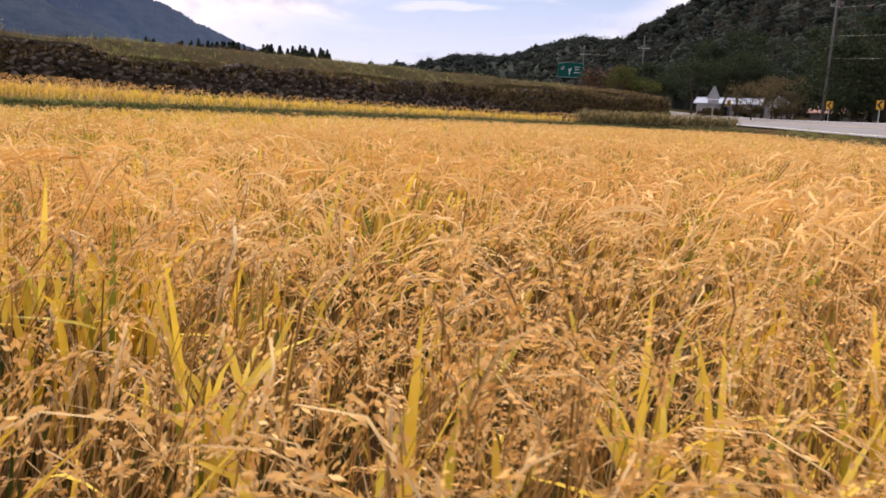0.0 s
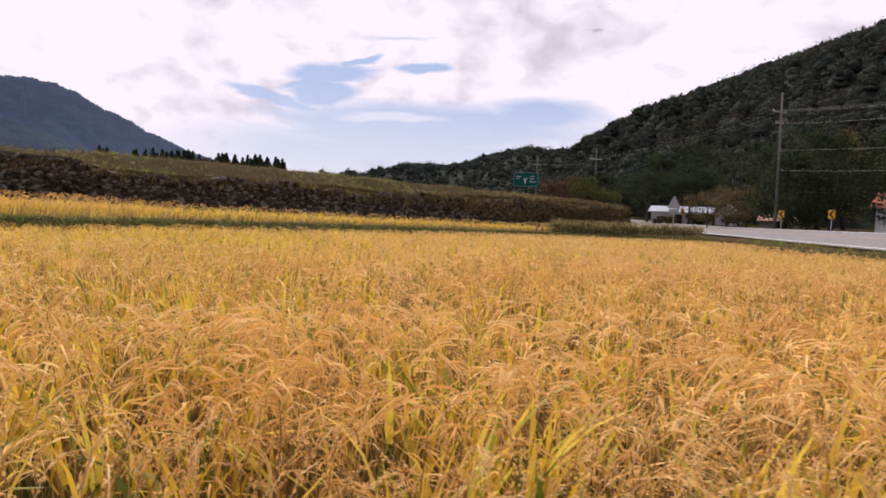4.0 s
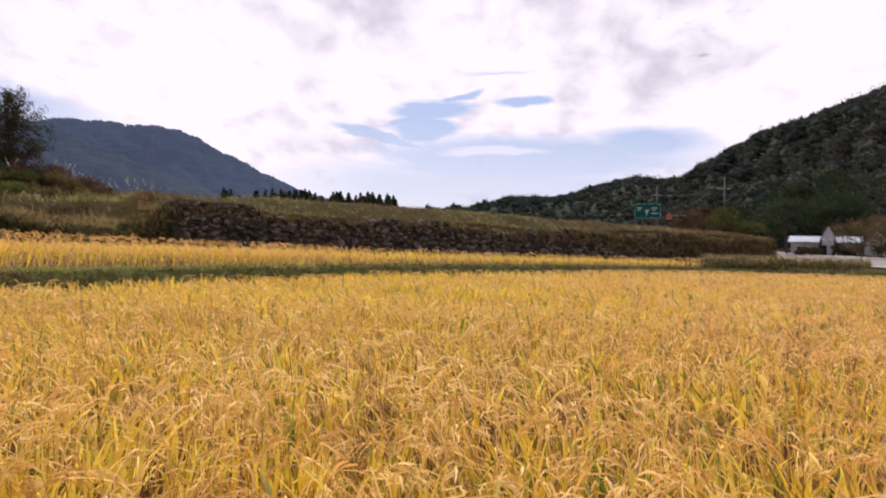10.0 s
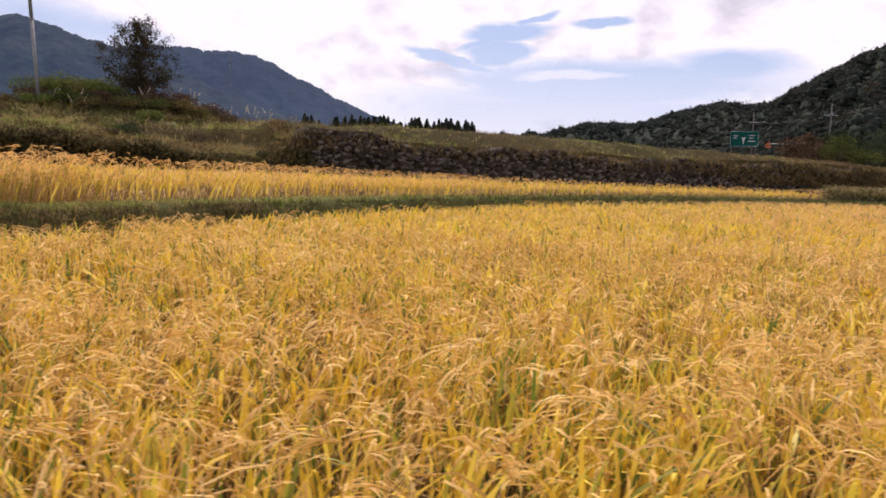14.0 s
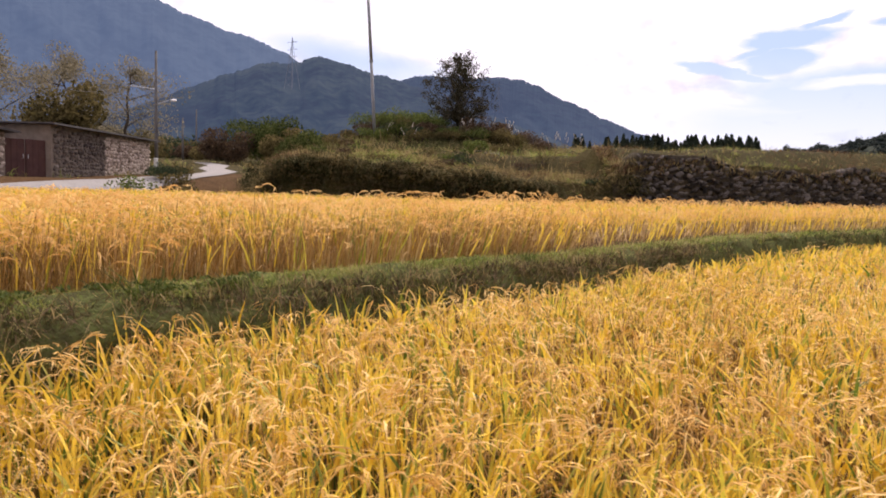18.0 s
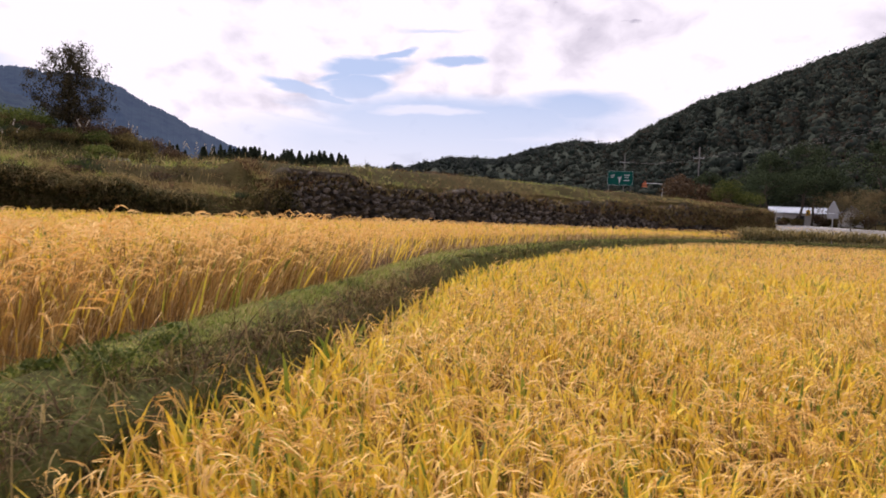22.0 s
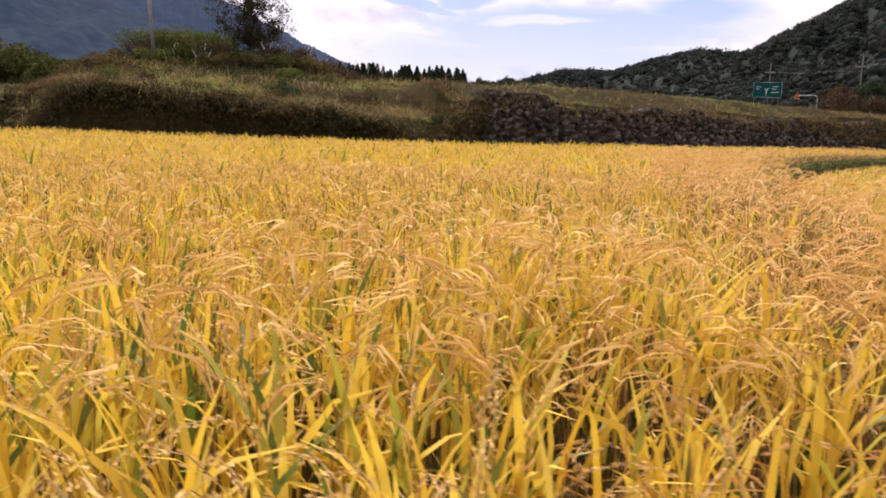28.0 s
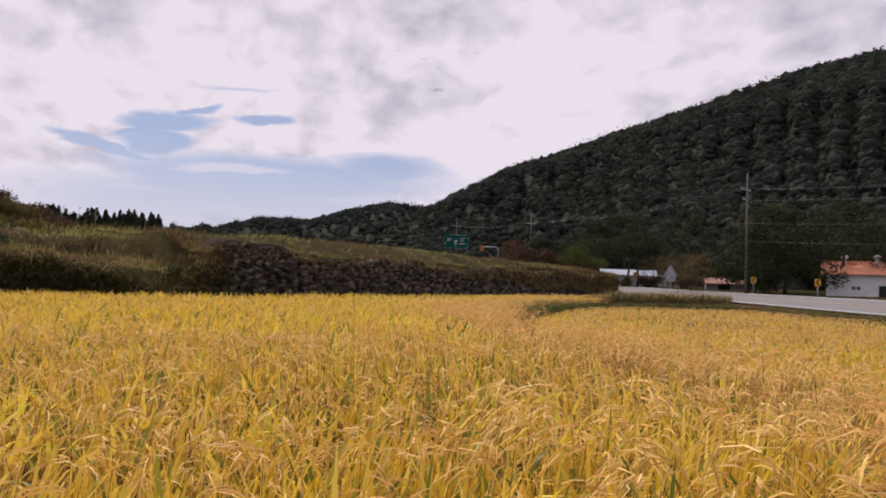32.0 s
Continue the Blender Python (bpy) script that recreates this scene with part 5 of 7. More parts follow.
    r, rway, rs = along(FIELD_EAST, 0.05)
    rl = np.stack([-rway[:, 1], rway[:, 0]], 1)
    i = rng.integers(0, len(r), count)
    P = r[i] - rl[i] * (rng.random(count)[:, None] * 3.0 - 0.1)
    scatter("verge_grass", "short grey-green grass on the road verge", "grass", [M["grass"], M["drygrass"]], np.column_stack([P, height(P[:, 0], P[:, 1])]), tall, 0.25 + 0.35 * rng.random(count), 56)
    # village side, beyond the upper field
    count = 2600
    P = np.column_stack([-33 - 45 * rng.random(count), 14 + 60 * rng.random(count) ** 1.2])
    bb, _ = side(BANK, P[:, 0], P[:, 1])
    P = P[(np.abs(side(LANE, P[:, 0], P[:, 1])[0]) > 2.2) & (P[:, 1] > 22 + 0.35 * (P[:, 0] + 33))]
    scatter("village_grass", "weedy grass round the village lane", "grass", [M["grass"], M["drygrass"], M["darkgrass"]], np.column_stack([P, height(P[:, 0], P[:, 1])]), tall, 0.6 + 0.7 * rng.random(len(P)), 57)


LANE = [(-38.5, 9), (-39.5, 17), (-41.0, 24), (-43.5, 31), (-49, 38), (-56, 43.5), (-64, 52), (-75, 60)]
grow_bank()


# ---------------------------------------------------------------- trees and bushes
def branch_points(rng, a, b, n, sag):
    p = [a.lerp(b, k / n) for k in range(n + 1)]
    for q in p[1:-1]:
        q += Vector(rng.normal(0, sag, 3))
    return p


def tree(name, x, y, high, crown, leaves, leaf, mat, label, seed, bare=0.35, trunk=0.12, limbs=9, group="", z=None, category="tree", clear=0.28, pine=False):
    """A tapered trunk with limbs and a crown of many leaves in clumps round the limbs' ends."""
    rng = np.random.default_rng(seed)
    z = float(height(x, y)) - 0.05 if z is None else z
    t = thing(name, pose(x, y, z, 0, 0, rng.random() * 360), label, category, group)
    top = Vector((rng.normal(0, 0.05) * high, rng.normal(0, 0.05) * high, high * 0.86))
    spine = branch_points(rng, Vector((0, 0, 0)), top, 6, 0.02 * high)
    part("trunk", tubed(spine, [trunk * (1 - 0.13 * k) for k in range(7)], 7), M["bark"], t, smooth=True)
    C, R = [], []
    bm = bmesh.new()
    for k in range(limbs):
        f = clear + (0.97 - clear) * (k + rng.random() * 0.6) / limbs
        q = spine[min(5, int(f * 6))].lerp(spine[min(6, int(f * 6) + 1)], f * 6 % 1)
        a = k * 2.4 + rng.normal(0, 0.4)
        wide = crown * (math.sin(math.pi * min(1, (f - clear) / (1 - clear) * 0.8 + 0.22)) * 0.9 + 0.12) * (0.75 + 0.4 * rng.random())
        end = q + Vector((math.cos(a) * wide, math.sin(a) * wide, wide * ((0.1 if pine else 0.12 if clear < 0.2 else 0.35) + 0.3 * rng.random())))
        mid = branch_points(rng, q, end, 3, 0.04 * wide)
        tube(bm, mid, [trunk * 0.34, trunk * 0.24, trunk * 0.16, trunk * 0.05], 5)
        C.append(end), R.append([wide * 0.42 + crown * 0.13] * 2 + [wide * (0.16 if pine else 0.34) + crown * 0.10])
        C.append(mid[2]), R.append([wide * 0.34 + crown * 0.10] * 2 + [wide * (0.12 if pine else 0.28) + crown * 0.08])
    part("branchwork", bm, M["bark"], t, smooth=True)
    C.append(top), R.append([crown * 0.3, crown * 0.3, crown * 0.26])
    v, f = leaf_cloud(rng, np.array([list(c) for c in C]), np.array(R), leaves, leaf, 0.5, bare)
    ob = mesh_object("crown", v, f, mat)
    ob.parent = t
    return t


def bush(name, x, y, wide, high, leaves, leaf, mat, label, seed, group="", z=None):
    rng = np.random.default_rng(seed)
    z = float(height(x, y)) - 0.05 if z is None else z
    t = thing(name, pose(x, y, z), label, "bush", group)
    bm = bmesh.new()
    C, R = [], []
    for k in range(7):
        a = k * 0.9 + rng.random()
        r = wide * (0.15 + 0.5 * rng.random())
        end = Vector((math.cos(a) * r, math.sin(a) * r, high * (0.35 + 0.4 * rng.random())))
        tube(bm, branch_points(rng, Vector((0, 0, 0)), end, 2, 0.05), [0.03, 0.02, 0.01], 5)
        C.append(list(end)), R.append([wide * 0.42, wide * 0.42, high * 0.32])
    part("stem", bm, M["bark"], t)
    v, f = leaf_cloud(rng, np.array(C), np.array(R), leaves, leaf, 0.5, 0.35)
    v[:, 2] = np.abs(v[:, 2])
    ob = mesh_object("foliage", v, f, mat)
    ob.parent = t
    return t


def young_tree(x, y, z, high, wide, leaves, label, seed):
    """A slim trunk that parts into many rising limbs; the crown is widest in its lower third and thins towards the top."""
    rng = np.random.default_rng(seed)
    t = thing("mound_tree", pose(x, y, z), label, "tree")
    spine = branch_points(rng, Vector((0, 0, 0)), Vector((-0.12, 0.05, high * 0.93)), 7, 0.035)
    part("trunk", tubed(spine, [0.085 * (1 - 0.125 * k) for k in range(8)], 8), M["bark"], t, smooth=True)
    bm = bmesh.new()
    C, R = [], []
    limbs = 46
    for k in range(limbs):
        f = (k + 0.5) / limbs
        r = wide * float(np.interp(f, [0, 0.12, 0.35, 0.6, 0.85, 1], [0.62, 0.92, 1.0, 0.84, 0.52, 0.15])) * (0.78 + 0.3 * rng.random())
        q = high * (0.20 + 0.78 * f)
        a = k * 2.4 + rng.normal(0, 0.3)
        g = min(0.9, max(0.10, q / high - r / high * (0.75 + 0.3 * rng.random())))
        o = spine[min(6, int(g / 0.93 * 7))].lerp(spine[min(7, int(g / 0.93 * 7) + 1)], g / 0.93 * 7 % 1)
        end = Vector((math.cos(a) * r, math.sin(a) * r, q))
        mid = branch_points(rng, o, end, 4, 0.05)
        tube(bm, mid, [0.030, 0.024, 0.018, 0.012, 0.005], 5)
        for j, m in enumerate(mid[1:]):
            for w in range(2):
                tip = m + Vector(rng.normal(0, 0.20, 3)) + Vector((0, 0, 0.10))
                tube(bm, [m, tip], [0.008, 0.003], 4)
                C.append(list(tip)), R.append([0.24 + 0.10 * rng.random()] * 3)
    part("branchwork", bm, M["bark"], t, smooth=True)
    v, f = leaf_cloud(rng, np.array(C), np.array(R), leaves, 0.088, 0.2, 0.0)
    ob = mesh_object("crown", v, f, M["leaf_young"])
    ob.parent = t


young_tree(-30.55, 38.1, float(height(-30.55, 38.1)) - 0.05, 4.15, 2.0, 15000, "lone young tree with thin dark foliage on the mound", 61)
for k, (x, y, w, h, m, lab) in enumerate((
        (-33.4, 35.9, 1.7, 1.5, "leaf_bush", "bright green bush on the mound"), (-31.9, 36.9, 1.5, 1.2, "leaf_bush", "bright green bush on the mound"),
        (-35.3, 36.2, 1.6, 1.5, "leaf_bush", "bright green bush on the mound"), (-37.6, 33.0, 1.3, 1.9, "leaf_bush", "tall green bush at the mound's foot"),
        (-36.4, 34.0, 1.5, 1.3, "leaf_olive", "olive bush on the mound"), (-28.6, 38.4, 1.5, 0.9, "leaf_brown", "withered brown bush on the mound"),
        (-27.0, 39.2, 1.4, 0.9, "leaf_brown", "withered brown bush on the mound"), (-39.4, 31.2, 1.5, 1.5, "leaf_olive", "olive bush at the mound's foot"),
        (-29.6, 35.6, 1.2, 0.7, "leaf_olive", "olive bush on the mound"), (-26.8, 33.2, 0.9, 0.7, "leaf_bush", "green bush beside a pale rock"),
        (-25.8, 33.6, 0.8, 0.6, "leaf_olive", "olive bush beside a pale rock"),
        (-33.2, 37.6, 1.5, 1.0, "leaf_bush", "bright green bush on the mound"), (-32.2, 38.2, 1.3, 0.8, "leaf_bush", "bright green bush on the mound"),
        (-34.6, 37.4, 1.4, 1.0, "leaf_olive", "olive bush on the mound"), (-29.2, 37.0, 1.1, 0.8, "leaf_brown", "withered brown bush on the mound"),
        (-35.4, 34.6, 1.0, 0.9, "leaf_olive", "olive bush on the mound"), (-33.6, 34.3, 1.1, 0.8, "leaf_bush", "green bush on the mound's slope"),
        (-31.6, 35.0, 1.0, 0.8, "leaf_dark", "dark bush on the mound's slope"), (-30.0, 36.4, 1.0, 0.7, "leaf_bush", "green bush on the mound's slope"),
        (-27.6, 37.4, 1.2, 0.9, "leaf_olive", "olive bush on the mound's slope"), (-34.6, 32.2, 1.1, 0.8, "leaf_olive", "olive bush on the mound's slope"),
        (-41.8, 26.8, 1.3, 1.0, "leaf_dark", "dark bush by the village lane"), (-42.8, 28.6, 1.2, 0.9, "leaf_olive", "olive bush by the village lane"))):
    bush("bush", x, y, w, h * 0.92, 1700, 0.085, M[m], lab, 300 + k, "bushes on the bank")
for k, (x, y, w, h, m) in enumerate(((-37.2, 35.2, 1.3, 1.1, "mid"), (-36.0, 37.2, 1.5, 1.2, "bush"), (-35.0, 35.4, 1.2, 1.0, "brown"), (-34.2, 36.6, 1.4, 1.1, "mid"), (-33.0, 36.4, 1.2, 0.9, "olive"), (-32.6, 34.8, 1.1, 0.9, "mid"),
                                     (-31.4, 36.0, 1.2, 0.8, "brown"), (-30.8, 34.4, 1.0, 0.8, "olive"), (-29.4, 37.9, 1.3, 1.0, "brown"), (-28.4, 36.4, 1.2, 0.9, "mid"), (-28.0, 37.9, 1.2, 1.0, "brown"), (-26.6, 37.2, 1.1, 0.8, "olive"),
                                     (-38.4, 36.6, 1.4, 1.2, "mid"), (-36.2, 35.9, 1.2, 1.0, "olive"), (-25.6, 38.4, 1.0, 0.8, "brown"))):
    bush("thicket", x, y, w, h, 1300, 0.085, M["leaf_" + m], {"mid": "tangled green thicket on the mound", "bush": "bright green thicket on the mound", "brown": "withered reddish-brown thicket on the mound", "olive": "olive thicket on the mound"}[m], 820 + k, "thickets on the mound")
for k, (x, y, w) in enumerate(((-39.6, 23.3, 1.3), (-38.5, 25.2, 1.2), (-40.4, 26.6, 1.1))):
    bush("lane_bush", x, y, w, w * 0.85, 420, 0.13, M["leaf_olive" if k else "leaf_bush"], "leafy bush at the edge of the village lane", 680 + k, "bushes by the lane")


def shrubs():
    """Small shrubs dotted over the slope above the bank and the wall."""
    rng = np.random.default_rng(345)
    at, way, s = along(BANK[:7], 0.1)
    left = np.stack([-way[:, 1], way[:, 0]], 1)
    for k in range(34):
        i = rng.integers(0, int(len(at) * 0.27))
        b = 0.4 + 4.6 * rng.random()
        x, y = at[i] + left[i] * b
        m, lab = (("leaf_dark", "small dark shrub on the grassy slope"), ("leaf_olive", "small olive shrub on the grassy slope"), ("leaf_bush", "small green shrub on the grassy slope"),
                  ("leaf_brown", "small withered brown shrub on the grassy slope"))[rng.integers(0, 4)]
        w = 0.35 + 0.55 * rng.random()
        bush("shrub", float(x), float(y), w, w * (0.5 + 0.4 * rng.random()), 330, 0.075, M[m], lab, 700 + k, "shrubs on the slope")


shrubs()
bush("wall_end_bush", 15.6, 70.6, 2.0, 2.3, 2600, 0.12, M["leaf_end"], "green bush on the wall's far end", 331)
bush("wall_end_bush", 18.0, 71.2, 1.9, 1.4, 2000, 0.12, M["leaf_end"], "low green bush on the wall's far end", 332)
for k, (x, y, w, h, m) in enumerate(((-7.1, 112, 2.6, 3.0, "leaf_dark"), (-2.6, 112, 2.8, 2.4, "leaf_olive"), (1.2, 112, 2.6, 2.0, "leaf_brown"), (4.0, 112, 2.4, 1.6, "leaf_brown"),
                                     (16.0, 86, 2.4, 3.2, "leaf_brown"), (18.6, 85, 2.0, 2.6, "leaf_brown"), (20.2, 84, 1.8, 2.4, "leaf_brown"), (10.5, 98, 2.6, 2.0, "leaf_olive"))):
    bush("roadside_bush", x, y, w, h, 700, 0.3, M[m], {"leaf_dark": "dark round bush on the far terrace", "leaf_olive": "olive bush on the far terrace", "leaf_brown": "rust-brown bush on the far terrace"}[m], 340 + k, "bushes on the far terrace")

for k, (x, y, w, h) in enumerate(((36.9, 86.2, 1.5, 1.4), (37.2, 83.6, 1.6, 1.9), (38.2, 86.4, 1.6, 2.4), (33.6, 86.6, 0.8, 0.9), (30.4, 89.6, 0.9, 1.1), (28.6, 86.4, 0.9, 0.8), (30.1, 86.0, 1.0, 1.0), (32.4, 85.4, 1.2, 1.4), (34.4, 86.2, 1.3, 1.5))):
    bush("house_bush", x, y, w, h, 520, 0.2, M["leaf_olive" if k % 2 == 0 else "leaf_brown"], "brownish bush before the blue-roofed house", 760 + k, "bushes by the house")
for k, (x, y) in enumerate(((35.6, 66.4), (36.5, 68.3), (34.2, 66.9))):
    bush("undergrowth_bush", x, y, 1.5, 2.3, 700, 0.2, M["leaf_dark"], "dark bush under the tall roadside trees", 790 + k, "undergrowth by the road")
ROADSIDE = [(38.0, 67.0, 9.4, 4.6, "leaf_dark"), (41.5, 63.5, 9.8, 4.6, "leaf_dark"), (33.6, 67.4, 7.4, 3.2, "leaf_dark"), (46.5, 66.5, 10.0, 4.6, "leaf_dark"),
            (40.5, 73.5, 9.5, 3.8, "leaf_dark"), (33.5, 104.0, 9.5, 3.8, "leaf_dark"), (38.5, 102.0, 11.0, 4.2, "leaf_dark"), (27.6, 107.0, 6.4, 3.2, "leaf_dark"), (24.0, 109.0, 6.0, 2.8, "leaf_brown"),
            (45.0, 96.0, 11.0, 4.2, "leaf_dark"), (52.0, 74.0, 11.0, 4.8, "leaf_dark"), (57.0, 66.0, 11.0, 5.0, "leaf_dark"), (62.0, 58.0, 11.0, 5.0, "leaf_dark"), (46.0, 78.0, 10.5, 4.5, "leaf_olive")]
for k, (x, y, h, c, m) in enumerate(ROADSIDE):
    tree("roadside_tree", x, y, h * 1.08, c, 5200, 0.27, M[m], {"leaf_dark": "tall dark leafy tree behind the road", "leaf_olive": "olive-green tree behind the road", "leaf_brown": "brownish autumn tree behind the road"}[m], 400 + k, bare=0.35, trunk=0.22, limbs=12, group="trees behind the road", clear=0.16)
for k, (x, y, h) in enumerate(((31.4, 88.2, 7.6), (33.0, 88.4, 8.0), (28.6, 90.4, 7.0))):
    tree("pine", x, y, h, 3.3, 6500, 0.17, M["leaf_dark"], "pine with bare dark trunk before the blue-roofed house", 430 + k, bare=0.2, trunk=0.17, limbs=10, group="pines by the house", clear=0.55, pine=True)
for k, (x, y, h) in enumerate(((30.7, 72.9, 4.6), (28.4, 71.7, 3.8), (34.0, 75.4, 4.9), (32.4, 74.4, 4.2), (33.4, 84.5, 4.4), (34.8, 85.2, 4.8))):
    tree("thin_tree", x, y, h, 2.1, 1700, 0.12, M["leaf_pale"], "thin half-bare brownish tree beside the road", 440 + k, bare=0.1, trunk=0.06, limbs=10, group="thin roadside trees", clear=0.2)
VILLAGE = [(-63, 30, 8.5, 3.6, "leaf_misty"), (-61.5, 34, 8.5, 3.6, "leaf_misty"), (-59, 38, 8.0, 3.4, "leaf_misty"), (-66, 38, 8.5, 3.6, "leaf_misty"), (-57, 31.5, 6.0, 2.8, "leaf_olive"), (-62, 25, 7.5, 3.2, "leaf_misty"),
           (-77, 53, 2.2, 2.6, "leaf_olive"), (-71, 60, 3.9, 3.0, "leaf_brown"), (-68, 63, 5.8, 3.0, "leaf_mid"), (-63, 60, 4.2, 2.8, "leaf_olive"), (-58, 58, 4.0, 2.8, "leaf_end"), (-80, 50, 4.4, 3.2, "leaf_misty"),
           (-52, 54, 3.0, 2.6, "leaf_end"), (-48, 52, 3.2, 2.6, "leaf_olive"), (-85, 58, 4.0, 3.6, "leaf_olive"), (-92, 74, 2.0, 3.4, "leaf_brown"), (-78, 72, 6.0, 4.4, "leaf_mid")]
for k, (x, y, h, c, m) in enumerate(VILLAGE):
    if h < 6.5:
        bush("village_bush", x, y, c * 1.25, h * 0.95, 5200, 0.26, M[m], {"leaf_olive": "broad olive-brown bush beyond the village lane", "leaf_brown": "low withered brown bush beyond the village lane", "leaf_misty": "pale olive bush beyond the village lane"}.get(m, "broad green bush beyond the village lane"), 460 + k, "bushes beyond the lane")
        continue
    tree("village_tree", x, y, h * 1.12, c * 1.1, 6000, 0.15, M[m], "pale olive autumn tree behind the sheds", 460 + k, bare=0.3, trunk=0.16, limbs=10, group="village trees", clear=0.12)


def build_foothill():
    """The wooded lower slope behind the village: a rising sheet, round crowns on it, and leaf sprays over them."""
    rng = np.random.default_rng(15)

    def at(az, t):
        r = 105 + 150 * t
        z = 5.5 + 8.5 * t ** 0.9 + 0.8 * wave(az * 2.0, t * 8, 1.0, 2.0)
        return HILL_AT[0] + np.sin(np.radians(az)) * r, HILL_AT[1] + np.cos(np.radians(az)) * r, z

    az, t = np.meshgrid(np.linspace(-80, -30, 60), np.r_[np.linspace(0, 1, 16), 1.25])
    x, y, z = at(az, np.minimum(t, 1.25))
    z = np.where(t > 1, z - 12, z) - 1.0
    z[0] -= 4
    n, m = az.shape
    i = (np.arange(n - 1)[:, None] * m + np.arange(m - 1)[None]).ravel()
    ob = mesh_object("foothill", np.stack([x, y, z], -1).reshape(-1, 3), np.stack([i, i + 1, i + m + 1, i + m], 1), M["ground"], smooth=True)
    tagged(ob, "low scrubby slope rising behind the village", "hill", kind="structure")
    count = 620
    a, q = -80 + 50 * rng.random(count), rng.random(count)
    cx, cy, cz = at(a, q)
    keep = wave(a * 1.7, q * 9, 1.0, 6.0) > -0.35
    C = np.column_stack([cx, cy, cz])[keep]
    rad = (0.9 + 1.7 * rng.random(len(C)) ** 1.6)
    for name, mat, pick in (("scrub", M["leaf_olive"], rng.random(len(C)) < 0.45), ("scrub", M["leaf_dark"], None)):
        pick = ~last if pick is None else pick
        last = pick
        v, f = leaf_cloud(rng, C[pick], np.column_stack([rad, rad, rad * 0.9])[pick], int(pick.sum()) * 110, 0.55, 0.7, 0.5)
        ob = mesh_object(name, v, f, mat)
        tagged(ob, "olive scrub on the slope behind the village" if mat is M["leaf_olive"] else "dark evergreen scrub on the slope behind the village", "scrub", kind="stuff")


build_foothill()


def conifers():
    rng = np.random.default_rng(71)
    spots = [(0.0, 8), (0.02, 9), (0.045, 9.5), (0.07, 8)] + [(0.17 + 0.83 * k / 71 + rng.normal(0, 0.006), 7.6 + 3.2 * rng.random()) for k in range(72)]
    first = None
    for k, (f, h) in enumerate(spots):
        x, y = -104 + 59.5 * f, 263.5 + 15 * f + rng.normal(0, 1.5)
        z = float(height(x, y)) - 0.3
        if first is None:
            t = thing("conifer", pose(x, y, z), "slender dark conifer in a distant row", "conifer", "row of distant conifers")
            part("trunk", tubed([(0, 0, 0), (0, 0, 5), (0, 0, 9.6)], [0.22, 0.14, 0.03], 6), M["bark"], t)
            C, R = [], []
            for j in range(15):
                q = 1.0 + 8.8 * j / 14
                w = 3.1 * (1 - j / 15.2)
                for a in range(3):
                    g = j * 2.1 + a * 2.09
                    C.append([math.cos(g) * w * 0.45, math.sin(g) * w * 0.45, q]), R.append([w * 0.62, w * 0.62, 0.45])
            v, fc = leaf_cloud(rng, np.array(C), np.array(R), 900, 0.75, 0.3, 0.3)
            ob = mesh_object("needles", v, fc, M["conifer"])
            ob.parent = t
            first = t
        s = h / 10.0
        if k:
            copy_thing(first, pose(x, y, z, 0, 0, rng.random() * 360) @ Matrix.Diagonal((s * (0.9 + 0.3 * rng.random()), s, s, 1)))


conifers()


def straw_heap():
    """Old straw thrown down at the foot of the rice."""
    rng = np.random.default_rng(87)
    c = Clump()
    for k in range(300):
        a = rng.normal(0.3, 0.5)
        p0 = np.array([rng.normal(0, 0.085), rng.normal(0, 0.05), 0.01 + 0.035 * rng.random()])
        d = np.array([math.cos(a), math.sin(a), rng.normal(0, 0.12)]) * (0.04 + 0.10 * rng.random())
        pts = np.stack([p0 - d, p0 + rng.normal(0, 0.006, 3), p0 + d])
        pts[:, 2] = np.maximum(pts[:, 2], 0.005)
        c.add(strip(pts, np.array([0.0016, 0.0024, 0.0012]), np.tile(sideways(rng, a), (3, 1))), 0)
    v, f, _ = c.done()
    for x, y, turn, big in ((-13.86, 1.70, 15, 1.0), (-13.76, 1.80, 40, 0.55)):
        ob = mesh_object("straw_heap", v * big, f, M["old_straw"])
        ob.matrix_basis = pose(x, y, float(levee_height(-float(x) - 13.40)) + 0.005, 0, 0, turn)
        tagged(ob, "heap of old reddish straw lying on the levee", "straw", kind="stuff")


straw_heap()


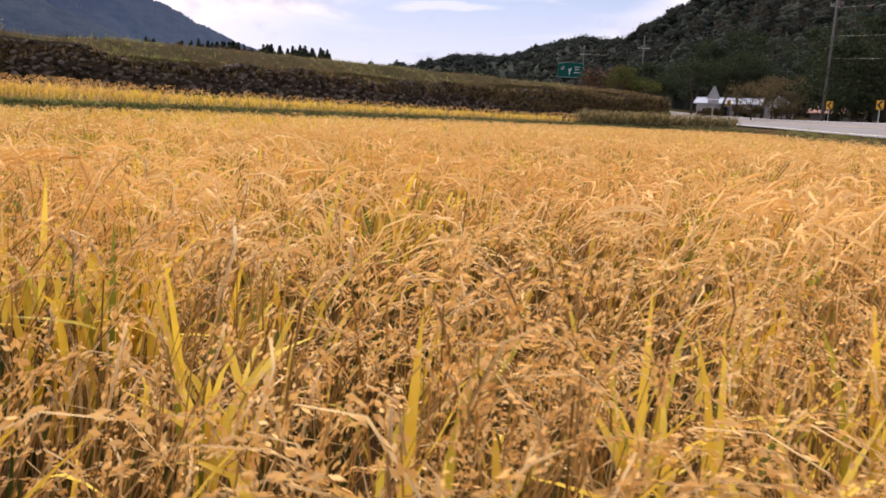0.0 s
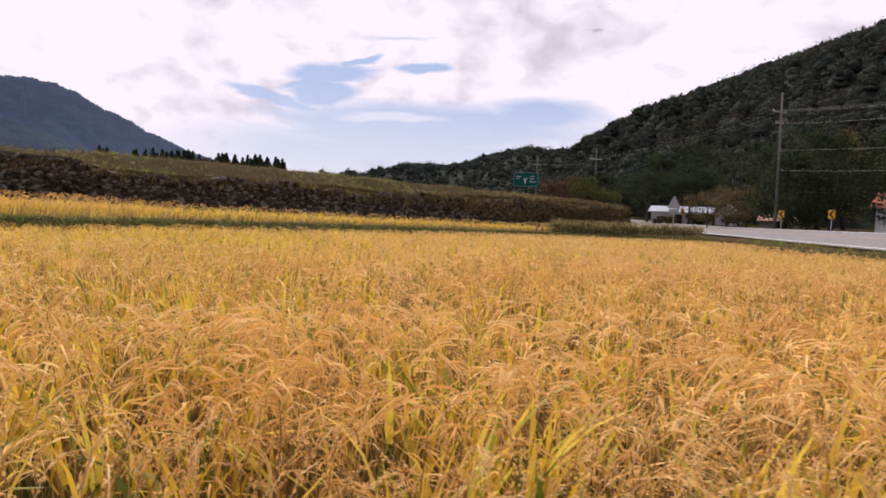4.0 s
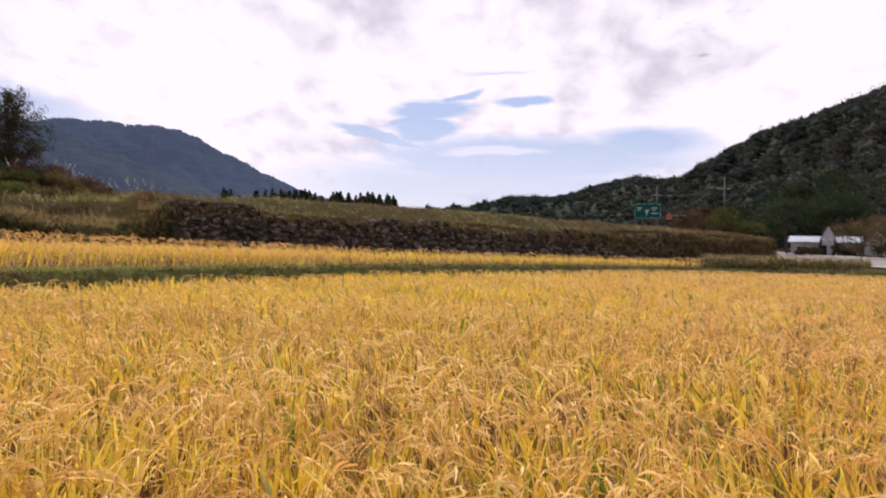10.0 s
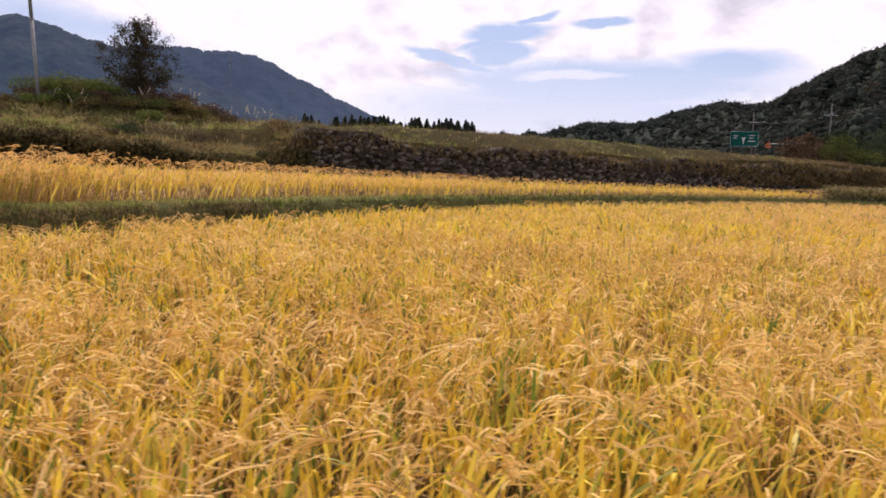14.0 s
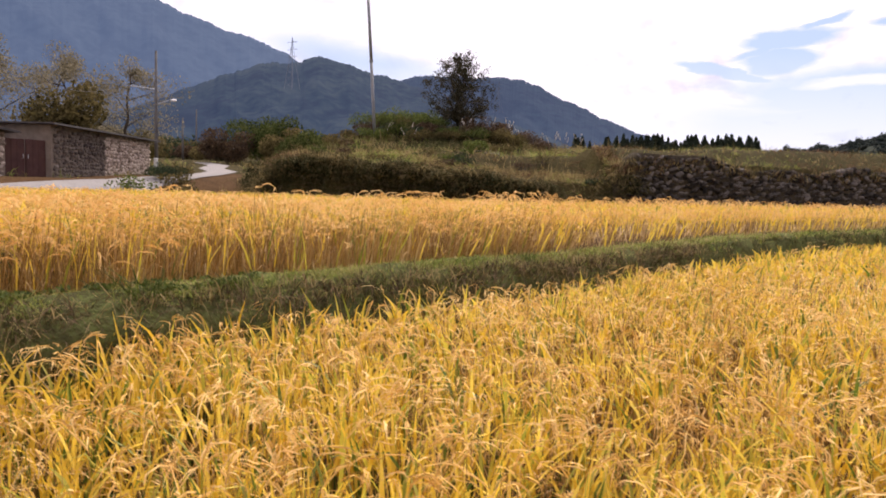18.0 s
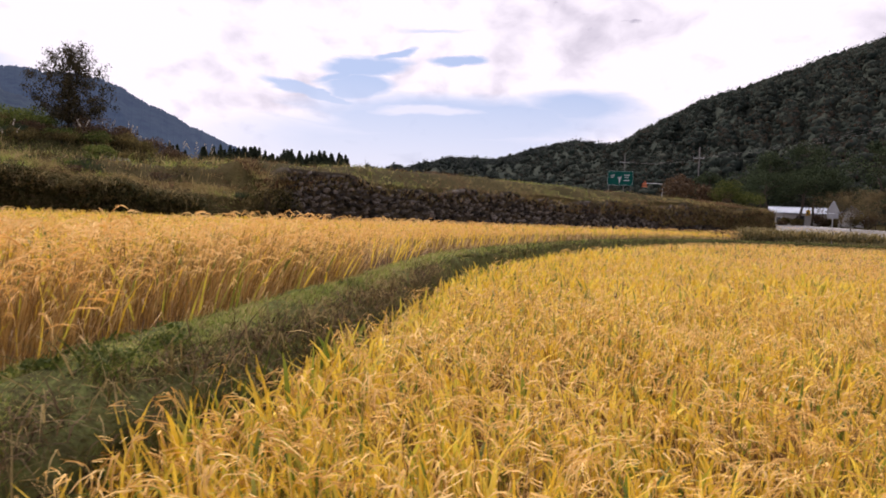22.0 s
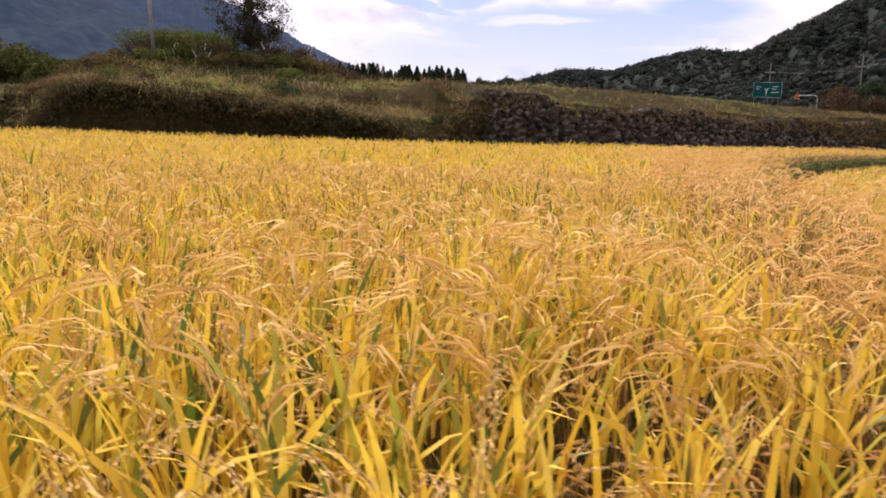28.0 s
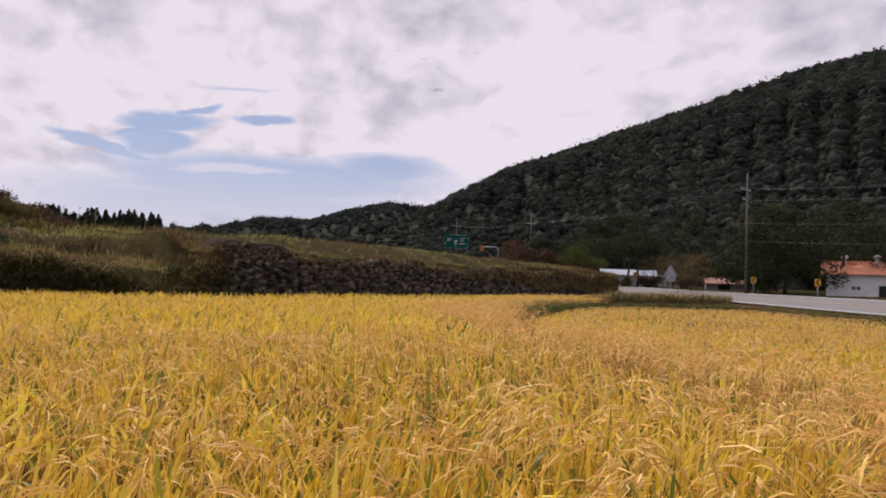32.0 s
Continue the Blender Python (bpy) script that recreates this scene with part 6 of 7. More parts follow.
def plumes():
    rng = np.random.default_rng(81)
    spots = [(-36.7, 36.1), (-36.3, 36.4), (-28.4, 41.0), (-27.9, 41.2), (-26.7, 41.7), (-26.2, 41.9), (-28.5, 40.6), (-29.6, 40.3), (-27.3, 40.6), (-25.4, 41.6), (-33.0, 34.4), (-31.2, 34.0), (-29.0, 36.2), (-24.6, 41.8), (-28.2, 39.6)]
    for k, (x, y) in enumerate(spots):
        t = thing("pampas_grass", pose(x, y, float(height(x, y))), "pampas grass with pale feathery plumes on the mound", "pampas grass", "pampas grass on the mound")
        v, f = tuft(500 + k, 26, 0.7, 0.5, 0.012, 0.9)
        ob = mesh_object("blades", v, f, M["drygrass"])
        ob.parent = t
        for j in range(3):
            a, r = rng.random() * 6.28, 0.25 * rng.random() + 0.1
            h = 0.55 + 0.4 * rng.random()
            bm = bmesh.new()
            tube(bm, [(0, 0, 0), (math.cos(a) * r * 0.5, math.sin(a) * r * 0.5, h * 0.6), (math.cos(a) * r, math.sin(a) * r, h)], [0.008, 0.006, 0.004], 4)
            st = part("stalk", bm, M["drygrass"], t)
            pts = np.array([[math.cos(a) * (r + 0.05 * q), math.sin(a) * (r + 0.05 * q), h + 0.09 * q] for q in range(4)])
            v, f = leaf_cloud(rng, pts, np.tile([0.035, 0.035, 0.06], (4, 1)), 24, 0.06, 0.2, 0.0)
            pl = mesh_object("plume", v, f, M["plume"])
            pl.parent = st


plumes()


# ---------------------------------------------------------------- built things
def facing(x, y, tx=-9.0, ty=0.0):
    """The turn, in degrees, that brings a thing's -y face towards a place."""
    return math.degrees(math.atan2(tx - x, -(ty - y)))


def ground_z(x, y):
    return float(height(x, y))


def direction_sign():
    x, y = 19.85, 128.4
    z = ground_z(x, y)
    t = thing("direction_sign", pose(x, y, z, 0, 0, facing(x, y)), "large green direction sign on two steel posts", "road sign")
    base = 8.25 - z
    b = part("panel", boxed(-2.15, 2.15, -0.06, 0.04, base, base + 2.5, bevel=0.02), M["sign_green"], t, "dark green panel with a white rim")
    for sx in (-1.9, 1.75):
        part("post", tubed([(sx, 0.12, -0.3), (sx, 0.12, base + 2.2)], [0.07, 0.06], 8), M["pole"], t)
    for nm, (x0, x1, z0, z1) in {"rim_top": (-2.08, 2.08, 2.41, 2.43), "rim_bottom": (-2.08, 2.08, 0.07, 0.09), "rim_side": (-2.08, -2.06, 0.1, 2.4), "rim_end": (2.06, 2.08, 0.1, 2.4)}.items():
        part(nm, boxed(x0, x1, -0.068, -0.06, base + z0, base + z1), M["white"], b)
    # forked arrow
    bm = bmesh.new()
    turn = pose(0, 0, 0, 90, 0, 0)
    prism(bm, [(-0.20, 0.5), (-0.11, 0.5), (-0.08, 1.05), (0.22, 1.55), (0.13, 1.60), (-0.13, 1.18), (-0.34, 1.5), (-0.42, 1.45), (-0.18, 1.03)], 0.062, 0.070, Matrix.Translation((0, 0, base)) @ turn)
    part("arrow", bm, M["white"], b, "white forked arrow")
    for x0, w, z0 in ((-1.65, 0.7, 1.7), (-1.65, 0.5, 1.35), (0.65, 0.9, 1.75), (0.65, 0.7, 1.35), (0.55, 1.1, 0.85)):
        part("lettering_bar", boxed(x0, x0 + w, -0.069, -0.06, base + z0, base + z0 + 0.07), M["white"], b)


direction_sign()


def warning_sign():
    x, y = 23.45, 116.2
    z = ground_z(x, y)
    h = 8.22 - z
    t = thing("warning_sign", pose(x, y, z, 0, 0, facing(x, y)), "orange triangular warning sign on a curved steel arm", "road sign")
    part("post", tubed([(0, 0, -0.3), (0, 0, h - 0.4), (-0.12, 0, h - 0.1), (-0.5, 0, h)], [0.09, 0.08, 0.07, 0.06], 8), M["metal"], t)
    part("arm", tubed([(-0.5, 0, h), (-2.9, 0, h - 0.02)], [0.06, 0.05], 8), M["metal"], t)
    bm = prism(bmesh.new(), [(-0.4, 0.1), (0.4, 0.1), (0, 0.75)], 0.04, 0.08, Matrix.Translation((-2.7, 0, h - 0.35)) @ pose(0, 0, 0, 90, 0, 0))
    p = part("triangle", bm, M["orange"], t, "orange triangle")
    bm = prism(bmesh.new(), [(-0.07, 0.25), (0.07, 0.25), (0.07, 0.6), (-0.07, 0.6)], 0.082, 0.09, Matrix.Translation((-2.7, 0, h - 0.35)) @ pose(0, 0, 0, 90, 0, 0))
    part("mark", bm, M["black"], p)
    part("plate", boxed(-3.1, -2.3, -0.07, -0.03, h - 0.62, h - 0.40, bevel=0.01), M["orange"], t)


warning_sign()


def utility_pole(x, y, top, label, arms=2, heading=0.0, thick=0.17, z=None, transformer=False):
    z = ground_z(x, y) if z is None else z
    h = top - z
    t = thing("utility_pole", pose(x, y, z, 0, 0, heading), label, "utility pole", "utility poles")
    part("pole", tubed([(0, 0, -0.4), (0, 0, h * 0.5), (0, 0, h)], [thick, thick * 0.82, thick * 0.6], 10), M["pole"], t, smooth=True)
    for k in range(arms):
        q = h - 1.75 - 1.0 * k
        w = 0.95 - 0.35 * k
        a = part("crossarm", boxed(-w, w, 0.10, 0.17, q, q + 0.07, bevel=0.008), M["metal"], t)
        for sx in (-w + 0.08, -w * 0.35, w * 0.35, w - 0.08):
            part("insulator", tubed([(sx, 0.145, q + 0.09), (sx, 0.145, q + 0.17), (sx, 0.145, q + 0.28)], [0.03, 0.04, 0.02], 8), M["greysign"], a)
    if transformer:
        part("switch_box", boxed(0.5, 0.95, 0.0, 0.3, h - 2.6, h - 2.2, bevel=0.03), M["pole"], t)
    return t


def wire(points, sag, r=0.007, label="slack overhead power cable between poles"):
    pts = []
    for a, b in zip(points, points[1:]):
        a, b = Vector(a), Vector(b)
        for k in range(13):
            f = k / 12
            p = a.lerp(b, f)
            p.z -= sag * 4 * f * (1 - f)
            if not pts or (pts[-1] - p).length > 1e-4:
                pts.append(p)
    ob = part("power_line", tubed(pts, [r] * len(pts), 5), M["wire"])
    tagged(ob, label, "power line", "power lines")


POLE_R, POLE_F, POLE_S = (31.7, 65.0), (28.13, 113.9), (24.7, 145.2)
utility_pole(*POLE_R, 14.2, "concrete utility pole with crossarms beside the road", 2, 28, 0.13, transformer=True)
utility_pole(*POLE_F, 13.9, "distant concrete utility pole with a crossarm", 1, 10, 0.13)
utility_pole(*POLE_S, 15.3, "distant concrete utility pole beyond the green sign", 1, 10, 0.13)
utility_pole(46.0, 105.5, 9.4, "thin concrete pole behind the blue-roofed house", 0, 20, 0.13)
utility_pole(-85.4, 66.4, 9.8, "thin concrete pole along the village lane", 0, 0, 0.14)
utility_pole(-102.5, 84.1, 13.1, "thin concrete pole along the village lane", 0, 0, 0.16)
lamp_pole = utility_pole(-48.9, 32.3, 9.8, "concrete utility pole with a street lamp by the shed", 0, 40, 0.12)
_h = 9.8 - ground_z(-48.9, 32.3)
part("bracket", tubed([(0, 0, _h - 2.35), (-1.5, -0.3, _h - 2.25)], [0.035, 0.03], 6), M["metal"], lamp_pole)
part("lamp_arm", tubed([(0, 0, _h - 3.3), (1.0, -0.5, _h - 3.0)], [0.03, 0.025], 6), M["metal"], lamp_pole)
_b = bmesh.new()
bmesh.ops.create_icosphere(_b, subdivisions=2, radius=0.14, matrix=Matrix.Translation((1.15, -0.58, _h - 3.05)) @ Matrix.Diagonal((1.5, 0.9, 0.6, 1)))
part("lamp_head", _b, M["white"], lamp_pole, "white lamp head", True)
_b = bmesh.new()
box(_b, -0.12, 0.12, -0.22, -0.12, 0.3, 0.95, bevel=0.03)
part("wrapping", _b, M["white"], lamp_pole, "white board tied to the pole's foot")

R0, F0, S0, OUT = Vector((*POLE_R, 12.4)), Vector((*POLE_F, 12.2)), Vector((*POLE_S, 13.6)), Vector((49.0, 26.0, 12.6))
for o, dz in ((-1.0, 0.2), (0.0, 0.2), (1.0, 0.2)):
    sh = Vector((o, 0.1, dz))
    wire([S0 + sh, F0 + sh, R0 + sh], 0.7)
    wire([R0 + sh, OUT + sh], 0.9, 0.010)
for dz in (-1.0, -3.3, -5.1):
    wire([R0 + Vector((0.15, 0, dz)), OUT + Vector((0.3, 0, dz))], 0.7, 0.014)
wire([(-48.9, 32.3, 7.0), (-60, 16, 9.5)], 0.8, 0.012, "slack cable strung from the village pole")


def mast():
    z = ground_z(-33.95, 34.75)
    t = thing("steel_mast", pose(-33.95, 34.75, z - 0.1), "tall slightly leaning grey steel mast on the mound", "mast")
    top = Vector((-0.33, -0.46, 12.25 - z))
    part("lower_pole", tubed([(0, 0, -0.2), top * 0.55], [0.09, 0.085], 12), M["mast"], t, smooth=True)
    part("upper_pole", tubed([top * 0.55, top], [0.088, 0.08], 12), M["mast"], t, smooth=True)
    part("collar", tubed([top * 0.54, top * 0.56], [0.105, 0.105], 12), M["mast"], t)


mast()


def chevron(x, y, z, base, heading):
    t = thing("chevron_sign", pose(x, y, base, 0, 0, heading), "yellow curve sign with a black chevron on a post", "road sign", "chevron signs")
    h = z - base
    part("post", tubed([(0, 0.05, -0.2), (0, 0.05, h + 0.2)], [0.035, 0.035], 8), M["metal"], t)
    p = part("panel", boxed(-0.23, 0.23, -0.02, 0.02, h - 0.32, h + 0.32, bevel=0.008), M["yellow"], t)
    bm = prism(bmesh.new(), [(-0.18, 0.0), (0.04, 0.28), (0.2, 0.28), (-0.02, 0.0), (0.2, -0.28), (0.04, -0.28)], 0.022, 0.028, Matrix.Translation((0, 0, h)) @ pose(0, 0, 0, 90, 0, 0))
    part("arrow", bm, M["black"], p)
    return t


chevron(31.45, 63.5, 3.38, ground_z(31.45, 63.5), facing(31.45, 63.5))
chevron(29.9, 53.3, 3.18, ground_z(29.9, 53.3), facing(29.9, 53.3))
chevron(31.4, 86.2, 3.95, ground_z(31.4, 86.2), facing(31.4, 86.2))


def triangle_sign():
    x, y = 21.3, 62.0
    z = ground_z(x, y)
    t = thing("triangle_sign", pose(x, y, z, 0, 0, facing(x, y)), "grey back of a triangular road sign on a post", "road sign")
    h = 4.35 - z
    part("post", tubed([(0, 0.04, -0.2), (0, 0.04, h - 0.1)], [0.04, 0.04], 8), M["metal"], t)
    bm = prism(bmesh.new(), [(-0.55, 0), (0.55, 0), (0.06, 1.0), (-0.06, 1.0)], 0.0, 0.03, Matrix.Translation((0, 0, h - 0.95)) @ pose(0, 0, 0, 90, 0, 0))
    part("plate", bm, M["greysign"], t)
    part("lower_plate", boxed(-0.42, 0.42, -0.03, 0.0, h - 1.42, h - 1.0, bevel=0.008), M["greysign"], t)
    part("brace", boxed(-0.4, 0.4, 0.0, 0.03, h - 0.75, h - 0.7), M["metal"], t)


triangle_sign()


def gabled(name, x, y, heading, length, depth, eaves, ridge, wall_mat, roof_mat, label, openings, ribs=0, over=0.35, z=None, vents=0):
    """A house with a ridge along its length; its -y wall holds the openings (x0, x1, z0, z1, kind)."""
    z = ground_z(x, y) - 0.15 if z is None else z
    t = thing(name, pose(x, y, z, 0, 0, heading), label, "building")
    hl, hd, w = length / 2, depth / 2, 0.18
    # front wall in pieces round the openings
    xs = sorted({-hl, hl, *[o[0] for o in openings], *[o[1] for o in openings]})
    for a, b in zip(xs, xs[1:]):
        cuts = sorted((o[2], o[3]) for o in openings if o[0] <= a + 1e-6 and o[1] >= b - 1e-6)
        lo = -0.3
        for c0, c1 in cuts:
            if c0 > lo + 0.01:
                part("wall_panel", boxed(a, b, -hd, -hd + w, lo, c0), wall_mat, t)
            lo = c1
        part("wall_panel", boxed(a, b, -hd, -hd + w, lo, eaves), wall_mat, t)
    part("back_wall", boxed(-hl, hl, hd - w, hd, -0.3, eaves), wall_mat, t)
    for nm, sx in (("gable_wall", -hl), ("gable_wall", hl - w)):
        bm = bmesh.new()
        prism(bm, [(-hd + w, -0.3), (hd - w, -0.3), (hd - w, eaves), (0, ridge - 0.12), (-hd + w, eaves)], 0, w, Matrix.Translation((sx, 0, 0)) @ Matrix(((0, 0, 1, 0), (1, 0, 0, 0), (0, 1, 0, 0), (0, 0, 0, 1))))
        part(nm, bm, wall_mat, t)
    slope = (ridge - eaves) / hd
    for sy in (-1, 1):
        bm = bmesh.new()
        e = hd + over
        outline = [(0, ridge), (sy * e, ridge - slope * e), (sy * e, ridge - slope * e + 0.08), (0, ridge + 0.09)]
        prism(bm, outline if sy > 0 else outline[::-1], -hl - over, hl + over, Matrix(((0, 0, 1, 0), (1, 0, 0, 0), (0, 1, 0, 0), (0, 0, 0, 1))))
        r = part("roof_slope", bm, roof_mat, t)
        if ribs and sy < 0:
            for k in range(ribs):
                q = -hl - over + 0.1 + (length + 2 * over - 0.2) * k / (ribs - 1)
                bm = bmesh.new()
                prism(bm, [(0, ridge + 0.085), (-e, ridge - slope * e + 0.075), (-e, ridge - slope * e + 0.12), (0, ridge + 0.13)], q - 0.03, q + 0.03, Matrix(((0, 0, 1, 0), (1, 0, 0, 0), (0, 1, 0, 0), (0, 0, 0, 1))))
                part("rib", bm, roof_mat, r)
    part("ridge_cap", boxed(-hl - over, hl + over, -0.12, 0.12, ridge + 0.06, ridge + 0.14, bevel=0.03), roof_mat, t)
    for o in openings:
        kind = o[4]
        if kind == "window":
            wn = part("window", boxed(o[0], o[1], -hd + 0.05, -hd + 0.09, o[2], o[3]), M["glass"], t)
            for x0, x1, z0, z1 in ((o[0], o[1], o[2], o[2] + 0.06), (o[0], o[1], o[3] - 0.06, o[3]), (o[0], o[0] + 0.06, o[2], o[3]), (o[1] - 0.06, o[1], o[2], o[3]), ((o[0] + o[1]) / 2 - 0.03, (o[0] + o[1]) / 2 + 0.03, o[2], o[3])):
                part("frame", boxed(x0, x1, -hd + 0.0, -hd + 0.05, z0, z1), M["white"], wn)
        else:
            # a black panel set inside the opening stands in for the unlit interior
            part("dark_doorway", boxed(o[0], o[1], -hd + 0.35, -hd + 0.4, o[2], o[3]), M["black"], t)
    for k in range(vents):
        q = -hl + 1.6 + k * 2.9
        v = part("ventilator", tubed([(q, -0.5, ridge - 0.3), (q, -0.5, ridge + 0.28)], [0.2, 0.2], 12), M["white"], t, "white turbine ventilator")
        bm = bmesh.new()
        bmesh.ops.create_icosphere(bm, subdivisions=2, radius=0.36, matrix=Matrix.Translation((q, -0.5, ridge + 0.48)) @ Matrix.Diagonal((1, 1, 0.75, 1)))
        part("turbine", bm, M["white"], v, "", True)
        part("cap", tubed([(q, -0.5, ridge + 0.68), (q, -0.5, ridge + 0.78)], [0.2, 0.05], 12), M["white"], v)
    return t


gabled("blue_roofed_house", 33.8, 92.6, facing(33.8, 92.6), 7.0, 4.8, 1.75, 2.4, M["wall_cream"], M["roof_blue"], "low cream house with a pale blue roof behind pines",
       [(-2.9, -1.7, 0.5, 1.25, "window"), (-0.6, 0.3, -0.1, 1.4, "door"), (1.3, 2.7, 0.5, 1.25, "window")], ribs=13, z=2.25)
gabled("red_roofed_barn", 48.0, 59.5, facing(48.0, 59.5), 17.0, 6.0, 2.35, 3.55, M["wall_white"], M["roof_red"], "long whitewashed barn with an orange metal roof",
       [(-6.3, -5.4, 0.6, 1.1, "window"), (-3.9, -2.5, -0.1, 1.15, "door"), (1.0, 2.4, 0.5, 1.2, "window"), (5.0, 6.4, 0.5, 1.2, "window")], ribs=22, vents=5, over=0.5)
gabled("pink_roofed_shed", 41.6, 81.5, facing(41.6, 81.5), 5.2, 4.0, 0.9, 1.5, M["lane"], M["roof_faded"], "small low shed with a faded red roof", [(-1.2, 0.2, -0.1, 0.8, "door")], ribs=9)
gabled("grey_shed", 39.2, 91.0, facing(39.2, 91.0) + 88, 3.6, 2.8, 1.5, 2.5, M["wall_white"], M["roof_blue"], "small pale gabled shed beside the blue-roofed house", [(-1.6, -0.6, -0.1, 1.0, "door")], ribs=8)


def stone_shed(name, a, b, low, high_a, high_b, label, tone, seed, roof=True, dark_to=0.0):
    """A cobble-walled shed whose long wall runs from a to b, with a sheet roof that overhangs it."""
    a, b = Vector((*a, 0)), Vector((*b, 0))
    way = (b - a).normalized()
    heading = math.degrees(math.atan2(way.y, way.x))
    ln = (b - a).length
    z = min(ground_z(a.x, a.y), ground_z(b.x, b.y)) - 0.2
    t = thing(name, Matrix.Translation((a.x, a.y, z)) @ pose(0, 0, 0, 0, 0, heading), label, "shed")
    ha, hb = high_a - z, high_b - z
    bm = prism(bmesh.new(), [(0, 0), (ln, 0), (ln, hb), (0, ha)], -4.0, 0.0, pose(0, 0, 0, 90, 0, 0))
    w = part("wall", bm, M["mortar"], t)
    rng = np.random.default_rng(seed)
    shapes = []
    for k in range(6):
        q = bmesh.new()
        bmesh.ops.create_icosphere(q, subdivisions=1, radius=1.0)
        for v in q.verts:
            v.co = v.co * (1 + rng.normal(0, 0.12))
        me = bpy.data.meshes.new("cobble")
        q.to_mesh(me)
        q.free()
        dark = me.copy()
        me.materials.append(tone)
        dark.materials.append(M["cobble_dark"])
        shapes.append((me, dark))
    n, rest = 0, {tone: ([], []), M["cobble_dark"]: ([], [])}
    zz = 0.2
    while zz < max(ha, hb):
        x = 0.1 + 0.1 * rng.random()
        while x < ln - 0.12:
            s = 0.07 + 0.11 * rng.random() ** 1.6
            up = zz + rng.normal(0, 0.035)
            if up < ha + (hb - ha) * x / ln - 0.1:
                # cobbles up to dark_to along the wall take the darker colour
                me = shapes[rng.integers(0, 6)][int(x < ln * dark_to)]
                m = Matrix.Translation((x + s, -0.01 + rng.normal(0, 0.015), up)) @ Euler((0, rng.normal(0, 0.5), 0)).to_matrix().to_4x4() @ Matrix.Diagonal((s, 0.09, 0.075 + 0.05 * rng.random(), 1))
                if n < 298:
                    st = new("cobble", me)
                    st.parent, st.matrix_basis = w, m
                    n += 1
                else:
                    stones, faces = rest[me.materials[0]]
                    faces.append(np.array([list(q.vertices) for q in me.polygons]) + sum(len(q) for q in stones))
                    stones.append(np.array([m @ q.co for q in me.vertices]))
            x += 1.9 * s
        zz += 0.185
    for stuff, (stones, faces) in rest.items():
        if stones:
            ob = mesh_object("cobbles", np.concatenate(stones), np.concatenate(faces), stuff)
            ob.parent = w
            tagged(ob, "dark cobbles" if stuff != tone else "mixed pale and dark cobbles", kind="stuff")
    if roof:
        bm = prism(bmesh.new(), [(-0.5, ha + 0.02), (ln + 0.5, hb + 0.02), (ln + 0.5, hb + 0.08), (-0.5, ha + 0.08)], -4.3, 0.45, pose(0, 0, 0, 90, 0, 0))
        r = part("roof", bm, M["roof_dark"], t, "dark corrugated sheet roof")
        part("eaves_board", prism(bmesh.new(), [(-0.5, ha - 0.02), (ln + 0.5, hb - 0.02), (ln + 0.5, hb + 0.05), (-0.5, ha + 0.05)], 0.45, 0.49, pose(0, 0, 0, 90, 0, 0)), M["roof_dark"], r)
    return t


stone_shed("stone_shed", (-43.6, 21.9), (-48.3, 31.3), 0, 4.25, 4.15, "fieldstone shed, half dark and half pale, by the lane", M["cobble_pale"], 91, dark_to=0.47)
stone_shed("stone_barn", (-43.9, 14.0), (-43.4, 19.6), 0, 4.7, 3.7, "pale cobble-walled barn beside a rusty gate", M["cobble"], 92)


def gate():
    a, b = Vector((-43.5, 19.7, 0)), Vector((-43.6, 21.8, 0))
    z = ground_z(-43.5, 20.7)
    t = thing("metal_gate", Matrix.Translation((a.x - 0.25, a.y, z)) @ pose(0, 0, 0, 0, 0, math.degrees(math.atan2(b.y - a.y, b.x - a.x))), "closed rusty brown double gate between the sheds", "gate")
    ln = (b - a).length
    for k in range(2):
        x0 = ln * k / 2
        leaf = part("leaf", boxed(x0 + 0.03, x0 + ln / 2 - 0.03, -0.03, 0.03, 0.02, 1.75, bevel=0.01), M["gate"], t)
        for j in range(4):
            q = x0 + 0.1 + (ln / 2 - 0.2) * j / 3
            part("rib", boxed(q - 0.02, q + 0.02, -0.05, -0.03, 0.1, 1.7), M["gate"], leaf)
        part("handle", tubed([(ln / 2 - 0.12 + 0.24 * k, -0.07, 0.85), (ln / 2 - 0.12 + 0.24 * k, -0.07, 1.05)], [0.015, 0.015], 6), M["metal"], leaf)


gate()


def lane():
    at, way, s = along(LANE, 0.8)
    left = np.stack([-way[:, 1], way[:, 0]], 1)
    V = []
    for o in (-1.0, 0, 1.0):
        p = at + left * o
        V.append(np.column_stack([p, height(p[:, 0], p[:, 1]) + 0.05]))
    V = np.stack(V, 1)
    n = len(at)
    i = (np.arange(n - 1)[:, None] * 3 + np.arange(2)[None]).ravel()
    ob = mesh_object("lane", V.reshape(-1, 3), np.stack([i, i + 1, i + 4, i + 3], 1), M["lane"])
    tagged(ob, "pale concrete lane curving into the village", "lane", kind="structure")


lane()


def rock(x, y, sx, sy, sz, turn, label, seed, mat):
    rng = np.random.default_rng(seed)
    bm = bmesh.new()
    bmesh.ops.create_icosphere(bm, subdivisions=2, radius=1.0)
    for v in bm.verts:
        v.co = Vector([math.copysign(abs(q) ** 0.6, q) for q in v.co]) * (1 + rng.normal(0, 0.06))
        v.co = Vector((v.co.x * sx, v.co.y * sy, v.co.z * sz))
    ob = part("rock", bm, mat)
    ob.matrix_basis = pose(x, y, ground_z(x, y) + sz * 0.6, 0, 0, turn)
    tagged(ob, label, "rock", "rocks on the bank")


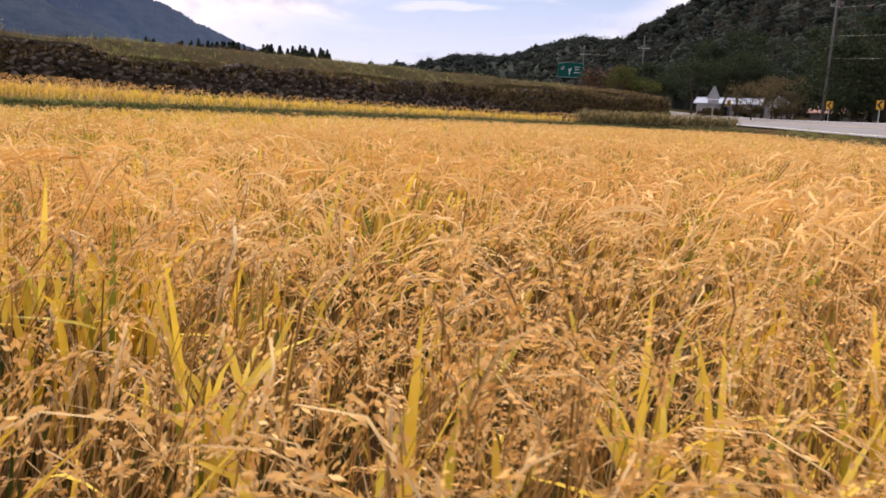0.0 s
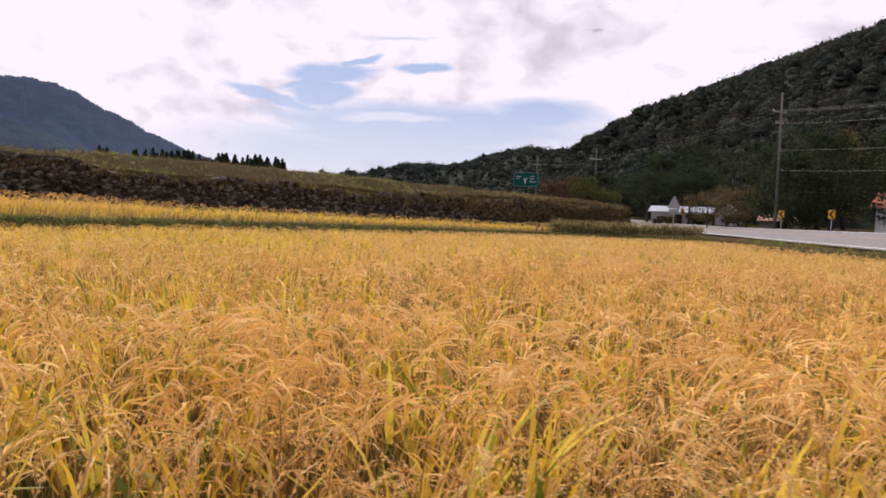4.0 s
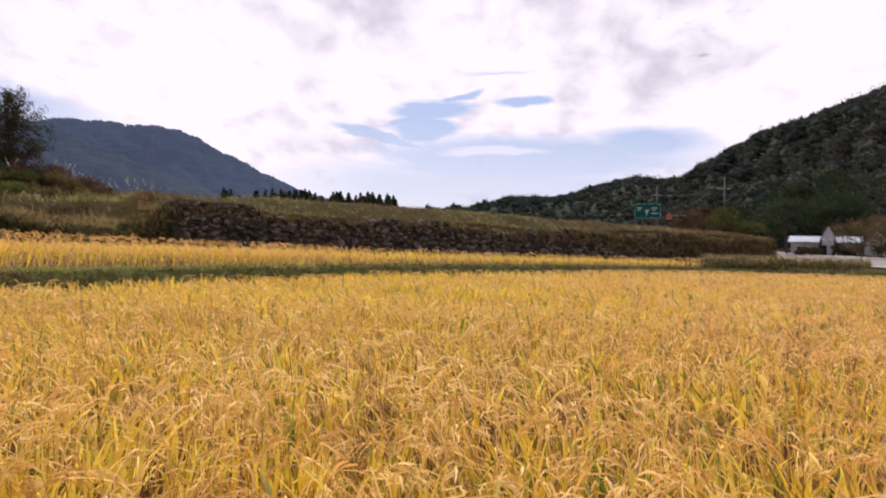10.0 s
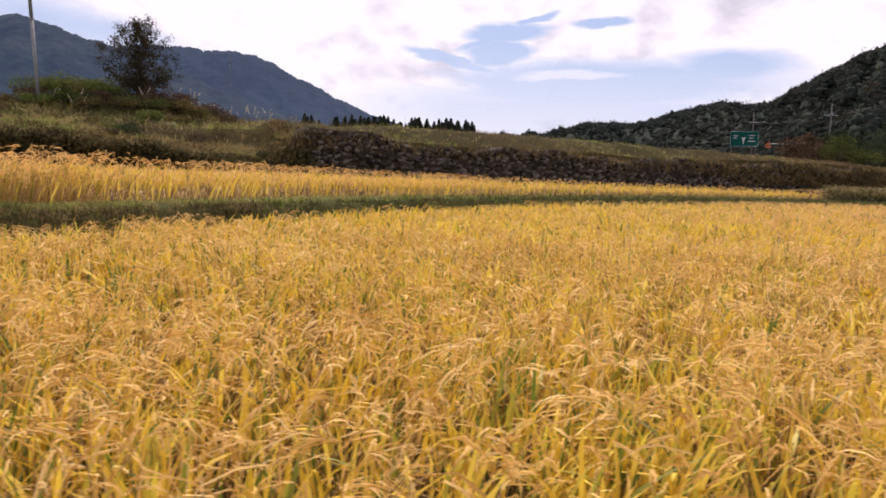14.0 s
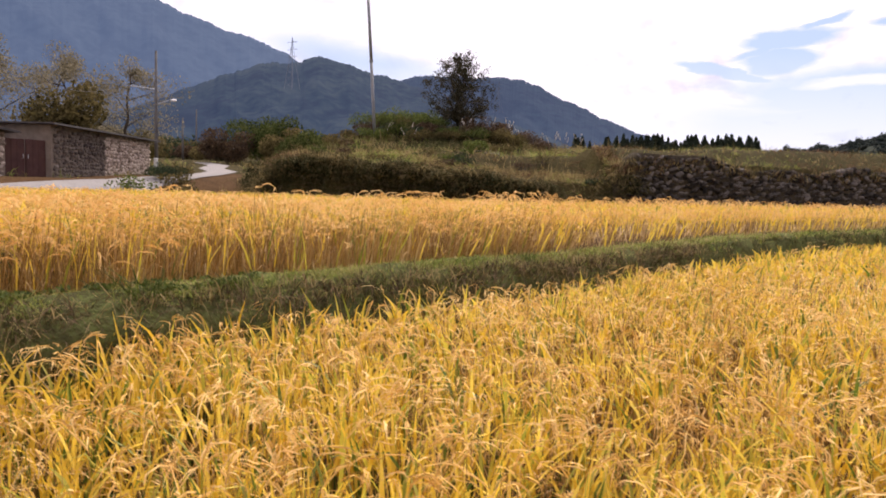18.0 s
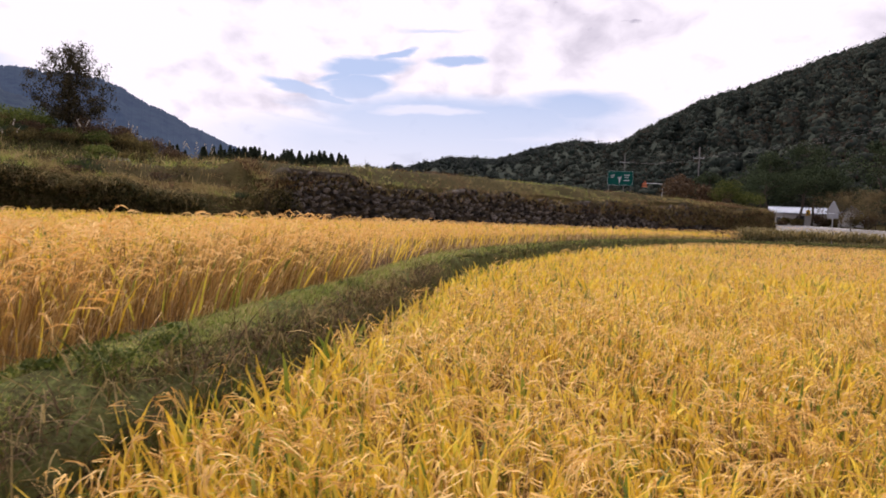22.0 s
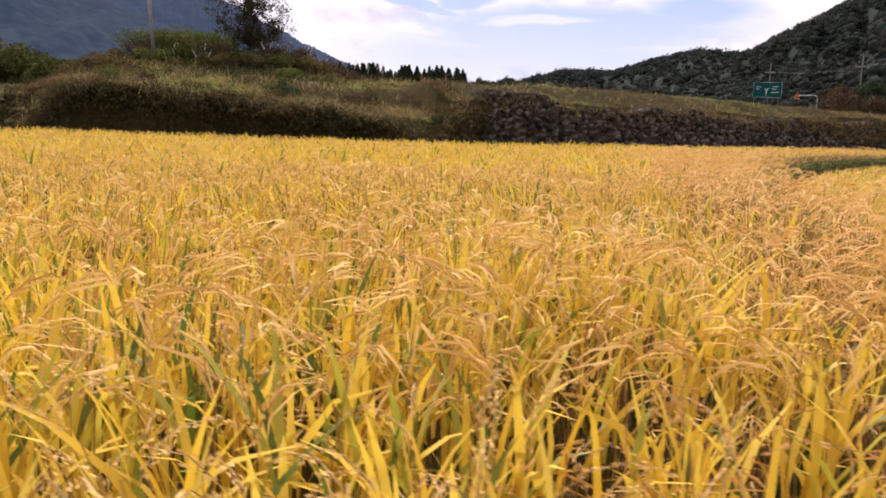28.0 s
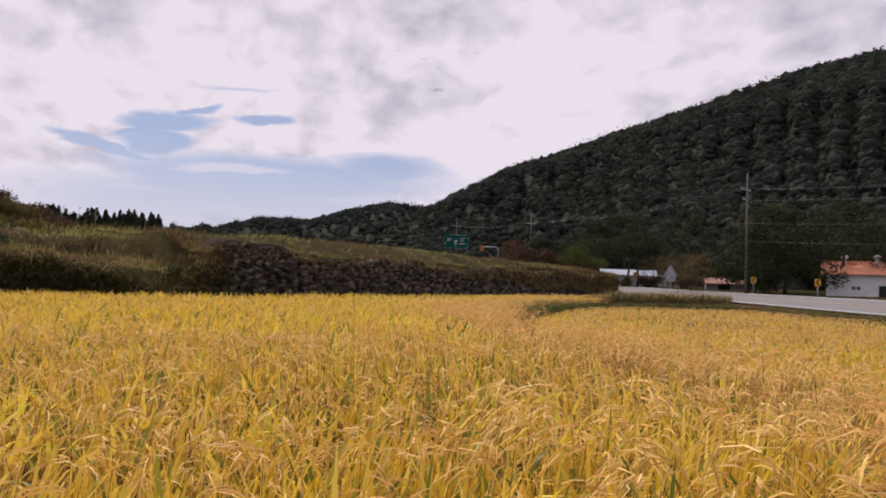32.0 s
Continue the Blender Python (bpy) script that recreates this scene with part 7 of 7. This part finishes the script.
rock(-26.5, 33.4, 0.55, 0.35, 0.10, 10, "pale flat rock lying in the grass of the bank", 1, M["concrete"])
rock(-25.7, 33.1, 0.25, 0.2, 0.09, 50, "pale flat rock lying in the grass of the bank", 2, M["concrete"])
rock(-29.2, 38.0, 0.3, 0.2, 0.12, 30, "pale stone in the dry grass", 3, M["concrete"])


def pylon(x, y, z, h, label):
    t = thing("pylon", pose(x, y, z), label, "pylon", "pylons on the mountain")
    w = h * 0.11
    for sx in (-1, 1):
        for sy in (-1, 1):
            part("leg", tubed([(sx * w, sy * w, 0), (sx * w * 0.3, sy * w * 0.3, h * 0.6), (0, 0, h)], [0.4, 0.3, 0.25], 4), M["lattice"], t)
    for k in range(7):
        f, g = k / 8, (k + 1) / 8
        a, b = w * max(0.05, 1 - 1.1 * f), w * max(0.05, 1 - 1.1 * g)
        part("brace", tube(tubed([(-a, -a, h * f), (b, -b, h * g)], [0.22, 0.22], 4), [(a, -a, h * f), (-b, -b, h * g)], [0.2, 0.2], 4), M["lattice"], t)
    for f in (0.62, 0.76, 0.9):
        part("arm", tubed([(-w * 1.1, 0, h * f), (w * 1.1, 0, h * f)], [0.3, 0.3], 4), M["lattice"], t)


pylon(-634, 716, 120, 62, "grey lattice pylon before the mountain ridge")
pylon(-658, 1350, 155, 62, "grey lattice pylon on the mountain shoulder")


# ---------------------------------------------------------------- the car
def car():
    t = thing("car", pose(25.6, 51.0, 1.6), "white saloon car driving away along the road", "car")
    # side profile: x across, y forward, z up
    prof = [(-2.32, 0.42), (-2.36, 0.72), (-2.28, 1.0), (-1.72, 1.06), (-1.0, 1.40), (-0.35, 1.46), (0.35, 1.42), (1.15, 1.02), (2.05, 0.88), (2.34, 0.66), (2.34, 0.36), (1.95, 0.22), (-1.95, 0.22)]
    bm = bmesh.new()
    rings = []
    for sx, f, top in ((-0.90, 0.0, 0), (-0.86, 0.03, 1), (-0.62, 0.05, 2), (0.62, 0.05, 2), (0.86, 0.03, 1), (0.90, 0.0, 0)):
        ring = []
        for y, z in prof:
            zz = z
            xx = sx
            if z > 0.98:
                xx = sx * (0.80 if z > 1.3 else 0.93)
            if top == 0 and z > 0.98:
                zz = z - 0.04
            ring.append(bm.verts.new((xx, y * (1 - 0.02 * (top == 0)), zz)))
        rings.append(ring)
    n = len(prof)
    for a, b in zip(rings, rings[1:]):
        for k in range(n):
            bm.faces.new((a[k], a[(k + 1) % n], b[(k + 1) % n], b[k]))
    bm.faces.new(rings[0][::-1]), bm.faces.new(rings[-1])
    bmesh.ops.recalc_face_normals(bm, faces=bm.faces)
    body = part("body", bm, M["car_paint"], t, "glossy white body")
    glass = prism(bmesh.new(), [(-1.66, 1.085), (-1.02, 1.385), (-1.0, 1.42), (-1.69, 1.10)], -0.66, 0.66, Matrix(((0, 0, 1, 0), (1, 0, 0, 0), (0, 1, 0, 0), (0, 0, 0, 1))))
    part("rear_window", glass, M["glass"], t)
    part("windscreen", prism(bmesh.new(), [(1.12, 1.04), (0.40, 1.41), (0.38, 1.43), (1.14, 1.07)], -0.66, 0.66, Matrix(((0, 0, 1, 0), (1, 0, 0, 0), (0, 1, 0, 0), (0, 0, 0, 1)))), M["glass"], t)
    for sx in (-1, 1):
        bm = prism(bmesh.new(), [(-1.35, 1.06), (-0.92, 1.32), (-0.3, 1.37), (-0.28, 1.05)], 0.0, 0.02, Matrix.Translation((sx * 0.775, 0, 0)) @ Matrix(((0, 0, 1, 0), (1, 0, 0, 0), (0, 1, 0, 0), (0, 0, 0, 1))))
        part("side_window", bm, M["glass"], t)
        bm = prism(bmesh.new(), [(-0.2, 1.05), (-0.22, 1.37), (0.3, 1.34), (0.85, 1.06)], 0.0, 0.02, Matrix.Translation((sx * 0.775, 0, 0)) @ Matrix(((0, 0, 1, 0), (1, 0, 0, 0), (0, 1, 0, 0), (0, 0, 0, 1))))
        part("side_window", bm, M["glass"], t)
        part("tail_lamp", boxed(sx * 0.70 - 0.16, sx * 0.70 + 0.16, -2.385, -2.30, 0.74, 0.90, bevel=0.02), M["tail"], t)
        part("headlamp", boxed(sx * 0.66 - 0.18, sx * 0.66 + 0.18, 2.26, 2.36, 0.62, 0.74, bevel=0.02), M["glass"], t)
        part("mirror", boxed(sx * 0.98 - 0.09, sx * 0.98 + 0.09, 0.72, 0.84, 0.98, 1.12, bevel=0.03), M["car_paint"], t)
    part("bumper", boxed(-0.80, 0.80, -2.40, -2.28, 0.26, 0.52, bevel=0.04), M["black"], t, "dark rear bumper insert")
    pl = part("number_plate", boxed(-0.26, 0.26, -2.39, -2.36, 0.62, 0.74), M["white"], t)
    part("plate_bar", boxed(-0.2, 0.2, -2.395, -2.39, 0.655, 0.705), M["black"], pl)
    wheels = []
    for sx in (-1, 1):
        for wy in (-1.42, 1.42):
            w = new("wheel")
            w.parent = t
            w.matrix_basis = pose(sx * 0.80, wy, 0.33)
            bm = bmesh.new()
            tube(bm, [(-0.11, 0, 0), (-0.09, 0, 0), (0.09, 0, 0), (0.11, 0, 0)], [0.29, 0.33, 0.33, 0.29], 24)
            part("tyre", bm, M["tyre"], w, smooth=False)
            bm = tubed([(sx * 0.10, 0, 0), (sx * 0.125, 0, 0)], [0.21, 0.19], 20)
            part("rim", bm, M["metal"], w)
            wheels.append(w)
    return t, wheels


CAR, WHEELS = car()


def motions():
    """The car comes up the road, goes round the bend and away."""
    way = [(0.0, 11.5, -14.0), (2.0, 14.6, 6.0), (3.5, 18.8, 23.5), (4.5, 22.8, 37.5), (5.0, 24.6, 44.6), (5.5, 26.1, 51.2), (6.0, 26.8, 55.6), (6.5, 27.1, 60.0), (8.0, 27.0, 76.0), (11.0, 23.6, 108.0),
           (16.0, 12.0, 168.0), (32.0, 5.0, 200.0)]
    rows = []
    pts = np.array(ROAD)
    fine = []
    for (t0, x0, y0), (t1, x1, y1) in zip(way, way[1:]):
        for k in range(8):
            f = k / 8
            fine.append((t0 + (t1 - t0) * f, x0 + (x1 - x0) * f, y0 + (y1 - y0) * f))
    fine.append(way[-1])
    for k, (t, x, y) in enumerate(fine):
        a, b = fine[max(0, k - 3)], fine[min(len(fine) - 1, k + 3)]
        heading = math.degrees(math.atan2(-(b[1] - a[1]), b[2] - a[2]))
        xw = float(np.interp(y, pts[:, 1], pts[:, 0]))
        zw, ze = float(np.interp(y, pts[:, 1], pts[:, 2])), float(np.interp(y, pts[:, 1], pts[:, 3]))
        f = min(1.0, max(0.0, (x - xw) / ROAD_W))
        rows.append((t, pose(x, y, zw + (ze - zw) * f + 0.03, 0, -math.degrees(math.atan2(ze - zw, ROAD_W)), heading)))
    walk(CAR, rows)
    # the wheels turn, in steps of under a quarter turn
    homes = [(0.80 * sx, wy) for sx in (-1, 1) for wy in (-1.42, 1.42)]
    tt = np.array([q[0] for q in fine])
    xx, yy = np.array([q[1] for q in fine]), np.array([q[2] for q in fine])
    dist = np.r_[0, np.cumsum(np.hypot(np.diff(xx), np.diff(yy)))]
    frames = np.arange(0, 32.0 * FPS + 1) / FPS
    gone = np.interp(frames, tt, dist)
    keep, last = [0], 0.0
    for k in range(1, len(frames)):
        if gone[k] - last >= 0.2 or k == len(frames) - 1:
            keep.append(k)
            last = gone[k]
    for (hx, hy), w in zip(homes, WHEELS):
        walk(w, [(frames[k], pose(hx, hy, 0.33, -math.degrees(gone[k] / 0.33) % 360, 0, 0)) for k in keep])


motions()
